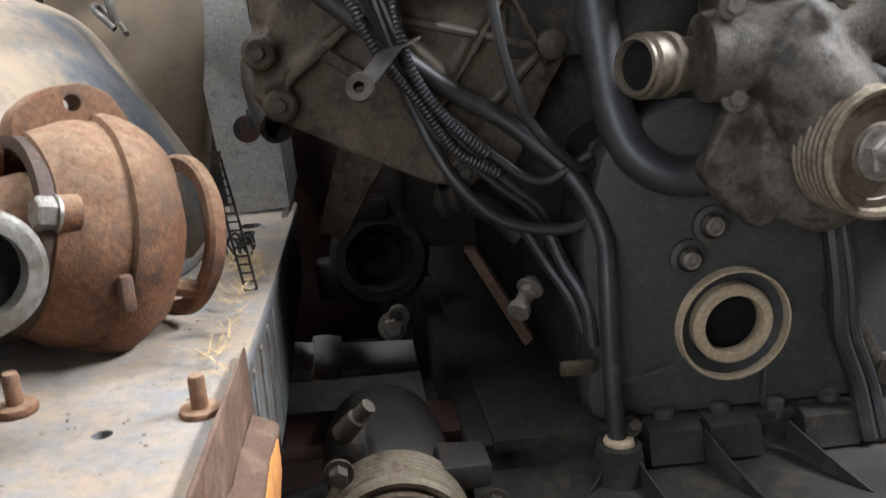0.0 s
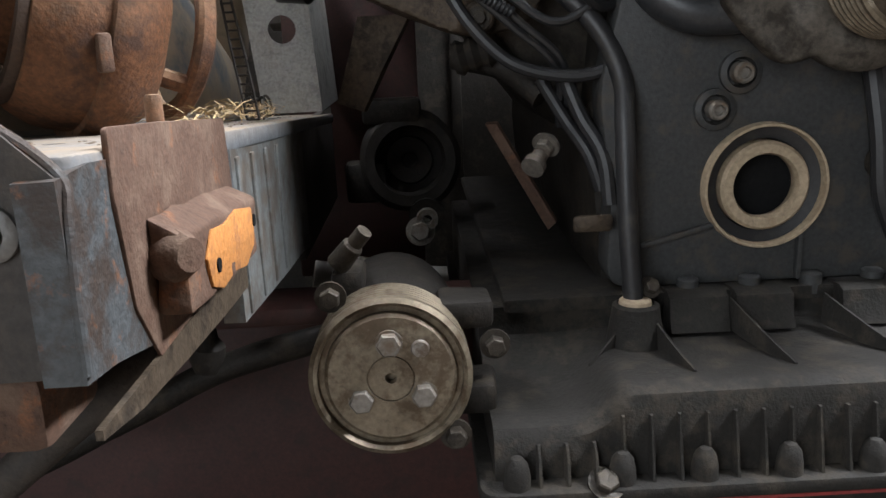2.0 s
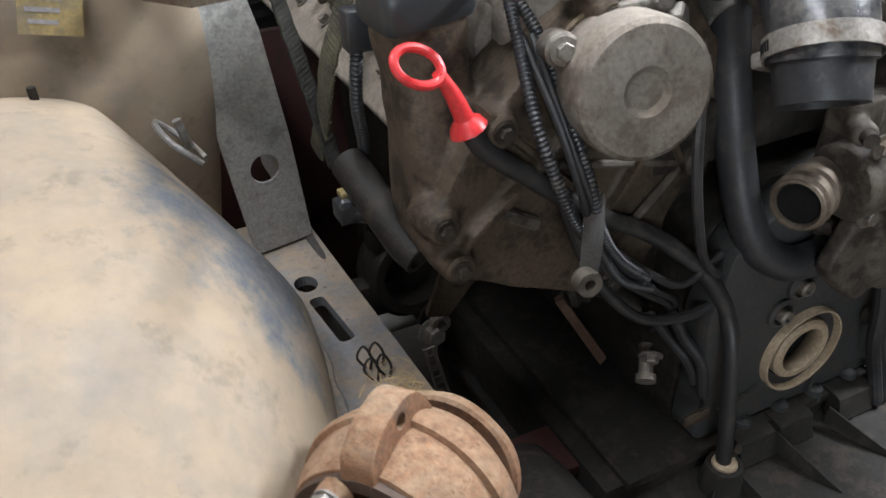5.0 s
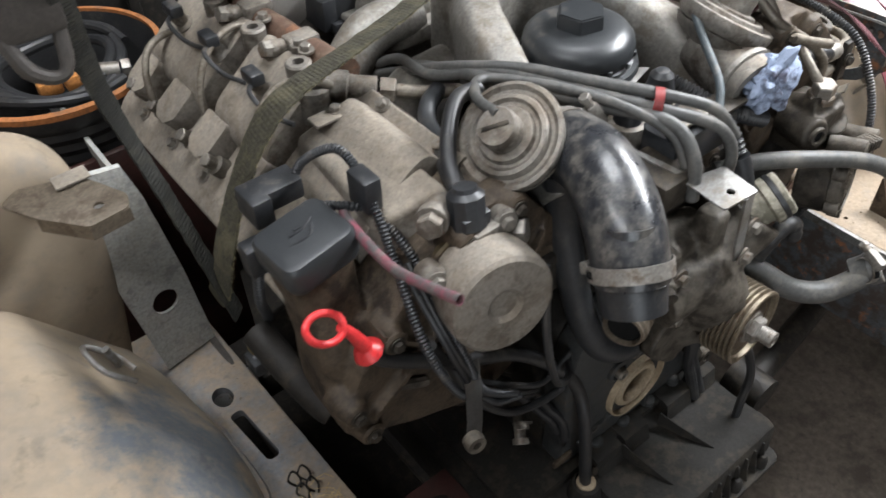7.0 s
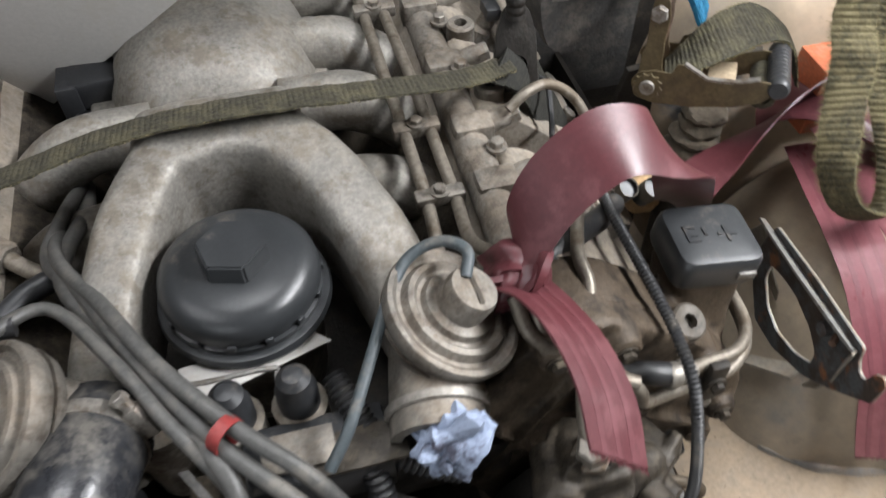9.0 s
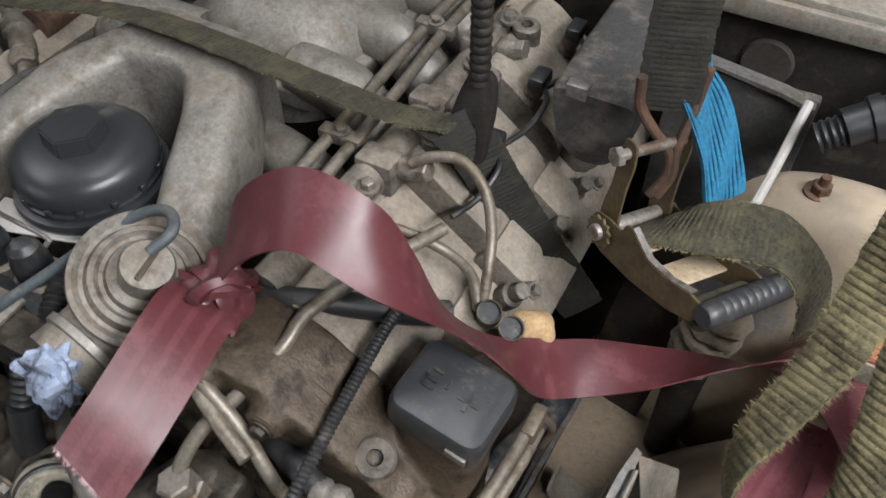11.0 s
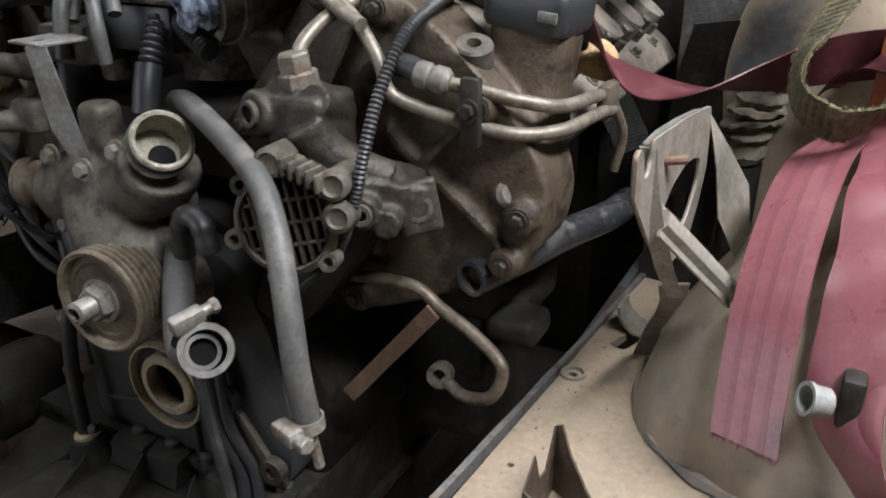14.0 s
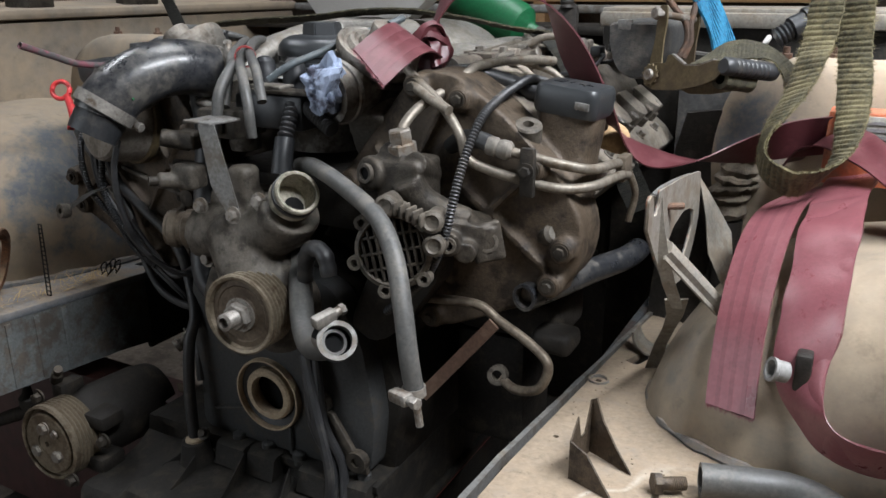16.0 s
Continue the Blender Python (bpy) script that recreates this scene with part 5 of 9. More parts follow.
sens = thing("sensor_plug", "dusty cast sender body on the front casting", "sensor", (-0.03, -0.075, 0.78), group="sensors on the front casting")
part("plug_body", rough_up(fuse(0.002, 1, block(0.034, 0.03, 0.03, 0.005, 2, at=(-0.066, -0.038, 0.797)), put(lathe([(0, -0.02), (0.010, -0.02), (0.010, 0.014), (0.006, 0.016), (0, 0.016)], 16), (-0.08, -0.055, 0.793), (-0.5, -0.8, 0.1))), 0.0006, 40), M_ALU, sens)
part("plug_tip", put(lathe([(0, 0), (0.006, 0), (0.006, 0.012), (0, 0.012)], 14), (-0.087, -0.067, 0.794), (-0.5, -0.8, 0.1)), M_ALU_DARK, sens, "oily tip")

# thermostat housing, water pump and pulley
stat = thing("thermostat_housing", "dirty cast aluminium thermostat housing with two open pipe stubs", "thermostat housing", (0.04, -0.03, 0.68))
part("housing_body", rough_up(fuse(0.003, 3, tube([(-0.055, -0.033, 0.728), (-0.01, -0.036, 0.732), (0.04, -0.036, 0.740), (0.075, -0.038, 0.758), (0.09, -0.042, 0.775)], 0.034, 20, 6), tube([(0.0, -0.03, 0.74), (0.025, -0.045, 0.71), (0.045, -0.052, 0.67)], 0.042, 20, 5), block(0.085, 0.05, 0.085, 0.012, 3, at=(0.0, -0.012, 0.745)), block(0.03, 0.03, 0.055, 0.008, 3, at=(0.018, -0.035, 0.79)), put(lathe([(0.065, 0), (0.065, 0.018), (0.05, 0.028), (0, 0.028)], 32), (0.05, -0.026, 0.655), (0, -1, 0)), put(prism(round_outline([(-0.075, -0.03), (-0.02, -0.065), (0.05, -0.06), (0.08, 0.0), (0.03, 0.05), (-0.05, 0.03)], 0.012), 0.018, 0.004), (0.02, -0.03, 0.645), (0, -1, 0), 180)), 0.003, 28), M_ALU, stat, "stained grey casting")
TA = Vector((0.72, -0.36, 0.52)).normalized()
TC = Vector((0.112, -0.056, 0.801))
part("outlet", put(lathe([(k * r, h) for k in (0.82,) for r, h in ((0.024, -0.055), (0.026, -0.022), (0.0325, -0.02), (0.0325, -0.012), (0.029, -0.010), (0.029, -0.006), (0.031, -0.004), (0.031, 0.0), (0.029, 0.002), (0.0255, 0.001), (0.024, -0.032), (0.0, -0.034))], 40), TC, TA), M_THROAT, stat, "open outlet crusted with pale scale")
# flat black disc in place of the outlet's shaded depth
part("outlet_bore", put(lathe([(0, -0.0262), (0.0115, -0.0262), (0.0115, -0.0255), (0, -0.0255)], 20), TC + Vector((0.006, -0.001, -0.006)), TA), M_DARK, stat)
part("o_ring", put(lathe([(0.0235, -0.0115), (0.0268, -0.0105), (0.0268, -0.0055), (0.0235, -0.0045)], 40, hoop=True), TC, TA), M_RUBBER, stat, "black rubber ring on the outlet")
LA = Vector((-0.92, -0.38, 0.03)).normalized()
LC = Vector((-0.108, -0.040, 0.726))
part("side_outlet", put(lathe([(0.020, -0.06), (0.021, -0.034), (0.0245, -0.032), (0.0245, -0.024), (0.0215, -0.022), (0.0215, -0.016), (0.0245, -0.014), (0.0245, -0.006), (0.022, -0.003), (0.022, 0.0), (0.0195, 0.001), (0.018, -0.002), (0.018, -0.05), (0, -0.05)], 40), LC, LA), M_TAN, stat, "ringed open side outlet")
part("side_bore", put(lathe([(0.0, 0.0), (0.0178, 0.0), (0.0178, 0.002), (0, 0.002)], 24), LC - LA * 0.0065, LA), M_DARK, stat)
for p in ((-0.04, -0.05, 0.765), (0.035, -0.07, 0.70), (-0.035, -0.052, 0.70), (0.06, -0.06, 0.785)):
    part("bolt", bolt(p, (0, -1, 0.1), 0.007, 0.008), M_ZINC, stat)
blade = thing("support_bracket", "pale steel bracket with a flat top plate and long blade", "bracket", (0.03, -0.07, 0.77))
top = part("top_plate", rough_up(prism(round_outline([(-0.030, -0.020), (0.018, -0.032), (0.012, -0.076), (-0.034, -0.072)], 0.003), 0.0025, 0.0006), 0.0005, 40), M_GALV, blade)
top.data.transform(Matrix.Translation((0, 0, 0.869)))
cut(top, hole_round((-0.009, -0.060, 0.87), (0, 0, 1), 0.0042, 0.02))
part("tab", skin([[Vector(p) + Vector((0, 0, dz)) for p in ((-0.028, -0.022, 0.872), (-0.020, -0.025, 0.872), (-0.055, 0.03, 0.895), (-0.062, 0.03, 0.895))] for dz in (0, 0.002)]), M_GALV, blade)
part("blade", rough_up(skin([[Vector(p) + Vector(o) for p in ((-0.006, -0.076, 0.869), (0.014, -0.072, 0.869), (0.036, -0.068, 0.775), (0.034, -0.072, 0.762), (0.022, -0.070, 0.765), (0.004, -0.075, 0.80))] for o in ((0, 0, 0), (-0.0008, 0.0022, 0))]), 0.0004, 40), M_GALV, blade)
part("bolt", bolt((0.032, -0.073, 0.769), (0.1, -1, 0.1), 0.0065, 0.008), M_ZINC, blade)

pul = thing("idler_pulley", "worn steel grooved pulley with a hex nut and threaded stud", "pulley", (0.05, -0.06, 0.66))
PC = Vector((0.053, -0.094, 0.661))
groove = [(0.0, -0.030), (0.043, -0.030)]
for k in range(6):
    groove += [(0.0478, -0.0300 + 0.0058 * k), (0.0478, -0.0284 + 0.0058 * k), (0.0436, -0.0266 + 0.0058 * k), (0.0436, -0.0258 + 0.0058 * k)]
part("pulley_rim", put(lathe(groove + [(0.0478, 0.0050), (0.0478, 0.0078), (0.0455, 0.0088), (0.0420, 0.0078), (0.0405, 0.0030), (0.039, 0.001), (0, 0.001)], 72), PC, (0.06, -1, 0.03)), M_CLUTCH, pul, "grooved worn steel rim")
part("pulley_face", put(lathe([(0.0, 0.0012), (0.0400, 0.0012), (0.0400, 0.0026), (0.034, 0.0030), (0.0325, 0.0018), (0.022, 0.0018), (0.020, 0.0036), (0, 0.0036)], 56), PC, (0.06, -1, 0.03)), M_PULLEY, pul, "rust-stained dished pulley face")
part("nut", put(join(hexagon(0.0165, 0.013), lathe([(0, 0), (0.02, 0), (0.02, 0.003), (0, 0.003)], 24)), PC + Vector((0, -0.003, 0)), (0.06, -1, 0.03), 12), M_STEEL, pul, "large hex nut")
part("stud", put(lathe([(0.0095 + 0.0005 * (k % 2), 0.010 + 0.0012 * k) for k in range(20)] + [(0.0062, 0.034), (0.0058, 0.026), (0, 0.026)], 20), PC, (0.06, -1, 0.03)), M_STEEL, pul, "threaded stud with a bored end")

# air-conditioning compressor
ac = thing("compressor", "black air-conditioning compressor with a worn grooved steel pulley", "compressor", (-0.3, -0.05, 0.35))
AC = Vector((-0.305, -0.124, 0.403))
AN = Vector((0.02, -1, 0.06))
groove = [(0.0, -0.045), (0.053, -0.045)]
for k in range(6):
    groove += [(0.0565, -0.042 + 0.006 * k), (0.0565, -0.0405 + 0.006 * k), (0.0535, -0.0385 + 0.006 * k)]
part("pulley", put(lathe(groove + [(0.0565, -0.006), (0.0565, 0.0), (0.053, 0.0025), (0.0505, 0.0), (0.050, -0.004), (0.046, -0.004), (0.0455, 0.0), (0.043, 0.002), (0.040, 0.002), (0.018, 0.004), (0.0165, 0.004), (0.0165, 0.0015), (0.0155, 0.0015), (0.0155, 0.003), (0.004, 0.003), (0.0035, -0.004), (0.0, -0.004)], 72), AC, AN), M_CLUTCH, ac, "scratched brownish clutch pulley")
for a in (90, 215, 330):
    q = AC + Vector((0.0255 * math.cos(radians(a)), -0.002, 0.0255 * math.sin(radians(a))))
    part("bolt", put(join(hexagon(0.0085, 0.008), lathe([(0, 0), (0.0095, 0), (0.0095, 0.002), (0, 0.002)], 16)), q, AN, a), M_ZINC, ac, "hex bolt on the pulley")
part("rivet", put(lathe([(0.0, 0), (0.0065, 0), (0.0055, 0.003), (0, 0.003)], 16), AC + Vector((0.021, -0.003, 0.021)), AN), M_STEEL, ac)
part("compressor_body", rough_up(put(lathe([(0.05, -0.19), (0.055, -0.16), (0.055, -0.075), (0.048, -0.055), (0.04, -0.045)], 36), AC, AN), 0.002, 25), M_BLOCK, ac, "greasy black compressor body")
for sx, sz, x, y, z in ((0.024, 0.024, -0.335, -0.06, 0.455), (0.04, 0.022, -0.25, -0.07, 0.432), (0.04, 0.024, -0.25, -0.08, 0.37)):
    part("mount_ear", rough_up(block(sx, 0.04, sz, 0.005, at=(x, y, z)), 0.002, 25), M_BLOCK, ac)
for p in ((-0.262, -0.125, 0.358), (-0.23, -0.09, 0.41), (-0.345, -0.10, 0.455)):
    part("mount_bolt", bolt(p, (0, -1, 0), 0.0075, 0.010), M_ALU_DARK, ac)
part("valve_stub", put(lathe([(0.009, -0.01), (0.008, 0.01), (0.006, 0.012), (0.006, 0.025), (0, 0.025)], 14), (-0.335, -0.075, 0.478), (0.5, -0.2, 0.6)), M_ALU_DARK, ac, "small dark valve stub")

# round mount and bits deep beside the block
mnt = thing("engine_mount", "dark round engine mount deep beside the block", "engine mount", (-0.29, 0.35, 0.42))
part("mount_ring", rough_up(put(lathe([(0.062, -0.03), (0.062, 0.01), (0.055, 0.018), (0.043, 0.018), (0.040, 0.010), (0.040, -0.01), (0.030, -0.012), (0.028, -0.002), (0.010, -0.002), (0.008, -0.01), (0, -0.01)], 40), (-0.291, 0.345, 0.484), (0.05, -1, 0.1)), 0.003, 30), M_BLOCK, mnt)
for lug_ in (put(lathe([(0.022, -0.02), (0.022, 0.004), (0.01, 0.004), (0.01, -0.01), (0, -0.01)], 20), (-0.273, 0.322, 0.418), (0, -1, 0)), block(0.07, 0.03, 0.03, 0.006, at=(-0.31, 0.345, 0.545)), block(0.05, 0.03, 0.05, 0.006, at=(-0.345, 0.345, 0.46))):
    part("mount_lug", rough_up(lug_, 0.002, 30), M_BLOCK, mnt)
part("mount_nut", join(put(lathe([(0.013, 0), (0.013, 0.012), (0.006, 0.012), (0.006, 0)], 16, hoop=True), (-0.273, 0.31, 0.418), (0, -1, 0)), bolt((-0.282, 0.31, 0.402), (0, -1, 0.2), 0.012, 0.02)), M_ZINC, mnt, "pale eye and bolt")
solid("brace_bar", rough_up(skin([[Vector(p) + Vector(o) for p in ((-0.214, 0.136, 0.545), (-0.203, 0.136, 0.545), (-0.148, 0.124, 0.448), (-0.156, 0.124, 0.441))] for o in ((0, 0, 0), (0.002, 0.006, 0.002))]), 0.001, 40), M_RUSTPLATE, "thin rust-brown steel brace bar", "brace")
st = thing("sender_stud", "pale bolt in a dark bracket beside the block", "bolt", (-0.17, 0.04, 0.53))
part("stud_bolt", join(put(lathe([(0.007, -0.03), (0.007, 0.0), (0.010, 0.001), (0.010, 0.008), (0, 0.009)], 14), (-0.182, 0.022, 0.524), (-0.5, -0.7, -0.5)), bolt((-0.172, 0.03, 0.537), (-0.5, -0.7, -0.5), 0.008, 0.008)), M_ZINC, st)
solid("cross_shaft", join(tube([(-0.245, 0.09, 0.612), (-0.20, 0.08, 0.60), (-0.17, 0.06, 0.575)], 0.012, 12, 5), put(lathe([(0.012 + 0.004 * (k % 2), 0.006 * k) for k in range(7)], 14), (-0.245, 0.075, 0.608), (0.8, -0.1, 0.2))), M_BLOCK, "dark ringed linkage beside the block", "linkage")
solid("rust_shield", rough_up(skin([[Vector(p) + Vector(o) for p in ((-0.355, 0.15, 0.57), (-0.33, 0.14, 0.65), (-0.28, 0.12, 0.65), (-0.31, 0.14, 0.60), (-0.33, 0.15, 0.56))] for o in ((0, 0, 0), (0.003, 0.01, 0))]), 0.003, 30), M_BROWNCOVER, "rust-brown heat shield below the head", "heat shield")
shaft = thing("pale_shaft", "pale dusty shaft crossing low behind the engine mount", "shaft", (-0.27, 0.5, 0.28))
part("shaft_tube", rough_up(tube([(-0.44, 0.48, 0.305), (-0.36, 0.49, 0.29), (-0.25, 0.50, 0.28), (-0.10, 0.50, 0.268)], 0.021, 18, 6), 0.001, 20), M_WHITE, shaft)
part("shaft_collar", rough_up(put(lathe([(0, -0.02), (0.032, -0.02), (0.034, 0.0), (0.032, 0.02), (0, 0.02)], 24), (-0.375, 0.487, 0.292), (1, 0.1, -0.15)), 0.001, 30), M_WHITE, shaft)

# fuel pump on the other bank
fp = thing("fuel_pump", "dusty dark cast fuel pump with a round grille", "fuel pump", (0.25, -0.02, 0.74))
box_top = [(0.246, 0.006, 0.792), (0.297, 0.045, 0.777), (0.322, 0.004, 0.772), (0.276, -0.034, 0.786)]
shapes = [
    block(0.052, 0.055, 0.06, 0.006, 2, at=(0.224, -0.006, 0.812)),
    put(lathe([(0, -0.045), (0.019, -0.045), (0.019, 0.0), (0.016, 0.003), (0, 0.003)], 26), (0.191, -0.034, 0.826), (-0.25, -0.95, 0.1)),
    put(lathe([(0, -0.045), (0.016, -0.045), (0.016, 0.004), (0, 0.004)], 24), (0.212, -0.022, 0.844), (-0.1, -0.9, 0.4)),
    put(lathe([(0, -0.045), (0.013, -0.045), (0.013, 0.004), (0, 0.004)], 22), (0.242, -0.022, 0.838), (0.1, -0.9, 0.4)),
    skin([[Vector((x, y, z - h)) for x, y, z in box_top] for h in (0.034, 0)]),
    tube([(0.235, -0.03, 0.822), (0.244, -0.022, 0.803), (0.262, -0.012, 0.788), (0.29, 0.0, 0.775)], 0.017, 16, 6),
    put(lathe([(0, -0.04), (0.013, -0.04), (0.013, 0.004), (0, 0.004)], 20), (0.287, -0.036, 0.762), (0.35, -0.93, 0)),
    put(lathe([(0, -0.04), (0.011, -0.04), (0.011, 0.004), (0, 0.004)], 20), (0.302, -0.026, 0.752), (0.35, -0.93, 0)),
    put(block(0.034, 0.044, 0.012, 0.003, 2), (0.312, 0.005, 0.757), (0.55, -0.83, 0.1), 10),
    put(lathe([(0, -0.05), (0.044, -0.05), (0.044, -0.012), (0, -0.012)], 32), (0.240, -0.068, 0.757), (0.30, -0.94, 0.12)),
]
part("pump_casting", rough_up(fuse(0.0021, 1, *shapes), 0.0009, 34), M_ALU_DARK, fp, "dark dusty lobed casting")
for p, ax, r in (((0.191, -0.034, 0.826), (-0.25, -0.95, 0.1), 0.007), ((0.312, 0.005, 0.757), (0.55, -0.83, 0.1), 0.0075), ((0.287, -0.036, 0.762), (0.35, -0.93, 0), 0.005)):
    q = Vector(p) + Vector(ax).normalized() * 0.0062
    part("bore_ring", put(lathe([(r, -0.004), (r + 0.004, -0.004), (r + 0.0035, 0.001), (r, 0.001)], 22, hoop=True), q, ax), M_ALU, fp)
    # black disc for the shade down the hole
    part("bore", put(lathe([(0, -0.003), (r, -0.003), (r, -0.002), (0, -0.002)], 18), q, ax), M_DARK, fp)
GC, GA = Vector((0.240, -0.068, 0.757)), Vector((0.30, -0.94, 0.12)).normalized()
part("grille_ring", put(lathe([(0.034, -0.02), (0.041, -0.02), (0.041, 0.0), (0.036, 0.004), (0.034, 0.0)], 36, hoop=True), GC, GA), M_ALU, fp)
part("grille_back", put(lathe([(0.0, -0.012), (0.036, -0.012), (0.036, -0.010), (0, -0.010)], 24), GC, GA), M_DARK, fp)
for k in range(-4, 5):
    half = math.sqrt(max(0.034 ** 2 - (0.0075 * k) ** 2, 0.0001))
    part("grille_bar", put(block(0.003, 2 * half, 0.005, 0.0008, at=(0.0075 * k, 0, 0.0)), GC, GA, 12), M_ALU_DARK, fp)
for k in range(-1, 2):
    half = math.sqrt(0.034 ** 2 - (0.017 * k) ** 2)
    part("grille_bar", put(block(2 * half, 0.003, 0.004, 0.0008, at=(0, 0.017 * k, 0.0005)), GC, GA, 12), M_ALU_DARK, fp)
for a in range(0, 360, 60):
    part("grille_ear", put(lathe([(0.008, -0.012), (0.008, 0.003), (0.004, 0.003), (0.004, -0.004), (0, -0.004)], 14), GC + turned(GA).to_3x3() @ Vector((0.043 * math.cos(radians(a + 20)), 0.043 * math.sin(radians(a + 20)), 0)), GA), M_ALU, fp)
for k, (x, y, z) in enumerate(((0.235, -0.072, 0.805), (0.283, -0.062, 0.792), (0.285, -0.062, 0.768))):
    part("screw_post", put(lathe([(0.0115, -0.035), (0.0115, 0.004), (0.008, 0.006), (0.006, 0.004), (0, 0.003)], 18), (x, y, z), GA), M_ALU, fp)
for k in range(5):
    part("fin", rough_up(block(0.004, 0.02, 0.014, 0.002, at=(0.246 + 0.0075 * k, -0.066, 0.803 - 0.002 * k)), 0.0005, 30), M_ALU, fp)
part("hex_fitting", join(put(hexagon(0.0155, 0.02), (0.222, -0.012, 0.838), (-0.1, -0.1, 1)), put(hexagon(0.013, 0.016), (0.220, -0.014, 0.856), (-0.1, -0.1, 1), 20), put(lathe([(0.016, -0.02), (0.014, 0.0)], 20), (0.222, -0.012, 0.838))), M_ZINC, fp, "large dusty hex union")
part("lower_plate", rough_up(front_prism(round_outline([(0.13, 0.62), (0.18, 0.61), (0.225, 0.66), (0.265, 0.72), (0.24, 0.78), (0.18, 0.74)], 0.02), 0.0, 0.03, 0.004), 0.003, 45), M_BLOCK, fp, "dark timing case behind the pump")

solid("standoff_post", rough_up(put(lathe([(0.016, -0.04), (0.0155, 0.002), (0.0135, 0.004), (0.006, 0.004), (0.0055, -0.004), (0, -0.004)], 24), (0.331, 0.063, 0.871), (0.2, -0.35, 0.9)), 0.0004, 40), M_ALU, "pale round threaded post on the cover", "post")
sender = thing("pressure_sender", "dirty brass sender screwed into the head", "sensor", (0.34, 0.07, 0.75))
part("sender_body", join(put(hexagon(0.012, 0.014), (0.352, 0.060, 0.752), (0.75, -0.5, 0.45)), put(lathe([(0.009, -0.03), (0.009, 0.012), (0.012, 0.013), (0.012, 0.026), (0.008, 0.03), (0, 0.03)], 18), (0.350, 0.062, 0.750), (0.75, -0.5, 0.45))), M_ALU, sender)
part("sender_neck", put(lathe([(0.012, -0.045), (0.012, -0.01), (0.009, 0.0)], 18), (0.350, 0.062, 0.750), (0.75, -0.5, 0.45)), M_ORANGE, sender, "rust-orange neck")
mr = thing("engine_mount", "dark brown cast engine mount bracket on the other side", "engine mount", (0.3, 0.15, 0.58))
part("mount_arm", rough_up(join(block(0.14, 0.10, 0.05, 0.012, 3, at=(0.285, 0.17, 0.62)), block(0.05, 0.05, 0.025, 0.008, 3, at=(0.355, 0.11, 0.612))), 0.003, 25), M_BLOCK, mr)
part("mount_foot", rough_up(block(0.10, 0.10, 0.16, 0.01, 2, at=(0.25, 0.2, 0.50)), 0.003, 25), M_BLOCK, mr)
solid("steel_lever", rough_up(skin([[Vector((0.221, 0.02, 0.543)).lerp(Vector((0.314, 0.02, 0.656)), t) + Vector(o) for o in ((-0.0058, 0, 0.0048), (0.0058, 0, -0.0048), (0.0058, 0.006, -0.0048), (-0.0058, 0.006, 0.0048))] for t in (0, 0.2, 0.4, 0.6, 0.8, 1.0)]), 0.001, 40), M_RUSTPLATE, "rusty brown steel bar below the pump", "lever")

# ---- hoses, pipes and wiring ----
def hose(name, label, category, pts, r, mat, **kw):
    return solid(name, tube(pts, r, **kw), mat, label, category)


dip = thing("dipstick_tube", "black dipstick tube curving down into the oil pan", "dipstick tube", (-0.113, -0.035, 0.41))
part("tube", tube([(-0.112, -0.035, 0.395), (-0.118, -0.030, 0.483), (-0.119, -0.020, 0.554), (-0.118, -0.005, 0.590), (-0.134, 0.008, 0.629), (-0.162, 0.025, 0.660), (-0.196, 0.035, 0.687), (-0.232, 0.038, 0.708), (-0.268, 0.036, 0.735), (-0.31, 0.036, 0.77), (-0.345, 0.038, 0.80), (-0.358, 0.040, 0.818)], 0.0080, 14, 6), M_RUBBER, dip)
part("collar", put(lathe([(0.0125, -0.003), (0.0135, 0.0), (0.0125, 0.004), (0.010, 0.006)], 24), (-0.1125, -0.035, 0.415)), M_SEAL, dip, "tan sealing collar")
part("clip", block(0.032, 0.006, 0.014, 0.003, at=(-0.142, -0.014, 0.478)), M_BROWNCOVER, dip, "brown holding clip")
part("clip_bolt", bolt((-0.10, -0.03, 0.427), (0.2, -0.8, 0.5), 0.006, 0.008), M_ALU_DARK, dip)
red = thing("dipstick", "bright red plastic dipstick ring handle", "dipstick", (-0.36, 0.035, 0.80))
part("handle_ring", tube([(-0.393 + 0.0165 * math.cos(a), 0.046 + 0.0080 * math.sin(a), 0.872 - 0.004 * math.cos(a) + 0.0105 * math.sin(a)) for a in [2 * math.pi * k / 14 for k in range(15)]], 0.0034, 10, 3), M_RED, red)
part("handle_stem", tube([(-0.380, 0.044, 0.866), (-0.370, 0.042, 0.848), (-0.362, 0.040, 0.828)], 0.006, 12, 4, ends=(0.0045, 0.0075)), M_RED, red)
part("handle_flange", put(lathe([(0.004, -0.01), (0.0125, -0.002), (0.0145, 0.003), (0.0115, 0.004), (0.010, -0.003), (0, -0.003)], 22), (-0.361, 0.040, 0.824), (0.35, -0.15, -0.9)), M_RED, red)

hose("brown_hose", "thin brownish rubber hose looping across the front", "hose", [(-0.30, 0.03, 0.79), (-0.283, 0.033, 0.747), (-0.266, 0.035, 0.701), (-0.250, 0.03, 0.664), (-0.230, 0.022, 0.632), (-0.201, 0.016, 0.605), (-0.163, 0.012, 0.594), (-0.129, 0.010, 0.597), (-0.092, 0.008, 0.621)], 0.0052, M_RUBBER, seg=10)
cool = thing("coolant_hose", "thick dusty black coolant hose bending to the thermostat housing", "hose", (-0.1, 0.02, 0.62))
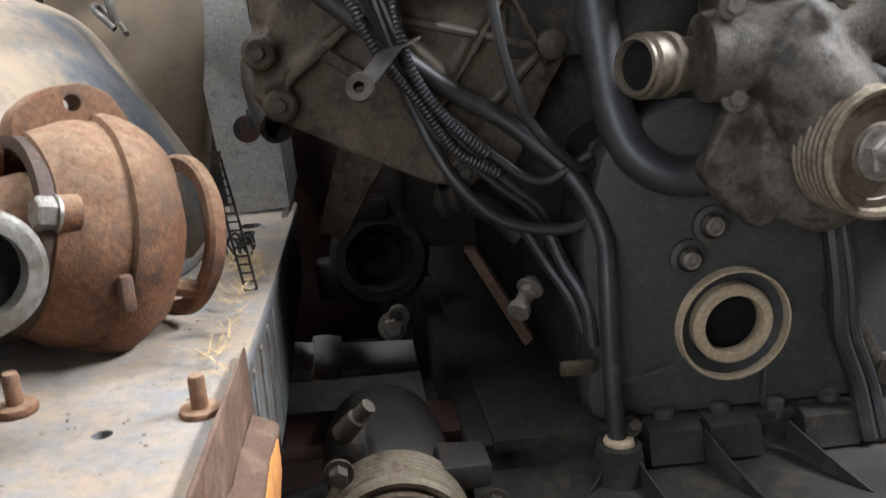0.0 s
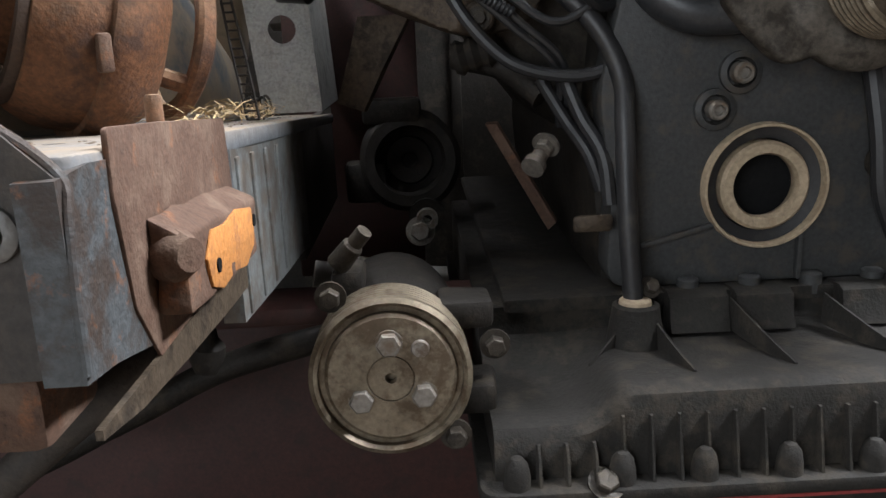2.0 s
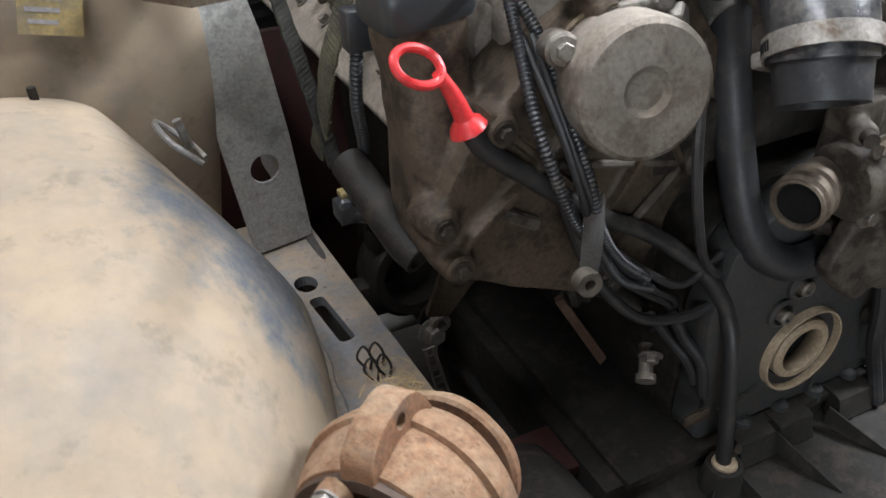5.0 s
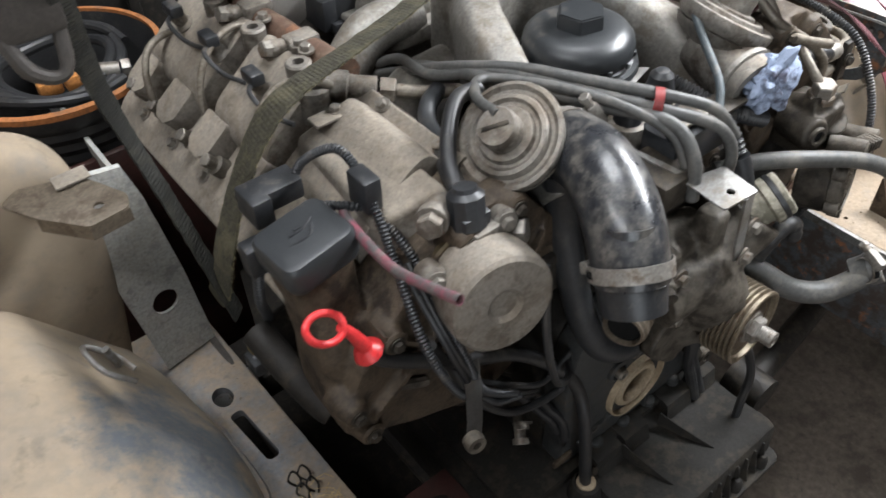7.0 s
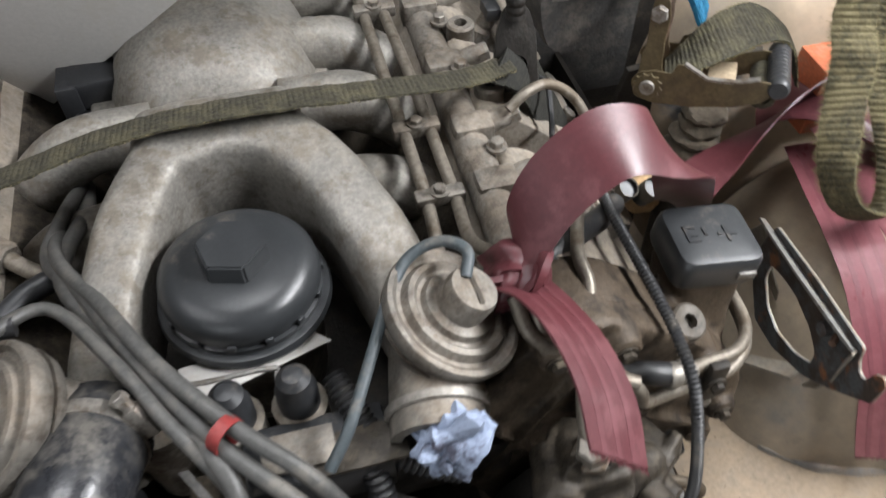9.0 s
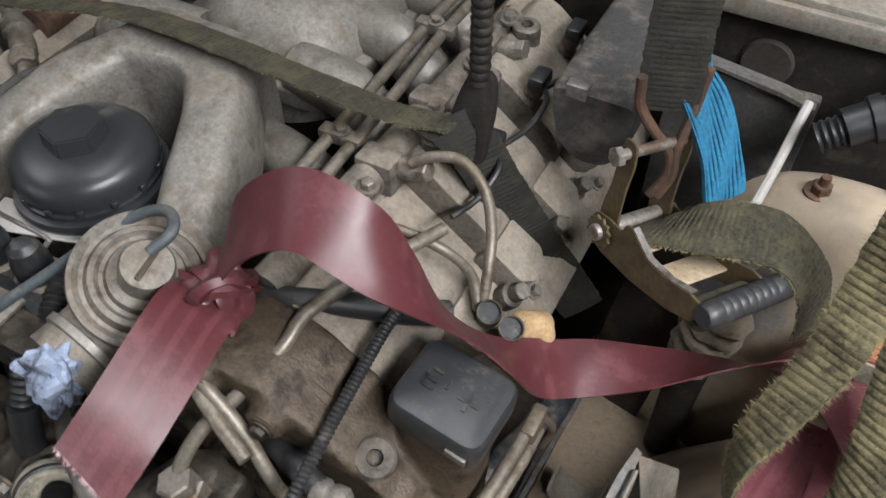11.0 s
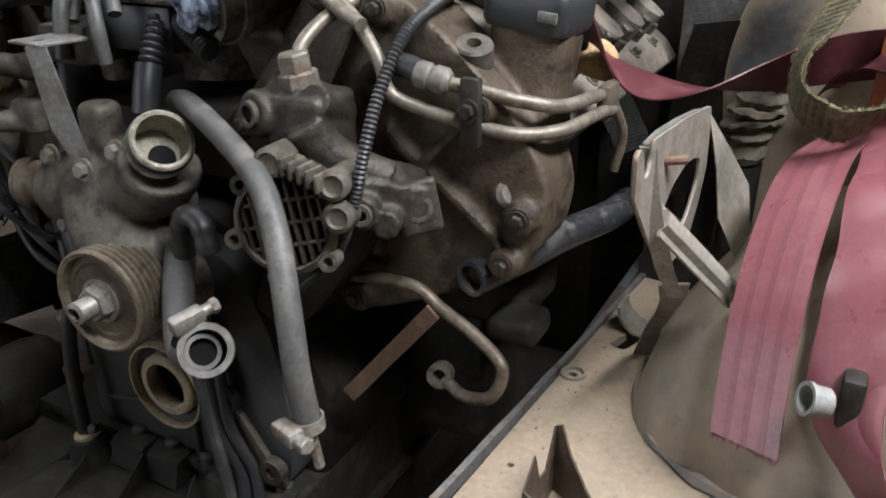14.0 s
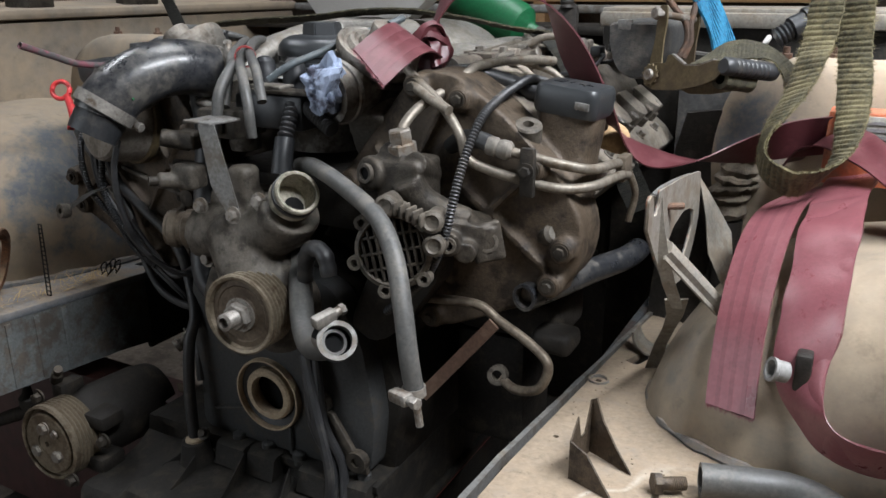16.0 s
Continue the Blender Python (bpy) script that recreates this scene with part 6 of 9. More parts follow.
part("hose_body", tube([(-0.125, 0.055, 0.89), (-0.117, 0.05, 0.83), (-0.113, 0.035, 0.766), (-0.110, 0.026, 0.731), (-0.106, 0.012, 0.691), (-0.094, -0.002, 0.657), (-0.070, -0.012, 0.639), (-0.041, -0.016, 0.636), (-0.012, -0.018, 0.640)], 0.0165, 18, 6), M_HOSE, cool)
clamp((-0.018, -0.018, 0.639), (1, 0, 0.1), 0.0172, cool, 60, 0.010)
part("hose_stub", put(lathe([(0.014, 0), (0.0155, 0.006), (0.014, 0.01), (0.0155, 0.016), (0.014, 0.03)], 20), (-0.012, -0.018, 0.640), (1, -0.05, 0.15)), M_ALU, cool)

LOOM = [
    [(-0.339, 0.187, 0.890), (-0.321, 0.186, 0.920), (-0.298, 0.160, 0.940), (-0.296, 0.126, 0.930), (-0.299, 0.104, 0.910), (-0.309, 0.060, 0.868), (-0.318, 0.022, 0.830), (-0.312, 0.002, 0.790), (-0.292, -0.004, 0.742), (-0.262, 0.004, 0.705), (-0.236, 0.008, 0.666), (-0.20, 0.01, 0.643)],
    [(-0.295, 0.101, 0.895), (-0.287, 0.070, 0.868), (-0.288, 0.030, 0.828), (-0.278, 0.006, 0.775), (-0.268, 0.000, 0.730), (-0.242, 0.005, 0.690), (-0.21, 0.006, 0.66)],
]
for line in LOOM:
    hose("wiring_loom", "black corrugated wiring loom on the front of the head", "wiring", line, 0.0042, M_PLASTIC, seg=10, pitch=0.0036, amp=0.0006)
for k in range(2):
    o = 0.006 * k
    hose("wire", "thin black wire of the front loom", "wiring", [(-0.302 + o, 0.07 - o, 0.87), (-0.300 + o, 0.018, 0.82 - o), (-0.285 + o, 0.002, 0.76), (-0.255 + 1.5 * o, 0.012, 0.685 + o), (-0.205 + o, 0.014, 0.637 + 0.6 * o), (-0.165 + o, 0.022, 0.60 + 0.5 * o), (-0.158 + o, 0.05, 0.55)], 0.0032, M_RUBBER, seg=8)
lower = thing("wire_bundle", "tangle of dark cables hanging below the head", "wiring", (-0.22, 0.0, 0.62))
for k, (a, b, c, d) in enumerate((((-0.25, 0.02, 0.70), (-0.20, 0.015, 0.655), (-0.165, 0.01, 0.635), (-0.125, 0.01, 0.655)), ((-0.16, 0.03, 0.60), (-0.145, 0.02, 0.56), (-0.13, 0.005, 0.53), (-0.125, 0.0, 0.49)), ((-0.175, 0.04, 0.59), (-0.155, 0.03, 0.555), (-0.14, 0.015, 0.53), (-0.13, 0.01, 0.50)))):
    part("cable", tube([a, b, c, d], (0.0038, 0.0062, 0.0055)[k], 10, 6), M_RUBBER, lower)
hose("pink_hose", "faded pink and grey fuel hose lying over the pump", "hose", [(-0.318, 0.125, 0.902), (-0.325, 0.10, 0.905), (-0.332, 0.038, 0.912), (-0.333, 0.0, 0.925), (-0.330, -0.05, 0.943)], 0.0046, M_PINK, seg=12, bore=0.008)
conn = thing("loom_connector", "black plastic connectors beside the filler cap", "connector", (-0.35, 0.19, 0.86))
part("connector_body", rough_up(join(block(0.05, 0.03, 0.022, 0.003, at=(-0.352, 0.190, 0.902)), block(0.02, 0.036, 0.03, 0.003, at=(-0.372, 0.187, 0.898))), 0.0004, 30), M_PLASTIC, conn)
part("connector_body", rough_up(block(0.018, 0.03, 0.035, 0.003, at=(-0.298, 0.118, 0.92)), 0.0004, 30), M_PLASTIC, conn)
part("connector_body", rough_up(block(0.022, 0.02, 0.034, 0.003, at=(-0.392, 0.165, 0.862)), 0.0004, 30), M_PLASTIC, conn)
part("lead", tube([(-0.395, 0.160, 0.85), (-0.396, 0.172, 0.80), (-0.386, 0.195, 0.755), (-0.380, 0.212, 0.725)], 0.005, 10, 6, pitch=0.0045, amp=0.0008), M_PLASTIC, conn)
part("lead", tube([(-0.33, 0.14, 0.905), (-0.318, 0.125, 0.908), (-0.305, 0.115, 0.905)], 0.004, 8, 5, pitch=0.004, amp=0.0007), M_PLASTIC, conn)
plug = thing("cable_plug", "black plug with a yellow clip near the rail", "connector", (-0.405, 0.205, 0.67))
part("plug_body", rough_up(join(block(0.024, 0.026, 0.020, 0.003, at=(-0.404, 0.205, 0.680)), put(lathe([(0.012, -0.02), (0.012, 0.014), (0.007, 0.02)], 18), (-0.392, 0.20, 0.678), (0.8, -0.4, -0.1))), 0.0005, 30), M_PLASTIC, plug)
part("yellow_clip", block(0.012, 0.014, 0.006, 0.001, at=(-0.403, 0.213, 0.693)), M_TAG, plug, "yellow clip")
hose("side_pipe", "dark metal vent pipe beside the head", "pipe", [(-0.40, 0.20, 0.73), (-0.395, 0.155, 0.715), (-0.385, 0.115, 0.69), (-0.378, 0.098, 0.682)], 0.017, M_BLOCK, seg=16, bore=0.03)

VAC = [
    ([(-0.14, 0.38, 0.84), (-0.133, 0.299, 0.900), (-0.142, 0.222, 0.920), (-0.111, 0.165, 0.938), (-0.073, 0.093, 0.938), (-0.031, 0.029, 0.930), (0.010, -0.015, 0.915), (0.028, -0.030, 0.885), (0.03, -0.03, 0.85)], 0.0068),
    ([(-0.14, 0.38, 0.84), (-0.124, 0.294, 0.890), (-0.128, 0.195, 0.930), (-0.099, 0.129, 0.933), (-0.062, 0.065, 0.928), (-0.027, 0.008, 0.922), (-0.022, -0.022, 0.895), (-0.022, -0.03, 0.85)], 0.0075),
    ([(-0.178, 0.082, 0.962), (-0.170, 0.120, 0.958), (-0.132, 0.152, 0.945), (-0.090, 0.100, 0.944), (-0.055, 0.042, 0.935), (-0.028, 0.004, 0.912), (-0.02, -0.015, 0.88)], 0.0055),
    ([(-0.14, 0.38, 0.84), (-0.140, 0.300, 0.885), (-0.132, 0.212, 0.930), (-0.095, 0.145, 0.945), (-0.060, 0.085, 0.945), (-0.018, 0.032, 0.938), (0.022, -0.005, 0.922), (0.042, -0.022, 0.89)], 0.0065),
]
for line, r in VAC:
    hose("vacuum_hose", "dusty grey-black rubber vacuum hose over the engine top", "hose", line, r * 0.9, M_GREYHOSE, seg=12)
tagged(bpy.data.objects["vacuum_hose"], group="vacuum hoses")
solid("red_tie", put(lathe([(0.0112, -0.0045), (0.0128, -0.0045), (0.0128, 0.0045), (0.0112, 0.0045)], 24, hoop=True), (-0.023, 0.029, 0.934), (0.66, -0.75, -0.05)), M_REDTIE, "red band round the vacuum hoses", "cable tie")
hose("valve_hose", "shiny black hose from the valve down to a plug", "hose", [(-0.150, 0.140, 0.948), (-0.178, 0.137, 0.950), (-0.205, 0.116, 0.940), (-0.223, 0.095, 0.925), (-0.236, 0.068, 0.915), (-0.237, 0.056, 0.908)], 0.0078, M_RUBBER, seg=14)
hose("blue_hose", "dusty blue-grey vacuum hose from the valve", "hose", [(0.150, 0.080, 0.972), (0.156, 0.098, 0.978), (0.140, 0.113, 0.975), (0.116, 0.110, 0.966), (0.096, 0.085, 0.956), (0.076, 0.052, 0.942), (0.054, 0.016, 0.928), (0.036, -0.002, 0.912)], 0.0043, material("blue_grey_hose", (0.052, 0.064, 0.070), 0.5, 0, None, 0, 0.35, bump=0.08), seg=12)
ch = thing("coolant_hose", "grey coolant hose hanging to a clamp by the pump", "hose", (0.3, -0.14, 0.64))
part("hose_body", tube([(0.07, 0.005, 0.815), (0.108, -0.020, 0.822), (0.165, -0.050, 0.815), (0.232, -0.085, 0.797), (0.268, -0.112, 0.770), (0.289, -0.132, 0.728), (0.301, -0.143, 0.685), (0.307, -0.144, 0.652)], 0.0095, 16, 8), M_GREYHOSE, ch)
clamp((0.307, -0.144, 0.650), (0.1, 0, -1), 0.0102, ch, 200, 0.009)
part("drain_tip", tube([(0.307, -0.144, 0.652), (0.309, -0.142, 0.63), (0.311, -0.141, 0.612)], 0.004, 10, 4), M_STEEL, ch)
wp = thing("water_pipe", "grey water hose elbow ending in an open flange with a clamp", "hose", (0.2, -0.14, 0.68))
part("hose_body", tube([(0.060, 0.004, 0.724), (0.085, -0.025, 0.706), (0.112, -0.062, 0.683), (0.138, -0.092, 0.660), (0.165, -0.116, 0.655), (0.193, -0.132, 0.665), (0.217, -0.144, 0.681)], 0.0135, 18, 7, bore=0.03), M_GREYHOSE, wp)
part("end_flange", put(lathe([(0.0140, -0.030), (0.0175, -0.028), (0.0185, -0.012), (0.0200, -0.010), (0.0200, -0.001), (0.0192, 0.0), (0.0150, 0.0), (0.0143, -0.004), (0.0140, -0.02)], 36, hoop=True), (0.221, -0.145, 0.684), (0.55, -0.62, 0.55)), M_GREYHOSE, wp, "grey end of the elbow")
part("end_ring", put(lathe([(0.0148, 0.0), (0.0200, 0.0), (0.0198, 0.0018), (0.0150, 0.0018)], 36, hoop=True), (0.221, -0.145, 0.684), (0.55, -0.62, 0.55)), M_GALV, wp, "pale metal end ring")
part("end_bore", put(lathe([(0, -0.014), (0.0145, -0.014), (0.0145, -0.012), (0, -0.012)], 24), (0.221, -0.145, 0.684), (0.55, -0.62, 0.55)), M_DARK, wp)
clamp((0.205, -0.140, 0.684), (0.9, -0.3, -0.1), 0.0145, wp, 100, 0.009)
part("bent_branch", tube([(0.112, -0.052, 0.700), (0.120, -0.058, 0.728), (0.134, -0.062, 0.742), (0.150, -0.064, 0.736), (0.157, -0.066, 0.712)], 0.0095, 14, 6, pitch=0.014, amp=0.0005), M_RUBBER, wp, "black branch hose")
fpipe = thing("fuel_pipe", "pair of dusty plated steel pipes held by a clamp block", "pipe", (0.34, 0.04, 0.80))
part("pipe", tube([(0.182, 0.07, 0.952), (0.192, 0.045, 0.930), (0.246, 0.030, 0.891), (0.272, 0.020, 0.863), (0.280, 0.021, 0.840), (0.305, 0.028, 0.828), (0.345, 0.036, 0.818), (0.378, 0.044, 0.813), (0.404, 0.070, 0.813), (0.412, 0.130, 0.812), (0.412, 0.170, 0.806)], 0.0054, 14, 6), M_PIPE, fpipe)
part("pipe", tube([(0.320, 0.032, 0.850), (0.342, 0.038, 0.845), (0.376, 0.046, 0.838), (0.400, 0.074, 0.830), (0.406, 0.130, 0.825), (0.406, 0.17, 0.82)], 0.0054, 14, 6), M_PIPE, fpipe)
part("rubber_joint", tube([(0.245, 0.05, 0.845), (0.265, 0.042, 0.857), (0.290, 0.034, 0.858), (0.306, 0.031, 0.854)], 0.0095, 14, 6), M_RUBBER, fpipe, "black rubber joint")
part("crimp", put(lathe([(0.0095, -0.014), (0.0105, -0.012), (0.0105, -0.004), (0.0085, -0.002), (0.0105, 0.002), (0.0105, 0.010), (0.007, 0.014)], 18), (0.313, 0.0315, 0.852), (0.95, 0.1, -0.2)), M_ZINC, fpipe, "crimped ferrule")
part("clamp_block", rough_up(join(block(0.016, 0.008, 0.052, 0.002, at=(0.346, 0.028, 0.83)), bolt((0.346, 0.023, 0.832), (0, -1, 0), 0.006, 0.006)), 0.0003, 40), M_BLOCK, fpipe, "dark bolted clamp block")
part("pipe_end", join(block(0.012, 0.03, 0.03, 0.003, at=(0.409, 0.165, 0.815)), tube([(0.41, 0.18, 0.81), (0.418, 0.19, 0.78), (0.412, 0.19, 0.745)], 0.0042, 10, 5)), M_TAN, fpipe)
hose("corrugated_hose", "black corrugated conduit running down past the fuel pump", "hose", [(0.302, 0.185, 0.905), (0.298, 0.145, 0.912), (0.300, 0.098, 0.908), (0.303, 0.045, 0.900), (0.303, 0.004, 0.885), (0.300, -0.026, 0.850), (0.297, -0.045, 0.810), (0.290, -0.050, 0.775), (0.262, -0.042, 0.722), (0.205, -0.03, 0.668)], 0.0044, M_RUBBER, seg=12, pitch=0.0036, amp=0.0007)
hose("banjo_pipe", "dusty metal pipe into the hex union", "pipe", [(0.295, 0.23, 0.925), (0.276, 0.180, 0.930), (0.250, 0.115, 0.928), (0.248, 0.085, 0.922), (0.236, 0.052, 0.905), (0.222, 0.020, 0.890), (0.217, -0.002, 0.875), (0.219, -0.012, 0.862)], 0.0055, M_PIPE, seg=12)
hose("rubber_line", "black rubber line along the cam cover", "hose", [(0.205, 0.115, 0.915), (0.235, 0.125, 0.918), (0.265, 0.145, 0.908), (0.295, 0.165, 0.895), (0.32, 0.19, 0.88)], 0.010, M_RUBBER, seg=14)
hose("injector_pipe", "bent steel injector pipe over the cam cover", "pipe", [(0.245, 0.268, 0.94), (0.262, 0.274, 0.950), (0.285, 0.280, 0.950), (0.308, 0.274, 0.935), (0.322, 0.260, 0.910), (0.332, 0.235, 0.885), (0.336, 0.217, 0.862)], 0.0048, M_PIPE, seg=12)
hose("injector_pipe", "thin steel injector pipe beside the cover", "pipe", [(0.235, 0.20, 0.925), (0.259, 0.213, 0.924), (0.298, 0.221, 0.912), (0.321, 0.228, 0.885), (0.334, 0.216, 0.862)], 0.0044, M_PIPE, seg=12)
hose("injector_pipe", "bent steel injector pipe over the cam cover", "pipe", [(-0.225, 0.272, 0.915), (-0.249, 0.275, 0.932), (-0.284, 0.289, 0.932), (-0.318, 0.286, 0.902), (-0.330, 0.290, 0.862), (-0.33, 0.29, 0.83)], 0.0048, M_PIPE, seg=12)
hose("injector_pipe", "bent steel injector pipe at the rear of the head", "pipe", [(-0.24, 0.53, 0.88), (-0.282, 0.545, 0.888), (-0.325, 0.525, 0.890), (-0.345, 0.505, 0.865), (-0.345, 0.50, 0.82)], 0.0044, M_PIPE, seg=12)
hose("injector_pipe", "bent steel injector pipe at the rear of the head", "pipe", [(-0.20, 0.44, 0.90), (-0.25, 0.44, 0.925), (-0.29, 0.43, 0.915), (-0.315, 0.42, 0.88), (-0.32, 0.41, 0.83)], 0.0044, M_PIPE, seg=12)
un = thing("rail_union", "dusty pipe union on the inner edge of the cam cover", "pipe fitting", (-0.21, 0.27, 0.88))
part("union_body", join(put(lathe([(0.017, -0.03), (0.017, 0.0), (0.013, 0.002), (0.013, 0.03), (0.009, 0.032)], 20), (-0.214, 0.272, 0.912), (0.75, -0.6, -0.1)), put(lathe([(0.018, -0.03), (0.018, 0.008), (0.014, 0.012), (0, 0.012)], 22), (-0.245, 0.285, 0.912))), M_ALUTOP, un)
part("union_nut", put(hexagon(0.0135, 0.016), (-0.188, 0.25, 0.909), (0.75, -0.6, -0.1)), M_ALUTOP, un)
part("union_pipe", tube([(-0.185, 0.248, 0.909), (-0.155, 0.222, 0.905), (-0.12, 0.205, 0.90), (-0.09, 0.20, 0.88)], 0.007, 12, 5), M_PIPE, un)
hose("bank_hose", "dusty grey hose along the inside of the cam cover", "hose", [(-0.14, 0.215, 0.905), (-0.165, 0.20, 0.905), (-0.183, 0.178, 0.902), (-0.200, 0.135, 0.905), (-0.222, 0.095, 0.912), (-0.234, 0.066, 0.912)], 0.0095, M_HOSE, seg=14)
rails = thing("fuel_line", "pair of parallel steel fuel lines with clamp bridges", "pipe", (0.165, 0.25, 0.88))
part("line", tube([(0.155, 0.53, 0.93), (0.155, 0.450, 0.930), (0.155, 0.354, 0.925), (0.155, 0.251, 0.920), (0.155, 0.205, 0.915), (0.152, 0.160, 0.908), (0.15, 0.13, 0.88)], 0.0056, 12, 5), M_PIPE, rails)
part("line", tube([(0.175, 0.53, 0.93), (0.175, 0.446, 0.930), (0.178, 0.349, 0.925), (0.178, 0.246, 0.920), (0.179, 0.206, 0.916), (0.176, 0.150, 0.922), (0.186, 0.105, 0.950), (0.195, 0.068, 0.948), (0.200, 0.042, 0.918), (0.226, 0.027, 0.903), (0.262, 0.014, 0.890)], 0.0056, 12, 5), M_PIPE, rails)
for y, z in ((0.455, 0.932), (0.285, 0.923), (0.205, 0.918)):
    part("bridge", join(block(0.042, 0.014, 0.012, 0.002, at=(0.166, y, z)), bolt((0.166, y, z + 0.006), (0, 0, 1), 0.0055, 0.006)), M_ALUTOP, rails)
for s, y0 in ((1, 0.12), (-1, 0.285)):
    rail = thing("fuel_rail", "dusty cast fuel rail on the cam cover", "fuel rail", (s * 0.22, 0.3, 0.9), group="fuel rails")
    part("rail_body", rough_up(tube([(s * (0.205 + 0.01 * k / 4), lerp2(y0, 0.53, k / 4), 0.918 - 0.002 * k) for k in range(5)], 0.0165, 18, 5), 0.001, 30), M_ALUTOP if s > 0 else M_RUSTPLATE, rail, "thick round rail tube")
    for y in (0.20, 0.27, 0.36, 0.46):
        if y < y0:
            continue
        part("rail_block", rough_up(block(0.036, 0.026, 0.034, 0.004, at=(s * 0.213, y, 0.918)), 0.001, 30), M_ALUTOP, rail)
        union = part("rail_union", rough_up(put(lathe([(0, -0.01), (0.010, -0.01), (0.010, 0.010), (0.008, 0.014), (0, 0.014)], 16), (s * 0.236, y + 0.006, 0.924), (s, 0, 0.3)), 0.0003, 40), M_ALUTOP, rail)
        part("union_nut", put(hexagon(0.0095, 0.012), (s * 0.246, y + 0.006, 0.927), (s, 0, 0.3)), M_ZINC, union)
    for y in (0.315, 0.41, 0.50):
        post = part("rail_post", rough_up(put(lathe([(0.0, -0.03), (0.014, -0.03), (0.014, 0.010), (0.012, 0.012), (0.0065, 0.012), (0.006, 0.0), (0, 0)], 20), (s * 0.243, y, 0.922)), 0.0005, 30), M_ALUTOP, rail)
        part("post_bore", put(lathe([(0, 0.0005), (0.006, 0.0005), (0.006, 0.001), (0, 0.001)], 14), (s * 0.243, y, 0.922)), M_DARK, post)
    for y in (0.235, 0.33, 0.345, 0.42, 0.5):
        if y > y0:
            part("bolt", bolt((s * 0.224, y, 0.932), (0, 0, 1), 0.006, 0.008), M_ZINC, rail)
    for y in (0.34, 0.44, 0.53):
        inj = thing("injector", "dusty injector body with a black plug on the cam cover", "injector", (s * 0.275, y, 0.85), group="injectors in the cam covers")
        part("injector_body", rough_up(put(lathe([(0, -0.04), (0.012, -0.04), (0.012, 0.0), (0.009, 0.004), (0.009, 0.018), (0, 0.018)], 18), (s * 0.275, y, 0.900), (s * 0.5, 0, 0.86)), 0.0004, 40), M_ALUTOP, inj)
        part("injector_plug", rough_up(block(0.016, 0.026, 0.014, 0.003, at=(s * 0.284, y, 0.922)), 0.0004, 40), M_PLASTIC, inj, "black plug")
        part("leak_pipe", tube([(s * 0.284, y, 0.915), (s * 0.30, y - 0.02, 0.918), (s * 0.296, y - 0.05, 0.906), (s * 0.286, y - 0.08, 0.905)], 0.0028, 8, 5), M_RUBBER, inj, "thin leak hose")
solid("tan_plug", rough_up(put(superdome((0, 0, 0), (0.022, 0.020, 0.026), 2.6, 24, 10), (0.372, 0.236, 0.826), (0.2, -0.3, 1)), 0.006, 45), M_TANLUMP, "crumpled tan paper lump beside the head", "paper")
for k in range(2):
    c2 = thing("open_connector", "grey plastic socket with exposed pins", "connector", (0.345 + 0.02 * k, 0.215 - 0.004 * k, 0.85), group="open plug sockets")
    part("socket", put(lathe([(0.0, 0.0), (0.009, 0.0), (0.009, 0.004), (0.0095, 0.004), (0.0095, -0.02), (0, -0.02)], 14), (0.345 + 0.022 * k, 0.213 - 0.006 * k, 0.868), (0.2, -0.4, 0.9)), M_PLASTIC, c2)
    part("pin_ring", put(lathe([(0.009, 0.004), (0.0102, 0.005), (0.0102, -0.01), (0.009, -0.01)], 14, hoop=True), (0.345 + 0.022 * k, 0.213 - 0.006 * k, 0.868), (0.2, -0.4, 0.9)), M_ALU, c2)
hose("lower_pipe", "black plastic pipe with a worn grey end below the head", "pipe", [(0.40, 0.30, 0.675), (0.395, 0.250, 0.676), (0.375, 0.180, 0.679), (0.362, 0.100, 0.686), (0.343, 0.034, 0.688)], 0.0155, M_BOOT, seg=18, bore=0.02)
hose("oil_feed_pipe", "thin dusty steel pipe hooked back under the head", "pipe", [(0.18, 0.03, 0.662), (0.205, 0.030, 0.665), (0.285, 0.030, 0.672), (0.317, 0.028, 0.658), (0.358, 0.020, 0.642), (0.383, 0.012, 0.625), (0.374, 0.010, 0.596), (0.345, 0.018, 0.583), (0.322, 0.026, 0.588)], 0.0056, M_TAN, seg=12)
solid("banjo_eye", put(lathe([(0.006, -0.006), (0.0115, -0.006), (0.0115, 0.006), (0.006, 0.006)], 20, hoop=True), (0.318, 0.026, 0.592), (0.2, -1, 0.3)), M_ALU, "steel banjo eye at the pipe end", "pipe fitting")
for k in range(1):
    hose("drop_cable", "thin black cable hanging at the front of the engine", "wiring", [(-0.20 + 0.02 * k, -0.01, 0.86), (-0.21 + 0.02 * k, -0.03, 0.78), (-0.19 + 0.025 * k, -0.03, 0.70), (-0.15 + 0.02 * k, -0.012, 0.655 - 0.01 * k), (-0.125 + 0.01 * k, 0.012, 0.645), (-0.09, 0.04, 0.66)], 0.0042, M_RUBBER, seg=8)
hose("drop_cable", "black cable hanging below the idler pulley", "wiring", [(0.10, -0.05, 0.60), (0.13, -0.07, 0.54), (0.153, -0.081, 0.469), (0.147, -0.085, 0.41), (0.141, -0.089, 0.36), (0.15, -0.09, 0.28)], 0.006, M_RUBBER, seg=8)
hose("seal_hose", "pair of dark hoses running down beside the crank seal", "hose", [(0.075, -0.01, 0.60), (0.082, -0.02, 0.54), (0.088, -0.022, 0.49), (0.11, -0.02, 0.44), (0.12, -0.03, 0.39)], 0.008, M_RUBBER, seg=10)
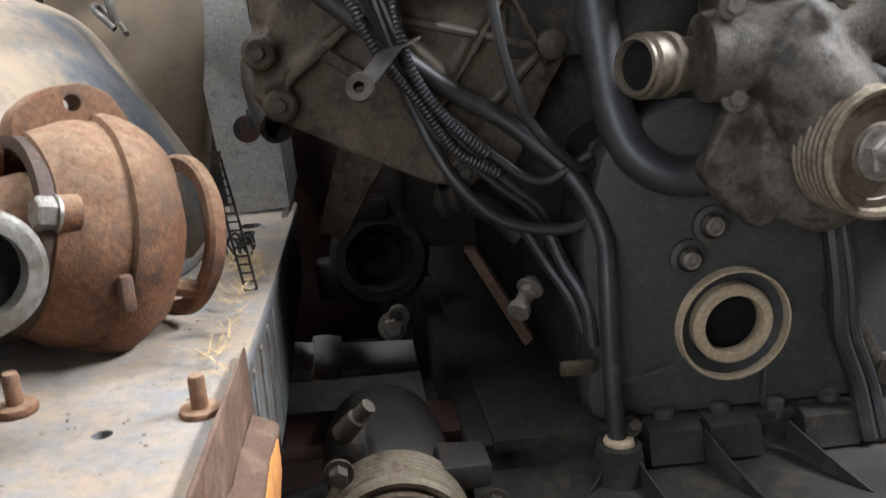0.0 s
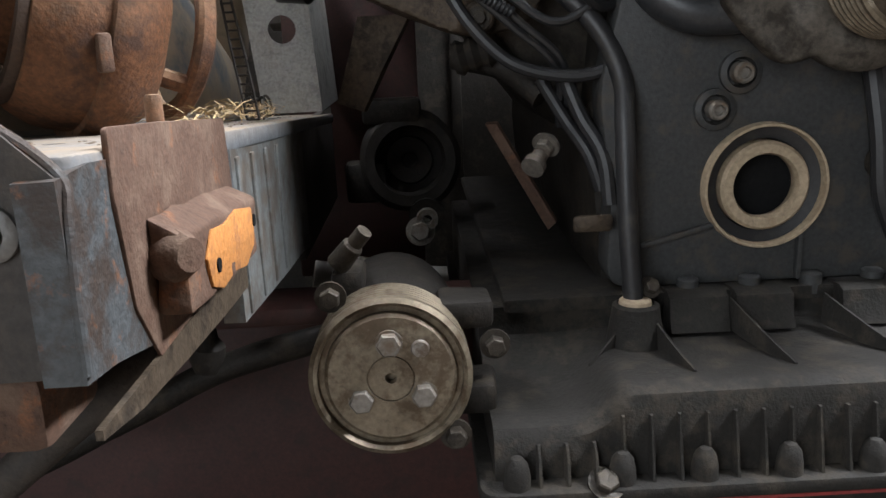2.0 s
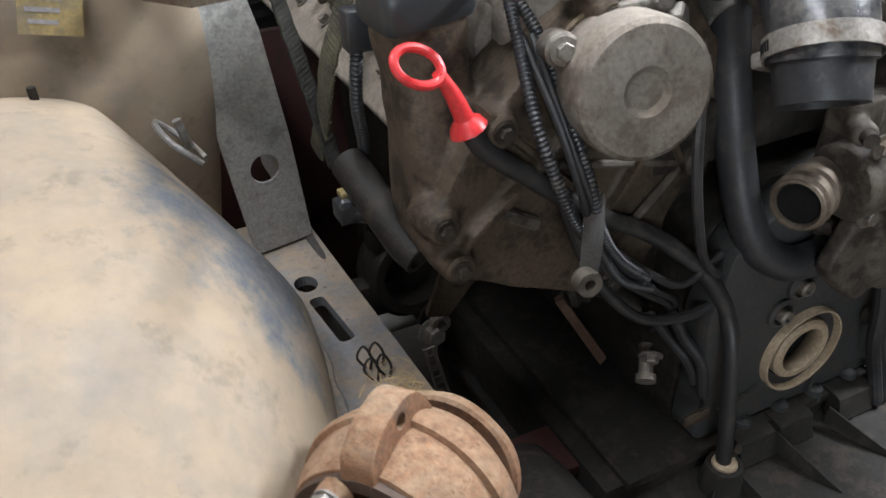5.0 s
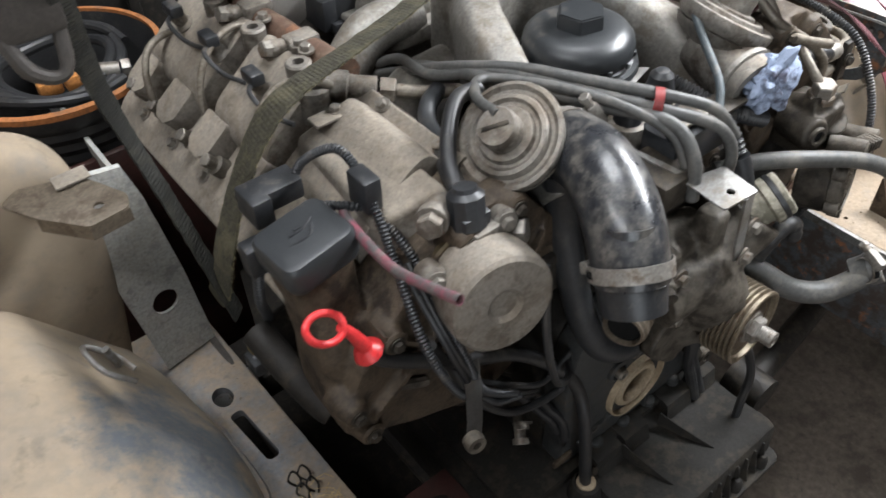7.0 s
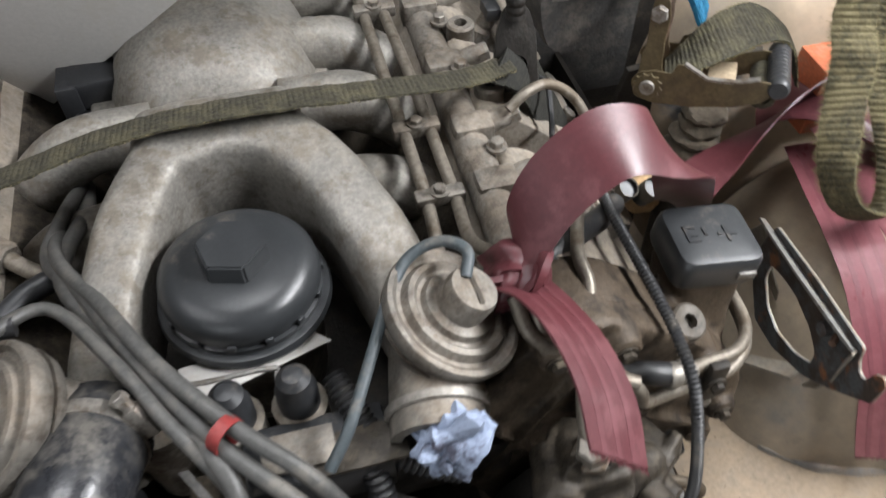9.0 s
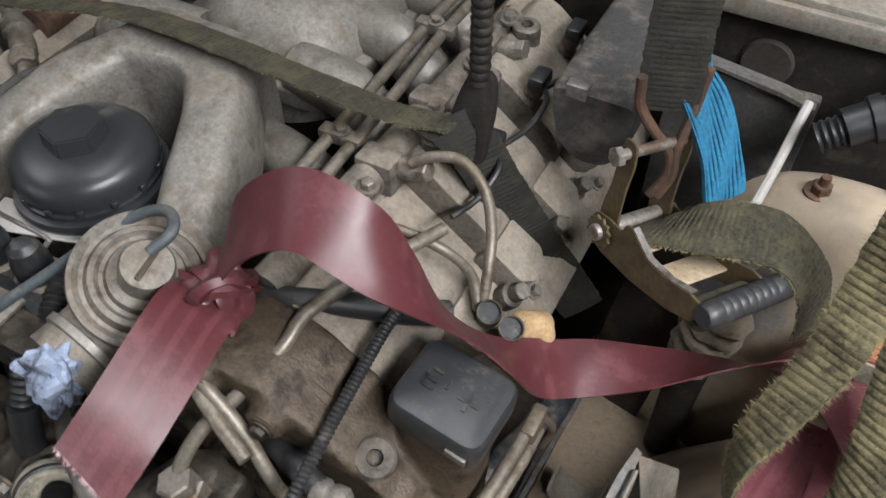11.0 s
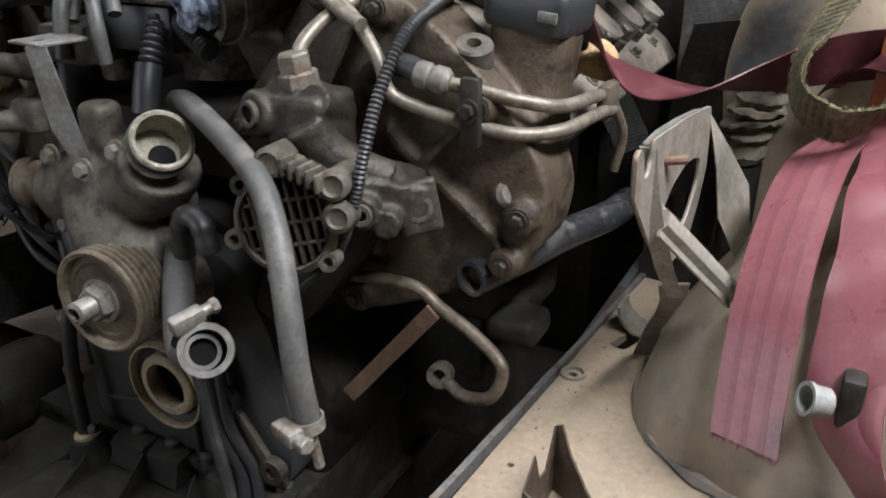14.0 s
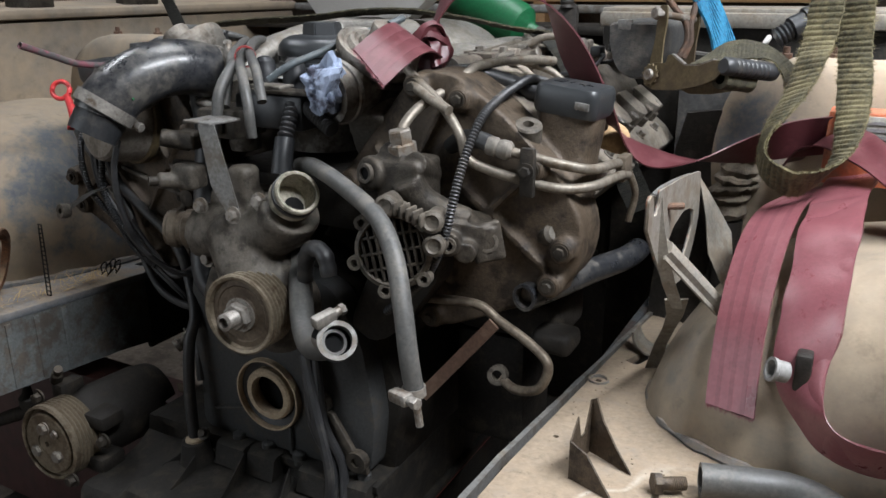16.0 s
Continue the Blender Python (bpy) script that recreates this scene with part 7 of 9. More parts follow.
hose("seal_hose", "dark hose running down beside the crank seal", "hose", [(0.085, -0.008, 0.60), (0.095, -0.018, 0.54), (0.102, -0.02, 0.49), (0.125, -0.018, 0.44), (0.135, -0.03, 0.39)], 0.006, M_RUBBER, seg=10)
lug = thing("lever_bracket", "black bent bracket at the front of the head", "bracket", (-0.29, -0.01, 0.74))
part("bracket_arm", rough_up(skin([[Vector(p) + Vector(o) for o in ((-0.008, 0, -0.010), (0.010, 0, -0.006), (0.010, 0.002, -0.004), (-0.008, 0.002, -0.008))] for p in ((-0.268, 0.012, 0.758), (-0.285, -0.012, 0.752), (-0.297, -0.028, 0.740), (-0.307, -0.038, 0.731))]), 0.0004, 50), M_BLOCK, lug)
part("bracket_eye", put(lathe([(0.0042, -0.006), (0.0095, -0.006), (0.0105, 0.0), (0.0095, 0.006), (0.0042, 0.006)], 18, hoop=True), (-0.308, -0.040, 0.722), (-0.15, -0.95, 0.15)), M_ALU, lug, "grey round eye")
duct = solid("duct_shroud", rough_up(tube([(-0.162, -0.074, 0.868), (-0.166, -0.081, 0.856), (-0.169, -0.087, 0.845)], 0.031, 24, 6, bore=0.02, ends=(0.031, 0.029)), 0.001, 20), M_PLASTIC, "black pipe stub below the air elbow", "air duct")

# ---- straps and lifting gear ----
def fray(line, sides, width, count, seed, length=0.006):
    """Loose fibres along both edges of a worn band."""
    rnd = random.Random(seed)
    pts = spline(line, 8)
    way = [v.normalized() for v in spline(sides, 8)]
    rings = []
    bm = bmesh.new()
    for _ in range(count):
        i = rnd.randrange(len(pts) - 1)
        sgn = rnd.choice((-1, 1))
        a = pts[i].lerp(pts[i + 1], rnd.random()) + way[i] * sgn * width * 0.49
        b = a + way[i] * sgn * rnd.uniform(0.2, 1) * length + Vector((rnd.uniform(-1, 1), rnd.uniform(-1, 1), rnd.uniform(-1, 0.6))) * length * 0.6
        o = Vector((rnd.uniform(-1, 1), rnd.uniform(-1, 1), rnd.uniform(-1, 1))).normalized() * 0.0004
        bm.faces.new([bm.verts.new(p) for p in (a - o, a + o, b)])
        o = o.orthogonal().normalized() * 0.0004
        bm.faces.new([bm.verts.new(p) for p in (a - o, a + o, b)])
    return bm


def woven(line, sides, width, thick=0.004, pitch=0.0045, rib=0.15):
    """A coarse ribbed lifting band: cross ribs stand proud."""
    pts = spline(line, 10)
    way = [v.normalized() for v in spline(sides, 10)]
    dense, dw, left = [], [], 0.0
    for a, b, u, v in zip(pts, pts[1:], way, way[1:]):
        d = (b - a).length
        while left < d:
            dense.append(a.lerp(b, left / d))
            dw.append(u.lerp(v, left / d).normalized())
            left += pitch / 4
        left -= d
    rings = []
    for i, q in enumerate(dense):
        d = (dense[min(i + 1, len(dense) - 1)] - dense[max(i - 1, 0)]).normalized()
        s = dw[i]
        up = s.cross(d).normalized()
        t = thick / 2 * (1.0 + rib * (1, 0.3, -1, 0.3)[i % 4])
        w = width / 2 * (1 + 0.05 * noise.noise(q * 90) + 0.05 * noise.noise(q * 420))
        q = q + up * 0.0011 * noise.noise(q * 70)
        n = 6
        rings.append([q + s * (w * (2 * k / n - 1)) + up * (t * (1 - 0.5 * abs(2 * k / n - 1) ** 4) + 0.0012 * noise.noise(q * 170 + Vector((k * 0.9, 0, 0)))) for k in range(n + 1)] + [q + s * (w * (1 - 2 * k / n)) - up * t * (1 - 0.5 * abs(2 * k / n - 1) ** 4) for k in range(n + 1)])
    return skin(rings)


def green_band(name, label, line, sides, width, group="", webbing=None):
    band = thing(name, label, "strap", line[-1], group)
    part("webbing", woven(line, sides, width, 0.0050, 0.0066, 0.28) if webbing is None else woven(line, sides, width), webbing or M_GREEN, band)
    part("frayed_edge", fray(line, sides, width, 2600 if webbing is None else 1200, 3, 0.0055 if webbing is None else 0.0030), M_FRAY, band, "loose frayed fibres")["kind"] = "stuff"
    return band


LINE = [(-0.400, 0.305, 0.695), (-0.399, 0.270, 0.745), (-0.393, 0.246, 0.81), (-0.365, 0.241, 0.878), (-0.326, 0.240, 0.935), (-0.283, 0.245, 0.955), (-0.219, 0.256, 0.962), (-0.150, 0.272, 0.966), (-0.093, 0.287, 0.970), (-0.024, 0.288, 0.978), (0.062, 0.284, 0.980), (0.150, 0.288, 0.970), (0.215, 0.298, 0.958), (0.262, 0.315, 0.952)]
green_band("lifting_strap", "frayed olive lifting strap slung across the intake manifold", LINE, [(0, 1, 0.2)] * 3 + [(0.1, 1, 0.1)] * 2 + [(0.05, 0.97, -0.1)] + [(0, 0.97, -0.24)] * 8, 0.034, "olive lifting straps", M_OLIVE)
line = [(0.250, 0.312, 0.956), (0.276, 0.314, 0.938), (0.296, 0.320, 0.900), (0.318, 0.328, 0.856), (0.340, 0.340, 0.810), (0.366, 0.356, 0.755), (0.385, 0.37, 0.71)]
band = thing("lifting_strap", "dark greasy lifting strap running down behind the head", "strap", line[-1], "olive lifting straps")
part("webbing", woven(line, [(0.55, 0.75, 0.15)] * 7, 0.047), M_DARKSTRAP, band)
line = [(-0.46, 0.22, 1.45), (-0.452, 0.243, 1.16), (-0.442, 0.300, 1.02), (-0.425, 0.330, 0.92), (-0.412, 0.315, 0.84), (-0.402, 0.285, 0.76), (-0.395, 0.26, 0.70)]
band = thing("hoist_strap", "dark greasy hoist strap hanging beside the head", "strap", line[-1])
part("webbing", woven(line, [(0.9, 0.3, 0.1)] * 3 + [(0.75, 0.65, 0.1)] * 4, 0.021), M_DARKSTRAP, band)
# the loop of olive webbing over the wing
line = [(0.60, 0.35, 1.55), (0.595, 0.325, 1.15), (0.589, 0.289, 0.975), (0.584, 0.260, 0.933), (0.575, 0.239, 0.901), (0.562, 0.212, 0.875), (0.553, 0.186, 0.851), (0.560, 0.166, 0.830), (0.587, 0.157, 0.817), (0.612, 0.166, 0.824), (0.628, 0.192, 0.842), (0.633, 0.226, 0.870), (0.630, 0.262, 0.910), (0.622, 0.300, 0.975), (0.614, 0.34, 1.15), (0.61, 0.37, 1.55)]
side = [(0.92, -0.38, 0.08)] * 3 + [(0.80, -0.55, 0.22), (0.75, -0.55, 0.36), (0.62, -0.62, 0.42), (0.30, -0.70, 0.60), (0.10, -0.62, 0.78), (0.05, -0.60, 0.80), (0.20, -0.72, 0.60), (0.45, -0.80, 0.30), (0.75, -0.58, 0.25)] + [(0.88, -0.42, 0.12)] * 4
green_band("lifting_strap", "frayed olive webbing loop hanging above the wheel arch", line, side, 0.038, "olive lifting straps")
line = [(0.424, 0.316, 0.908), (0.442, 0.316, 0.918), (0.468, 0.318, 0.931), (0.496, 0.322, 0.938), (0.522, 0.326, 0.938), (0.545, 0.324, 0.928), (0.562, 0.318, 0.908), (0.570, 0.308, 0.880)]
green_band("ratchet_strap", "dark olive ratchet strap arching out of the ratchet", line, [(0.45, 0.85, -0.15), (0.30, 0.92, 0.05), (0.05, 0.90, 0.30), (-0.12, 0.88, 0.45), (-0.10, 0.92, 0.30), (0.1, 0.98, 0.1), (0.3, 0.93, 0.05), (0.4, 0.9, 0.0)], 0.046, "olive lifting straps", M_OLIVE)

def striped(name, line, sides, width, parent, label="", stripes=M_STRIPE, web=M_PURPLE):
    """A flat tie-down band with raised lengthwise stripes, or plain."""
    band = part(name, strap_mesh(line, sides, width, 0.0018, 10, 0.0, 12, 0.0), web, parent, label)
    for off in (-0.26, 0.0, 0.26) if stripes else ():
        moved = [Vector(p) + Vector(w).normalized() * width * off for p, w in zip(line, sides)]
        part("stripe", strap_mesh(moved, sides, width * 0.09, 0.0022, 10, 0.0, 2, 0.0), stripes, band)
    return band


def frayed_end(at, along, across, width, seed):
    """Short loose threads along the cut end of a band."""
    rnd = random.Random(seed)
    bm = bmesh.new()
    a, w = Vector(along).normalized(), Vector(across).normalized()
    for _ in range(150):
        p = Vector(at) + w * rnd.uniform(-0.5, 0.5) * width
        q = p + a * rnd.uniform(0.0015, 0.0055) + w * rnd.uniform(-0.002, 0.002) + Vector((rnd.uniform(-1, 1), rnd.uniform(-1, 1), rnd.uniform(-1, 1))) * 0.0012
        for o in (w * 0.0005, a.cross(w) * 0.0005):
            bm.faces.new([bm.verts.new(v) for v in (p - o, p + o, q)])
    return bm


# maroon strap knotted on the valve pipe
knot = thing("tie_strap", "maroon webbing strap knotted round a pipe and arching to the wing", "strap", (0.19, 0.09, 0.93))
line = [(0.190, 0.092, 0.945), (0.198, 0.100, 0.978), (0.220, 0.108, 1.012), (0.258, 0.114, 1.036), (0.296, 0.118, 1.024), (0.325, 0.128, 0.990), (0.350, 0.145, 0.940), (0.374, 0.170, 0.888), (0.398, 0.205, 0.838), (0.424, 0.235, 0.815), (0.468, 0.262, 0.810), (0.520, 0.285, 0.822), (0.570, 0.30, 0.838), (0.615, 0.315, 0.845)]
side = [(0.3, 0.8, 0.3), (-0.2, 0.75, 0.5), (-0.3, 0.75, 0.5), (-0.25, 0.8, 0.5), (-0.1, 0.85, 0.5), (-0.35, 0.8, -0.1), (-0.6, 0.6, -0.5), (-0.55, 0.65, -0.4), (-0.3, 0.85, 0.1), (-0.2, 0.92, 0.25), (-0.15, 0.95, -0.15), (-0.05, 0.7, -0.6), (0, 0.45, -0.9), (0, 0.4, -0.9)]
striped("arched_band", line, side, 0.052, knot, stripes=None)
line = [(0.190, 0.088, 0.945), (0.200, 0.058, 0.958), (0.209, 0.022, 0.962), (0.213, -0.018, 0.955), (0.209, -0.055, 0.938)]
side = [(0.6, 0.3, -0.3), (0.72, 0.1, -0.45), (0.78, -0.05, -0.5), (0.78, -0.12, -0.55), (0.76, -0.15, -0.63)]
striped("hanging_tail", line, side, 0.053, knot, "cut strap tail", M_TAILSTRIPE, M_PURPLE)
part("frayed_end", frayed_end(line[-1], Vector(line[-1]) - Vector(line[-2]), side[-1], 0.053, 9), M_DRAPED, knot, "frayed cut end")["kind"] = "stuff"
for pts, way in (([(0.172, 0.082, 0.930), (0.180, 0.074, 0.952), (0.197, 0.084, 0.962), (0.208, 0.103, 0.950), (0.200, 0.114, 0.930), (0.180, 0.108, 0.922)], (0.7, -0.6, 0.2)), ([(0.178, 0.068, 0.938), (0.194, 0.074, 0.962), (0.206, 0.092, 0.964), (0.206, 0.112, 0.940)], (0.6, -0.3, 0.6)), ([(0.170, 0.100, 0.942), (0.186, 0.096, 0.964), (0.206, 0.090, 0.956), (0.214, 0.084, 0.930)], (0.2, 0.9, 0.2)), ([(0.180, 0.086, 0.96), (0.192, 0.092, 0.942), (0.196, 0.096, 0.915), (0.194, 0.098, 0.89)], (0.8, 0.4, 0.1))):
    turn = strap_mesh(pts, [way] * len(pts), 0.026, 0.006, 8, 0.0, 8, 0.0022)
    part("knot_turn", rough_up(turn, 0.0028, 95), M_PURPLE, knot, "creased fold of the knot")


bands = thing("tie_strap", "broad maroon webbing strap draped over the wheel arch", "strap", (0.56, 0.0, 0.62))
line = [(0.612, 0.29, 0.788), (0.594, 0.22, 0.790), (0.582, 0.165, 0.790), (0.575, 0.112, 0.776), (0.571, 0.066, 0.746), (0.570, 0.030, 0.707), (0.571, 0.006, 0.662), (0.573, -0.010, 0.632)]
side = [(0.9, -0.3, 0.3)] * 3 + [(0.93, -0.32, 0.2)] * 2 + [(0.92, -0.40, 0.1)] * 3
striped("draped_band", line, side, 0.051, bands, "", M_DRAPESTRIPE, M_DRAPED)
part("frayed_end", frayed_end(line[-1], Vector(line[-1]) - Vector(line[-2]), side[-1], 0.051, 4), M_DRAPED, bands, "frayed cut end")["kind"] = "stuff"
line = [(0.648, 0.32, 0.802), (0.640, 0.24, 0.805), (0.634, 0.165, 0.803), (0.632, 0.102, 0.788), (0.631, 0.058, 0.758), (0.630, 0.024, 0.722), (0.628, -0.004, 0.684), (0.640, -0.028, 0.655), (0.668, -0.046, 0.637), (0.715, -0.054, 0.640), (0.765, -0.045, 0.668), (0.82, -0.02, 0.72)]
side = [(0.95, -0.2, 0.25)] * 4 + [(0.93, -0.32, 0.15), (0.90, -0.42, 0.10), (0.80, -0.60, 0.12), (0.50, -0.75, 0.40), (0.25, -0.62, 0.72), (0.05, -0.58, 0.80), (0.0, -0.55, 0.85), (0, -0.5, 0.85)]
part("draped_band", rough_up(strap_mesh(line, side, 0.056, 0.0018, 10, 0.0, 14, 0.0), 0.004, 22), M_DRAPED, bands, "plain band twisting into a hanging bight")
line = [(0.575, 0.345, 0.805), (0.598, 0.315, 0.835), (0.628, 0.275, 0.848), (0.66, 0.235, 0.838), (0.70, 0.19, 0.822), (0.75, 0.14, 0.81)]
# the fold takes the darker M_PURPLE, standing for its shade
part("folded_band", strap_mesh(line, [(0.5, 0.8, 0.2)] * 6, 0.06, 0.002, 8, 0.0, 10, 0.002), M_PURPLE, bands, "dark folded turn of the strap")
stub = thing("pipe_stub", "grey pipe stub on the wheel arch", "pipe", (0.6, -0.03, 0.7))
part("stub_body", put(lathe([(0.0, -0.008), (0.0095, -0.008), (0.010, 0.003), (0.0112, 0.004), (0.0112, 0.007), (0.0085, 0.007), (0.008, -0.006), (0, -0.006)], 28), (0.610, -0.019, 0.687), (-0.80, -0.45, 0.25)), M_GREYPLASTIC, stub)
part("stub_bracket", block(0.014, 0.02, 0.036, 0.003, at=(0.630, -0.004, 0.685)), M_BLOCK, stub)

# ratchet, blue sling, hook
rat = thing("strap_ratchet", "worn olive-brass strap ratchet with a black grip", "ratchet", (0.42, 0.33, 0.92))
RP = Vector((0.399, 0.303, 0.906))
RG = Vector((0.54, 0.80, -0.14)).normalized()
RA = Vector((0.097, -0.060, 0.020))
RA = (RA - RG * RA.dot(RG)).normalized()
RB = RG.cross(RA)
if RB.z < 0:
    RB = -RB


def ratchet_bm(bm, shift=0.0):
    bm.transform(Matrix.Translation(RP + RG * shift) @ Matrix((RA, RB, RG)).transposed().to_4x4())
    bmesh.ops.recalc_face_normals(bm, faces=bm.faces[:])
    return bm


LEVER = round_outline([(-0.016, 0.004), (-0.013, -0.012), (0.004, -0.019), (0.040, -0.022), (0.080, -0.020), (0.104, -0.014), (0.113, -0.006), (0.113, 0.006), (0.100, 0.008), (0.078, 0.004), (0.054, 0.006), (0.032, 0.022), (0.026, 0.022), (0.022, 0.012), (0.008, 0.015), (-0.008, 0.014)], 0.003, 3)
FRAME = round_outline([(-0.012, -0.008), (0.004, -0.014), (0.016, -0.004), (0.012, 0.018), (0.014, 0.045), (0.018, 0.066), (0.017, 0.084), (0.004, 0.086), (0.000, 0.070), (-0.002, 0.045), (-0.008, 0.022)], 0.004, 3)
for shift in (0.0, 0.062):
    plate = part("lever_plate", ratchet_bm(rough_up(prism(LEVER, 0.0022, 0.0005, 1), 0.0003, 60), shift), M_BRASS, rat, "worn olive-brass lever plate")
    part("rolled_lip", ratchet_bm(skin([[Vector(p) + Vector(o) for o in ((0, 0, 0.0), (0, 0, 0.006), (0.0006, 0.002, 0.006), (0.0006, 0.002, 0.0))] for p in ((0.033, 0.021, 0), (0.054, 0.006, 0), (0.078, 0.004, 0), (0.100, 0.008, 0))]), shift), M_STEEL, plate, "bare worn edge")
    part("frame_plate", ratchet_bm(rough_up(prism(FRAME, 0.0024, 0.0005, 1), 0.0003, 60), shift + (0.0035 if shift == 0 else -0.0035)), M_BRASS, rat, "worn olive-brass frame plate")
wheel = [((0.0145 if k % 2 else 0.0115) * math.cos(2 * math.pi * k / 24), (0.0145 if k % 2 else 0.0115) * math.sin(2 * math.pi * k / 24)) for k in range(24)]
for shift in (-0.004, 0.066):
    part("ratchet_wheel", ratchet_bm(prism(wheel, 0.0030, 0.0004, 1), shift), M_BRASS, rat, "toothed ratchet wheel")
part("spindle", ratchet_bm(lathe([(0, -0.008), (0.0065, -0.008), (0.0072, -0.006), (0.0072, 0.074), (0.006, 0.076), (0, 0.076)], 20)), M_STEEL, rat, "slotted steel spindle")
part("wound_webbing", ratchet_bm(lathe([(0.0072, 0.008), (0.0125, 0.008), (0.0130, 0.020), (0.0126, 0.040), (0.0130, 0.056), (0.0072, 0.056)], 26, hoop=True)), M_OLIVE, rat, "olive webbing wound on the spindle")
part("pawl_bar", ratchet_bm(block(0.016, 0.003, 0.060, 0.0008, at=(0.036, 0.004, 0.032))), M_SEAL, rat, "pale yellow-plated release bar")
part("pawl_bar", ratchet_bm(block(0.026, 0.0025, 0.060, 0.0008, at=(0.066, -0.006, 0.032))), M_SEAL, rat, "pale yellow-plated release bar")
for a, b in ((0.022, -0.004), (0.036, -0.010), (0.046, 0.002)):
    part("rivet", ratchet_bm(lathe([(0, -0.0035), (0.002, -0.003), (0.0032, -0.001), (0.0034, 0.0), (0, 0.0)], 14)), M_STEEL, rat)
    bpy.data.objects[rat.children[-1].name].data.transform(Matrix.Translation(RA * a + RB * b))
part("cross_bolt", join(*[ratchet_bm(q) for q in (put(hexagon(0.0080, 0.006), (0.009, 0.074, -0.004), (0, 0, -1)), put(lathe([(0.0045, -0.002), (0.0045, 0.066), (0, 0.066)], 14), (0.009, 0.074, 0)))]), M_STEEL, rat, "bare steel bolt across the frame")
grooves = [(0, -0.004), (0.008, -0.004), (0.0102, -0.001)]
for k in range(8):
    z = 0.010 + k * 0.0075
    grooves += [(0.0106, z - 0.0012), (0.0100, z), (0.0106, z + 0.0012)]
grooves += [(0.0106, 0.076), (0.0095, 0.080), (0.006, 0.082), (0, 0.082)]
grip = part("grip", lathe(grooves, 24), M_HOSE, rat, "black rubber grip")
grip.data.transform(Matrix.Translation(Vector((0.497, 0.243, 0.926))) @ turned(RG))
part("hook_wire", tube([(0.396, 0.342, 1.03), (0.399, 0.343, 1.005), (0.412, 0.345, 0.985), (0.426, 0.348, 0.968), (0.430, 0.347, 0.945), (0.422, 0.340, 0.925)], 0.0042, 10, 6), M_RING, rat, "dark rusty hook wire")
part("hook_wire", tube([(0.436, 0.374, 1.03), (0.435, 0.372, 1.012), (0.434, 0.362, 0.990), (0.432, 0.351, 0.966), (0.434, 0.348, 0.945), (0.428, 0.342, 0.925)], 0.0042, 10, 6), M_RING, rat, "dark rusty hook wire")
line = [(0.418, 0.375, 1.04), (0.424, 0.376, 1.02), (0.440, 0.376, 1.000), (0.458, 0.370, 0.972), (0.470, 0.362, 0.950), (0.478, 0.354, 0.932)]
sl = thing("blue_sling", "bright blue woven sling end beside the ratchet", "strap", line[-1])
part("webbing", strap_mesh(line, [(0.5, 0.8, 0.1)] * 6, 0.038, 0.004, 8, 0.0, 10, 0.001), M_BLUEROPE, sl)
for k in range(9):
    off = Vector((0.5, 0.8, 0.1)).normalized() * (-0.0168 + 0.0042 * k)
    for way in (-1, 1):
        nudge = Vector((0.8, -0.5, 0.5)).normalized() * 0.0018 * way
        part("cord", tube([Vector(p) + off + nudge for p in line], 0.0013, 6, 5), M_BLUEROPE, sl)
line = [(0.410, 0.365, 1.5), (0.410, 0.364, 1.16), (0.411, 0.362, 1.09), (0.413, 0.360, 1.04), (0.416, 0.358, 0.995)]
band = thing("hoist_strap", "dark olive hoist strap holding the ratchet", "strap", line[-1])
part("webbing", woven(line, [(0.95, 0.35, 0)] * 5, 0.046), M_DARKSTRAP, band)
hook = thing("lifting_hook", "dark steel lifting plate with a round hole on a rod", "lifting hook", (0.27, 0.33, 0.93))
plate = part("hook_plate", prism(round_outline([(-0.022, -0.024), (0.022, -0.024), (0.018, 0.03), (0.01, 0.055), (-0.01, 0.055), (-0.018, 0.03)], 0.012), 0.008, 0.0015), M_BLOCK, hook)
cut(plate, hole_round((0, 0, 0.004), (0, 0, 1), 0.011, 0.05))
plate.data.transform(Matrix.Translation((0.270, 0.326, 0.940)) @ pose(0, 0, 0, 68, 0, -12))
part("hook_rod", tube([(0.271, 0.335, 0.985), (0.270, 0.338, 1.05), (0.268, 0.34, 1.3), (0.266, 0.34, 1.6)], 0.0085, 12, 3, pitch=0.008, amp=0.0007), M_BLOCK, hook)
# the hoist beam above, out of sight
solid("hoist_beam", join(block(1.6, 0.06, 0.06, 0.004, at=(0.05, 0.32, 1.62)), block(0.06, 0.06, 1.9, 0.004, at=(0.05, 0.32, 2.58))), M_RUSTPLATE, "rusty steel hoist beam the straps hang from", "hoist")

# ---- loose parts on the rails ----
tb = thing("turbocharger", "rusty turbine housing with a pale compressor lying on the rail", "turbocharger", (-0.48, -0.11, 0.58))
TX = Vector((0.756, 0.614, -0.226)).normalized()
TB = Vector((-0.440, -0.071, 0.633))
M_T = Matrix.Translation(TB) @ turned(TX)
body = [(0.036, -0.080), (0.044, -0.082), (0.045, -0.100), (0.049, -0.103), (0.060, -0.101), (0.0628, -0.096), (0.0655, -0.090), (0.0682, -0.083), (0.0695, -0.074), (0.0692, -0.066), (0.0700, -0.0635), (0.0738, -0.0625), (0.0752, -0.0585), (0.0752, -0.052), (0.0735, -0.046), (0.069, -0.038), (0.060, -0.026), (0.046, -0.020), (0.036, -0.022), (0.034, -0.060)]
part("turbine_housing", rough_up(put(lathe(body, 72, hoop=True), TB, TX), 0.0042, 26), M_RUST, tb, "rust-orange cast housing with a dusty top")
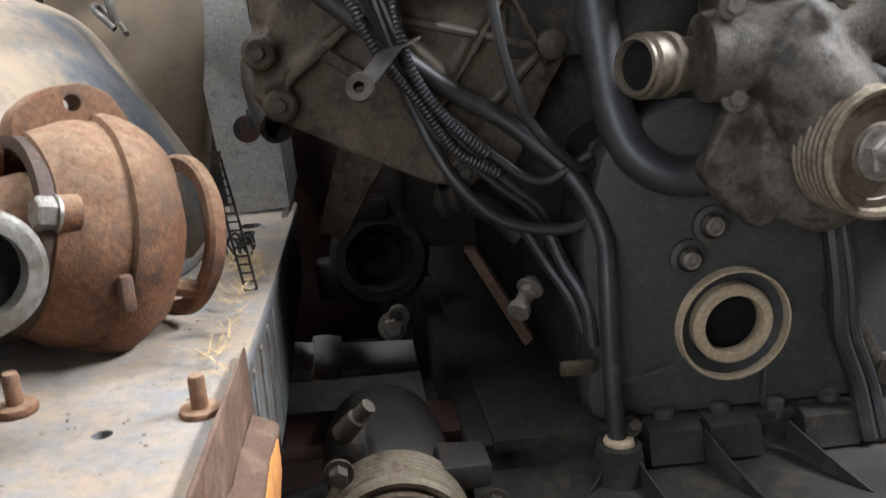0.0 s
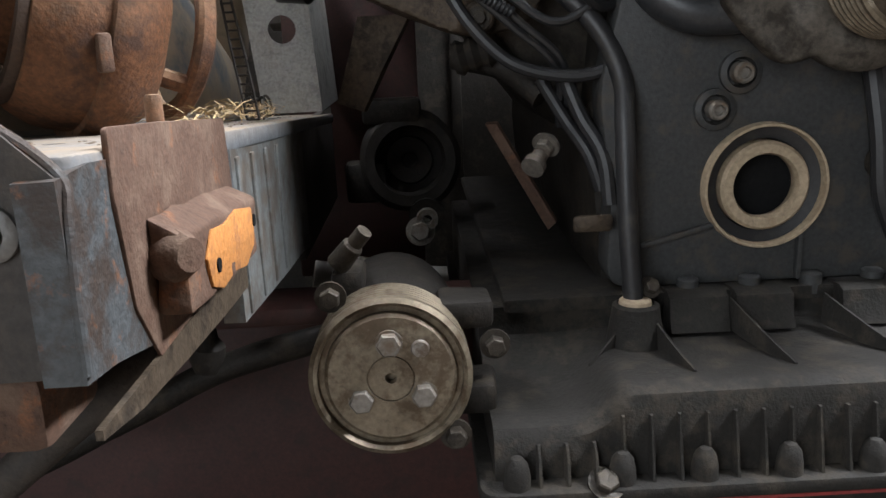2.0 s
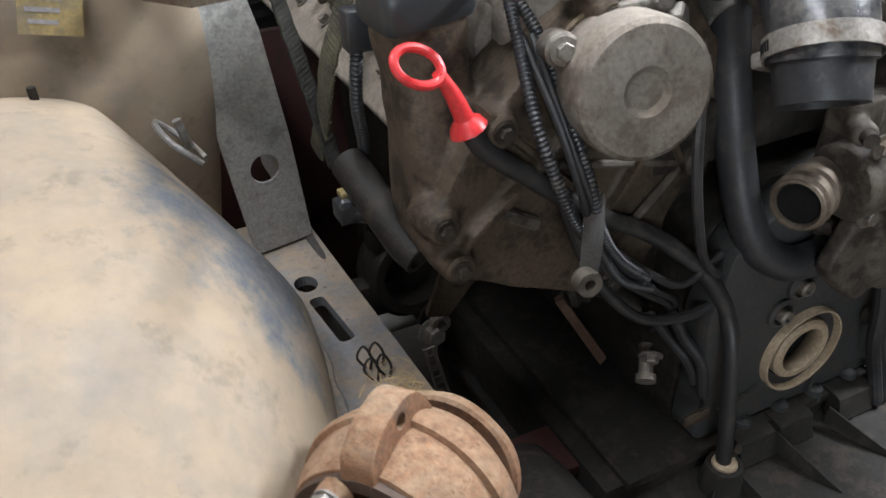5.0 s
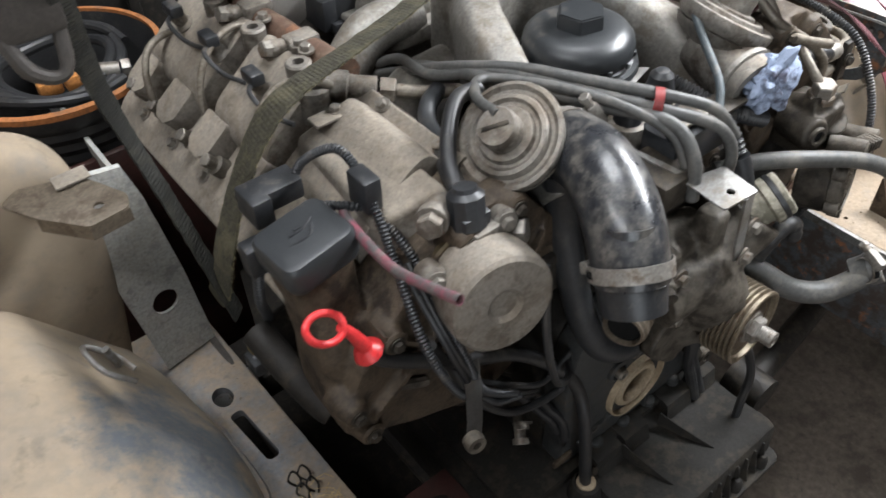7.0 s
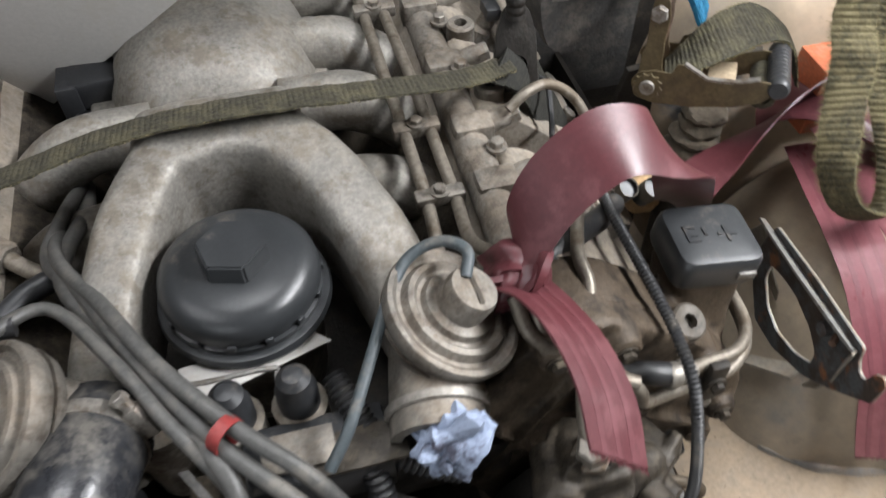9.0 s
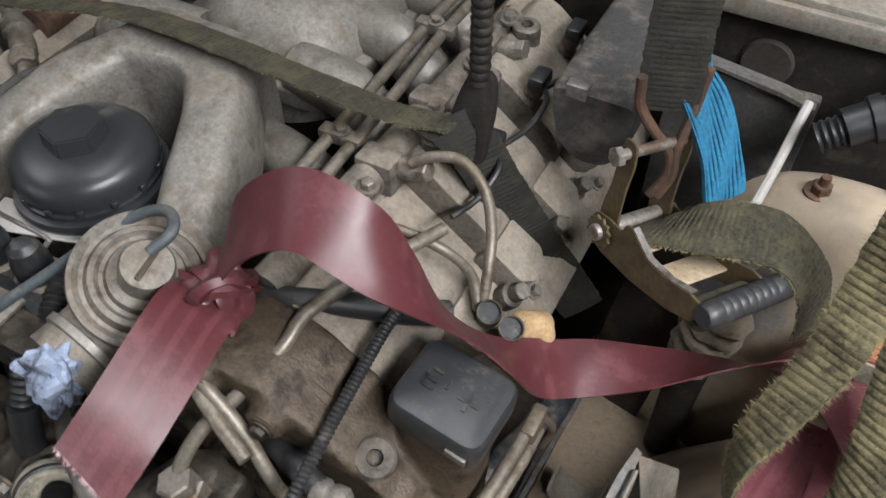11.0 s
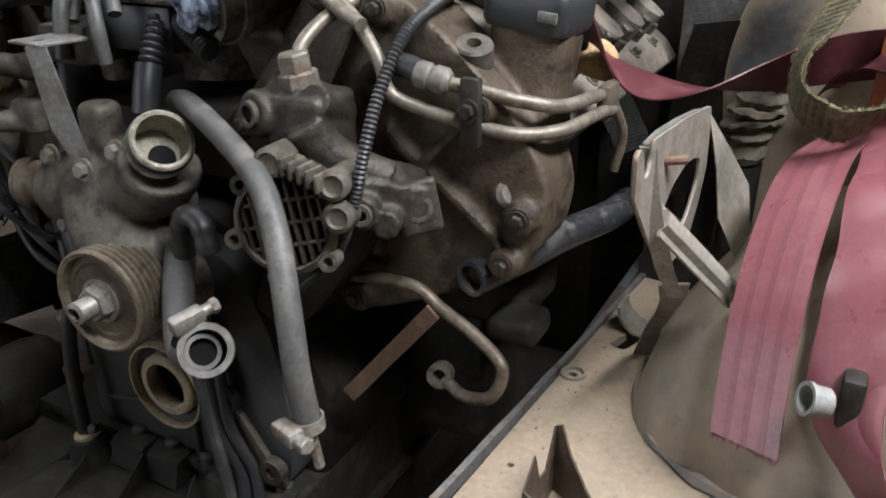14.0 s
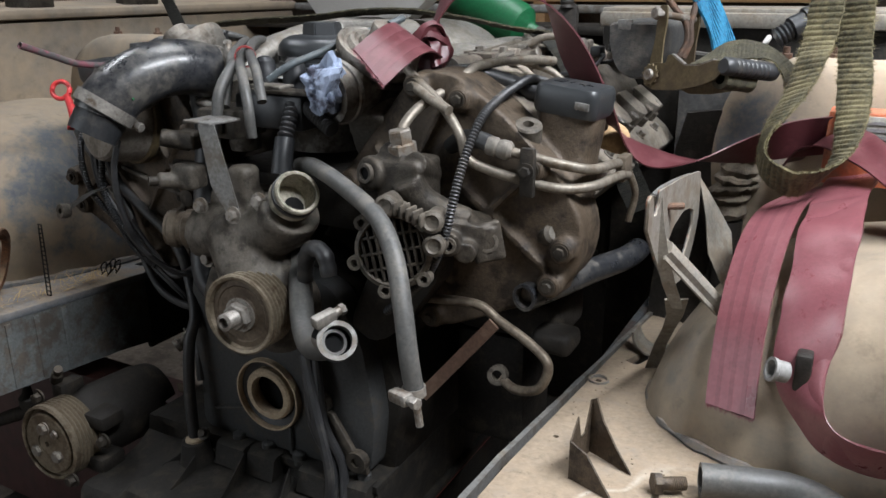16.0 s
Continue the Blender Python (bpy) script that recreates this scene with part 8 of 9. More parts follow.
# black disc puts the recess's shade into its colour
part("inner_wall", rough_up(put(lathe([(0.0, -0.078), (0.043, -0.080), (0.0435, -0.076), (0, -0.072)], 40), TB, TX), 0.001, 30), M_BLOCK, tb, "black disc for the shade in the housing end")
part("outlet_flange", rough_up(put(lathe([(0.044, -0.004), (0.052, -0.005), (0.0545, -0.003), (0.0545, 0.004), (0.052, 0.006), (0.044, 0.005)], 56, hoop=True), TB, TX), 0.0012, 30), M_RUST, tb, "thin brown outlet ring")
for a in (40, 220):
    q = [M_T @ Vector((0.040 * math.cos(radians(a)), 0.040 * math.sin(radians(a)), -0.03)), M_T @ Vector((0.045 * math.cos(radians(a)), 0.045 * math.sin(radians(a)), -0.012)), M_T @ Vector((0.048 * math.cos(radians(a)), 0.048 * math.sin(radians(a)), 0.0))]
    part("flange_arm", rough_up(tube(q, 0.006, 8, 4), 0.0006, 40), M_RUST, tb)
part("end_ring", rough_up(put(lathe([(0.050, -0.108), (0.0575, -0.108), (0.0585, -0.104), (0.0575, -0.099), (0.050, -0.099)], 56, hoop=True), TB, TX), 0.0008, 40), M_RING, tb, "dark brown clamp ring")
for p in ((-0.475, -0.170, 0.674), (-0.531, -0.118, 0.700)):
    lugp = part("clamp_lug", rough_up(put(lathe([(0.0, -0.004), (0.0105, -0.004), (0.0115, 0.006), (0.0, 0.006)], 14), p, TX), 0.0008, 40), M_RUST, tb)
    part("clamp_bolt", join(put(hexagon(0.0095, 0.010), Vector(p) - TX * 0.006, -TX), put(lathe([(0.0, -0.006), (0.0105, -0.006), (0.0105, -0.004), (0, -0.004)], 18), p, TX)), M_STEEL, lugp, "pale worn hex bolt")
lug = part("top_lug", rough_up(prism(round_outline([(-0.040, -0.014), (0.036, -0.014), (0.024, 0.012), (0.008, 0.020), (-0.016, 0.018), (-0.034, 0.006)], 0.007), 0.022, 0.004, 3), 0.001, 40), M_RUST, tb, "dusty lug with a bolt hole")
cut(lug, hole_round((0.0, 0.008, 0.007), (0, 0, 1), 0.0052, 0.05))
lug.data.transform(Matrix.Translation((-0.494, -0.090, 0.717)) @ pose(0, 0, 0, 82, 0, 38))
part("side_eye", rough_up(join(put(block(0.008, 0.016, 0.022, 0.002), (-0.452, -0.166, 0.626), (0, 0, 1), 35)), 0.0005, 40), M_RUSTPLATE, tb)
part("center_section", rough_up(put(lathe([(0.026, -0.150), (0.034, -0.14), (0.030, -0.12), (0.036, -0.10), (0.040, -0.082), (0.0, -0.082)], 36), TB, TX), 0.002, 25), M_RUST, tb, "rusty bearing housing")
CB = TB - TX * 0.165
part("compressor_housing", rough_up(fuse(0.0028, 2, put(lathe([(0.0, -0.038), (0.032, -0.036), (0.034, -0.028), (0.040, -0.020), (0.056, -0.014), (0.063, 0.0), (0.060, 0.014), (0.05, 0.022), (0.0, 0.024)], 48), CB, TX), tube([CB + Vector((0.0, -0.02, -0.015)), CB + Vector((0.030, -0.045, -0.012)), CB + Vector((0.060, -0.068, -0.004)), CB + Vector((0.072, -0.078, -0.002))], 0.028, 24, 6)), 0.0008, 16), M_MANIFOLD, tb, "pale grey cast compressor housing")
OUT = CB + Vector((0.074, -0.080, -0.002))
part("outlet_mouth", rough_up(put(lathe([(0.020, -0.01), (0.028, -0.01), (0.030, 0.0), (0.030, 0.010), (0.027, 0.012), (0.021, 0.012)], 36, hoop=True), OUT, (0.62, -0.78, 0.0)), 0.0006, 30), M_MANIFOLD, tb, "pale rim of the open outlet")
# black disc paints the shade inside the compressor outlet
part("outlet_bore", put(lathe([(0.0, 0.001), (0.0205, 0.001), (0.0205, 0.003), (0, 0.003)], 24), OUT, (0.62, -0.78, 0.0)), M_DARK, tb, "near-black disc for the shade in the outlet")
part("back_plate", rough_up(put(prism(round_outline([(-0.066, -0.03), (-0.03, -0.062), (0.04, -0.058), (0.068, 0.0), (0.03, 0.058), (-0.045, 0.052)], 0.02), 0.009, 0.002), CB + TX * 0.022, TX), 0.0008, 30), M_MANIFOLD, tb, "grey cast back plate")

coil = thing("wire_ladder", "thin black wire ladder standing on the rail", "wire ladder", (-0.43, 0.0, 0.57))
base, tip = Vector((-0.402, -0.020, 0.573)), Vector((-0.419, -0.005, 0.678))
for o in (-0.0045, 0.0045):
    part("side_wire", tube([base + Vector((o, 0, 0)), base.lerp(tip, 0.5) + Vector((o, 0, 0.001)), tip + Vector((o * 0.7, 0, 0))], 0.0011, 6, 4), M_BLOCK, coil)
for k in range(17):
    q = base.lerp(tip, k / 16)
    part("rung", tube([q + Vector((-0.0048, 0, 0)), q + Vector((0.0048, 0, 0))], 0.0009, 5, 1), M_BLOCK, coil)
rnd = random.Random(5)
clips = thing("spring_clip", "small black bent spring clips on the rail", "clip", (-0.43, 0.11, 0.56))
for k in range(4):
    x, y = -0.432 + 0.012 * (k % 2), 0.10 + 0.018 * (k // 2)
    part("clip_wire", tube([(x, y, 0.563), (x - 0.006, y + 0.004, 0.575), (x + 0.002, y + 0.008, 0.582), (x + 0.007, y + 0.002, 0.572), (x + 0.003, y - 0.004, 0.563)], 0.0013, 6, 4), M_BLOCK, clips)
straw = bmesh.new()
for k in range(190):
    if k < 130:
        x, y = rnd.gauss(-0.415, 0.018), rnd.gauss(0.045, 0.035)
    else:
        x, y = rnd.gauss(-0.402, 0.010), rnd.uniform(-0.2, 0.0)
    x = min(x, -0.402)
    z = 0.570 - 0.07 * y + rnd.uniform(0.0015, 0.012)
    a, l = rnd.uniform(0, 6.28), rnd.uniform(0.010, 0.035)
    p = Vector((x, y, z))
    a = a if x + math.cos(a) * l < -0.392 else a + math.pi
    d = Vector((math.cos(a), math.sin(a), rnd.uniform(-0.1, 0.3))) * l
    w = Vector((-math.sin(a), math.cos(a), 0.3)).normalized() * 0.00055
    b = Vector((0, 0, rnd.uniform(0, 0.004)))
    q = [straw.verts.new(v) for v in (p - w, p + w, p + d / 2 + w + b, p + d / 2 - w + b, p + d + w * 0.5, p + d - w * 0.5)]
    straw.faces.new((q[0], q[1], q[2], q[3]))
    straw.faces.new((q[3], q[2], q[4], q[5]))
solid("straw", straw, M_STRAW, "dry straw scattered on the rail", "straw", kind="stuff")
clip = thing("arch_clip", "bent wire cable clip on the wheel arch", "clip", (-0.534, 0.213, 0.78))
part("clip_loop", tube([(-0.525, 0.185, 0.770), (-0.545, 0.20, 0.788), (-0.55, 0.235, 0.792), (-0.53, 0.225, 0.775), (-0.52, 0.205, 0.765)], 0.0028, 8, 5), M_GALV, clip)
part("clip_foot", tube([(-0.53, 0.21, 0.775), (-0.535, 0.212, 0.80)], 0.004, 8, 2), M_GALV, clip)
solid("arch_stud", put(lathe([(0, -0.03), (0.004, -0.03), (0.004, 0.020), (0, 0.020)], 10), (-0.637, 0.335, 0.785)), M_BLOCK, "short black stud on the wheel arch", "stud")
shelf = thing("tower_bracket", "folded brown sheet bracket with a pale tab on the strut tower", "bracket", (-0.5, 0.31, 0.88))
sh = part("bracket_top", rough_up(prism(round_outline([(-0.55, 0.36), (-0.53, 0.375), (-0.475, 0.355), (-0.450, 0.30), (-0.456, 0.280), (-0.496, 0.276), (-0.53, 0.32)], 0.006), 0.003, 0.0008), 0.001, 40), M_TAN, shelf)
sh.data.transform(Matrix.Translation((0, 0, 0.880)))
cut(sh, hole_round((-0.478, 0.300, 0.88), (0, 0, 1), 0.005, 0.03))
part("bracket_skirt", rough_up(skin([[Vector((x, y, z)) for x, y in ((-0.53, 0.32), (-0.496, 0.276), (-0.456, 0.280), (-0.456, 0.283), (-0.495, 0.279), (-0.528, 0.322))] for z in (0.866, 0.881)]), 0.0008, 40), M_TAN, shelf)
part("bracket_tab", rough_up(block(0.034, 0.022, 0.003, 0.001, at=(-0.484, 0.353, 0.886)), 0.0005, 40), M_COVER, shelf, "pale beige tab")
STICK = Matrix.Translation((-0.602, 0.353, 0.866)) @ pose(0, 0, 0, -12, 14, 2)
tag = solid("sticker", block(0.052, 0.002, 0.05, 0, at=(0, 0, 0)), M_TAG, "peeling yellowed label on the strut tower", "sticker")
tag.data.transform(STICK)
for k in range(4):
    part("print_bar", (lambda q: (q.transform(STICK), q)[1])(block(0.036 - 0.004 * k, 0.001, 0.004, 0, at=(-0.006, -0.001, 0.016 - 0.010 * k))), M_PRINT, tag)

# right rail: sheet bracket, triangular holder, bolt, pipe
sb = thing("sheet_bracket", "galvanised folded sheet bracket standing on the rail", "bracket", (0.5, 0.1, 0.6))
def ribbon(pts, way, half, thick):
    """A folded sheet strip: points along it, the way across, half its width at each point."""
    rings = []
    for k, (p, h) in enumerate(zip(pts, half)):
        p, w = Vector(p), Vector(way).normalized()
        d = (Vector(pts[min(k + 1, len(pts) - 1)]) - Vector(pts[max(k - 1, 0)])).normalized()
        n = w.cross(d).normalized() * thick
        rings.append([p - w * h, p + w * h, p + w * h + n, p - w * h + n])
    return skin(rings)


def bracket_face(outline, thick=0.0018):
    """A flat sheet nearly square to x; the outline is in y and z."""
    return skin([[Vector((0.484 + 0.06 * (y - 0.03) + d, y, z)) for y, z in outline] for d in (0, thick)])


FACE = [(0.168, 0.819), (0.10, 0.826), (0.022, 0.829), (0.020, 0.815), (0.013, 0.806), (0.005, 0.806), (0.001, 0.822), (-0.006, 0.830), (-0.013, 0.826), (-0.012, 0.797), (0.028, 0.754), (0.057, 0.728), (0.104, 0.706), (0.140, 0.704), (0.165, 0.734), (0.178, 0.766), (0.174, 0.80)]
GAP = [(0.154, 0.779), (0.132, 0.785), (0.110, 0.787), (0.077, 0.779), (0.058, 0.766), (0.056, 0.750), (0.078, 0.735), (0.109, 0.727), (0.134, 0.735), (0.154, 0.758)]
front_side = part("bracket_face", rough_up(bracket_face(round_outline(FACE, 0.003, 3)), 0.0006, 40), M_SHEET, sb, "upright sheet face with a wide opening and a hook")
back_side = part("painted_side", rough_up(bracket_face(round_outline(FACE, 0.003, 3), -0.0014), 0.0004, 40), M_WORN, sb, "dark blue-grey painted side of the sheet")
for leaf in (front_side, back_side):
    cut(leaf, skin([[Vector((0.46 + d, y, z)) for y, z in round_outline(GAP, 0.006, 3)] for d in (0, 0.06)]))
part("painted_stud", put(lathe([(0, 0), (0.0075, 0.0), (0.0065, 0.006), (0.0035, 0.008), (0, 0.008)], 20), (0.4835, 0.062, 0.802), (-1, 0, 0.1)), M_WORN, sb, "pressed stud with a bare ring")
part("bracket_wing", rough_up(skin([[Vector(p) + Vector((d, -d, 0)) for p in ((0.489, 0.184, 0.811), (0.507, 0.206, 0.775), (0.524, 0.229, 0.737), (0.534, 0.206, 0.700), (0.529, 0.162, 0.694), (0.513, 0.152, 0.730), (0.503, 0.174, 0.765))] for d in (0, 0.0015)]), 0.0006, 30), M_SHEET, sb, "slanting sheet wing")
part("bracket_lip", rough_up(ribbon([(0.4795, 0.026, 0.823), (0.480, 0.06, 0.822), (0.482, 0.11, 0.819), (0.486, 0.160, 0.815), (0.489, 0.188, 0.811)], (-0.85, 0.2, 0.3), (0.004, 0.005, 0.005, 0.005, 0.003), 0.0025), 0.0006, 60), M_GALV, sb, "worn folded upper edge")
part("bracket_flange", rough_up(ribbon([(0.480, 0.026, 0.822), (0.482, 0.028, 0.795), (0.488, 0.031, 0.765), (0.496, 0.044, 0.728), (0.503, 0.062, 0.698)], (-0.9, -0.3, 0.1), (0.006, 0.007, 0.007, 0.007, 0.006), 0.0025), 0.0006, 50), M_SHEET, sb, "folded front flange")
part("bracket_leg", rough_up(ribbon([(0.500, 0.070, 0.702), (0.494, 0.100, 0.672), (0.482, 0.135, 0.640), (0.468, 0.165, 0.604), (0.457, 0.190, 0.560)], (1, 0.3, 0.1), (0.012, 0.009, 0.007, 0.007, 0.010), 0.0025), 0.0006, 40), M_SHEET, sb, "curved sheet leg")
W, D = Vector((-0.17, 0.75, 0.63)).normalized(), Vector((0.86, -0.17, 0.43)).normalized()
part("bracket_beam", rough_up(skin([[Vector((0.492, 0.036, 0.768)).lerp(Vector((0.541, 0.076, 0.703)), t) + W * w + D * h for w, h in ((-0.013, -0.001), (-0.0085, 0.0), (-0.006, 0.0055), (-0.002, 0.0068), (0.002, 0.0068), (0.006, 0.0055), (0.0085, 0.0), (0.013, -0.001), (0.013, -0.003), (-0.013, -0.003))] for t in (0, 0.1, 0.3, 0.5, 0.7, 0.85, 0.96, 1.0)]), 0.0004, 40), M_SHEET, sb, "pressed stiffening beam")
part("bracket_pin", tube([(0.476, 0.044, 0.806), (0.500, 0.060, 0.806)], 0.0035, 10, 2), M_RUSTPLATE, sb, "brown pin")
part("bracket_foot", rough_up(skin([[Vector((0.445 + 0.028 * math.cos(a) * k, 0.245 + w, 0.585 + 0.03 * math.sin(a) * k)) for a in [math.pi * (1 + j / 8) for j in range(9)] for k in (1,)] + [Vector((0.445 + 0.025 * math.cos(a), 0.245 + w, 0.585 + 0.027 * math.sin(a))) for a in [math.pi * (2 - j / 8) for j in range(9)]] for w in (-0.018, 0.018)]), 0.0008, 40), M_SHEET, sb, "pale half-round saddle")
tri = thing("angle_holder", "dark thin sheet holder with two tapering fins", "bracket", (0.47, -0.09, 0.57))
part("fin", skin([[Vector(p) + Vector(o) for p in ((0.448, -0.100, 0.5725), (0.495, -0.118, 0.5735), (0.483, -0.112, 0.585), (0.466, -0.106, 0.606), (0.448, -0.100, 0.612))] for o in ((0, 0, 0), (0.0008, 0.0018, 0))]), M_BROWNCOVER, tri)
part("fin", skin([[Vector(p) + Vector(o) for p in ((0.449, -0.044, 0.571), (0.498, -0.066, 0.571), (0.480, -0.057, 0.590), (0.464, -0.050, 0.612), (0.455, -0.045, 0.632), (0.449, -0.043, 0.628))] for o in ((0, 0, 0), (0.0008, 0.0018, 0))]), M_BROWNCOVER, tri)
part("holder_back", skin([[Vector(p) + Vector((dx, 0, 0)) for p in ((0.448, -0.100, 0.5715), (0.449, -0.044, 0.5705), (0.449, -0.044, 0.628), (0.4485, -0.058, 0.60), (0.448, -0.070, 0.60), (0.448, -0.080, 0.628), (0.448, -0.100, 0.612))] for dx in (0, 0.0015)]), M_BROWNCOVER, tri)
lb = thing("loose_bolt", "loose dusty hex bolt lying on the rail", "bolt", (0.53, -0.07, 0.58))
part("bolt_head", put(hexagon(0.0105, 0.008), (0.530, -0.082, 0.582), (-0.85, -0.5, 0.05)), M_BROWNCOVER, lb)
part("bolt_shank", put(lathe([(0.0062, 0.0), (0.0062, 0.009), (0.0066, 0.010)] + [(0.006 + 0.0005 * (k % 2), 0.011 + 0.0009 * k) for k in range(14)] + [(0, 0.0236)], 16), (0.530, -0.082, 0.582), (0.85, 0.5, -0.03)), M_BROWNCOVER, lb)
bp = hose("bent_pipe", "grey-black bent pipe lying on the rail", "pipe", [(0.700, -0.10, 0.589), (0.668, -0.062, 0.589), (0.635, -0.05, 0.589), (0.600, -0.058, 0.589), (0.562, -0.070, 0.589)], 0.0155, M_GREYHOSE, seg=20, bore=0.02)
solid("pale_clip", rough_up(block(0.022, 0.03, 0.02, 0.004, at=(0.625, -0.13, 0.585)), 0.001, 40), M_WHITE, "small pale plastic clip on the rail", "clip")

bel = thing("bellows", "crumpled beige rubber bellows beside the strut tower", "bellows", (0.508, 0.34, 0.70))
rnd = random.Random(8)
rings, folds = [], 6
for k in range(folds * 4 + 1):
    t = k / (folds * 4)
    if k % 4 == 0:
        tilt_x, tilt_y, swell = rnd.uniform(-0.16, 0.16), rnd.uniform(-0.16, 0.16), rnd.uniform(0.85, 1.15)
    r = (0.0215, 0.0262, 0.0285, 0.0268)[k % 4] * (swell if k % 4 else 1.0)
    ring = []
    for a in [2 * math.pi * q / 36 for q in range(36)]:
        rr = r * (1 + 0.10 * noise.noise(Vector((math.cos(a) * 1.6, math.sin(a) * 1.6, k * 0.22))) + 0.07 * noise.noise(Vector((math.cos(a) * 5, math.sin(a) * 5, k * 0.6))))
        ring.append(Vector((0.500 + 0.014 * t + rr * math.cos(a), 0.352 + rr * math.sin(a), 0.724 + 0.086 * t + rr * (tilt_x * math.cos(a) + tilt_y * math.sin(a)) + 0.004 * noise.noise(Vector((math.cos(a) * 3, math.sin(a) * 3, k * 0.4))))))
    rings.append(ring)
part("bellows_body", rough_up(skin(rings), 0.002, 60), M_BELLOWS, bel)
part("bellows_foot", rough_up(put(lathe([(0, -0.16), (0.016, -0.16), (0.019, 0.0), (0, 0.0)], 20), (0.503, 0.352, 0.717)), 0.001, 30), M_BLOCK, bel)
# crumbs of dirt on the rails
grit = bmesh.new()
rnd = random.Random(21)
for k in range(420):
    if k % 2:
        x, y = rnd.uniform(0.40, 0.60), rnd.uniform(-0.45, 0.22)
        z = 0.567 - 0.05 * y
        if y > -0.03 and x > 0.46:
            continue
    else:
        x, y = rnd.uniform(-0.56, -0.40), rnd.uniform(-0.37, 0.35)
        z = 0.568 - 0.07 * y
        if y > -0.2 and x < -0.44:
            continue
    r = rnd.uniform(0.0004, 0.0013)
    bmesh.ops.create_icosphere(grit, subdivisions=1, radius=r, matrix=Matrix.Translation((x, y, z + r * 0.3)) @ Matrix.Diagonal((rnd.uniform(0.7, 1.5), rnd.uniform(0.7, 1.5), 0.7, 1)))
solid("grit", grit, M_CRUMB, "crumbs of dirt scattered on the rails", "grit", kind="stuff")

# ---- behind and around ----
res = thing("moulded_box", "rough black moulded box standing behind the head", "box", (0.335, 0.47, 0.87))
shape = round_outline([(0.312, 0.966), (0.392, 0.966), (0.388, 0.915), (0.372, 0.893), (0.350, 0.889), (0.328, 0.900), (0.318, 0.930)], 0.012, 4)
part("box_shell", rough_up(skin([[Vector((0.350 + (x - 0.350) * k, y, 0.925 + (z - 0.925) * k)) for x, z in shape] for y, k in ((0.386, 0.94), (0.390, 0.985), (0.396, 1.0), (0.47, 1.0), (0.56, 1.0))]), 0.002, 45), M_FOAM, res)
part("box_clip", rough_up(block(0.020, 0.012, 0.014, 0.002, at=(0.336, 0.392, 0.962)), 0.0006, 50), M_GALV, res, "pale metal clip")
boot = thing("air_duct", "black ribbed air duct at the rear of the bay", "air duct", (0.6, 0.5, 0.98))
part("duct", tube([(0.542, 0.452, 0.957), (0.566, 0.464, 0.970), (0.600, 0.479, 0.990), (0.665, 0.509, 1.024)], 0.0165, 22, 6), M_PLASTIC, boot)
for q, w in (((0.562, 0.462, 0.968), 0.006), ((0.578, 0.470, 0.977), 0.004)):
    part("duct_ring", put(lathe([(0.0165, -w), (0.0198, -w * 0.8), (0.0198, w * 0.8), (0.0165, w)], 28, hoop=True), q, (0.88, 0.38, 0.45)), M_PLASTIC, boot)
part("duct_cuff", put(lathe([(0.0165, -0.010), (0.0205, -0.009), (0.0205, 0.009), (0.0165, 0.010)], 28, hoop=True), (0.615, 0.486, 0.998), (0.88, 0.38, 0.5)), M_GALV, boot, "pale metal cuff")
part("duct_nozzle", tube([(0.526, 0.445, 0.946), (0.545, 0.453, 0.959)], 0.0125, 14, 3, pitch=0.006, amp=0.0012), M_PLASTIC, boot)
cowl = thing("cowl_panel", "dusty grey cowl panel with a dark bulkhead below it", "car body", (0.55, 0.6, 0.7))
part("cowl_top", rough_up(block(0.72, 0.14, 0.016, 0.004, at=(0.60, 0.66, 0.972)), 0.0015, 12), M_SHEET, cowl, "dusty grey cowl edge")
part("cowl_lip", rough_up(block(0.72, 0.010, 0.022, 0.003, at=(0.60, 0.587, 0.962)), 0.001, 20), M_SHEET, cowl)
wall = part("bulkhead", rough_up(block(0.72, 0.012, 0.40, 0.003, at=(0.60, 0.61, 0.76)), 0.0015, 14), M_BLOCK, cowl, "dark bulkhead sheet")
part("bulkhead_plug", put(lathe([(0, -0.004), (0.026, -0.004), (0.027, 0.0), (0.024, 0.003), (0, 0.003)], 32), (0.462, 0.602, 0.897), (0, -1, 0)), M_DARKBROWN, cowl, "round blanking disc")
part("tray_edge", rough_up(skin([[Vector(p) + Vector(o) for o in ((0, 0, 0), (0, 0.016, 0.0), (0, 0.016, 0.004), (0, 0, 0.004))] for p in ((0.384, 0.548, 0.915), (0.43, 0.546, 0.911), (0.49, 0.544, 0.904), (0.52, 0.54, 0.899))]), 0.0012, 45), M_GALV, cowl, "bare metal tray edge")
part("tray_wall", rough_up(block(0.14, 0.012, 0.22, 0.003, at=(0.452, 0.558, 0.795)), 0.0012, 20), M_FOAM, cowl, "black tray wall")
can = thing("green_bottle", "dark green plastic bottle lying behind the intake", "bottle", (0.01, 0.64, 0.95))
part("bottle_body", rough_up(put(lathe([(0, -0.10), (0.034, -0.098), (0.040, -0.09), (0.040, 0.06), (0.036, 0.075), (0.016, 0.09), (0.015, 0.105), (0, 0.106)], 32), (0.015, 0.645, 0.972), (0.80, -0.12, -0.34)), 0.0008, 25), M_GREENBOX, can)
part("bottle_cap", put(lathe([(0, 0), (0.017, 0), (0.017, 0.018), (0.015, 0.02), (0, 0.02)], 24), (0.112, 0.630, 0.931), (0.80, -0.12, -0.34)), M_DARKBROWN, can, "dark cap")
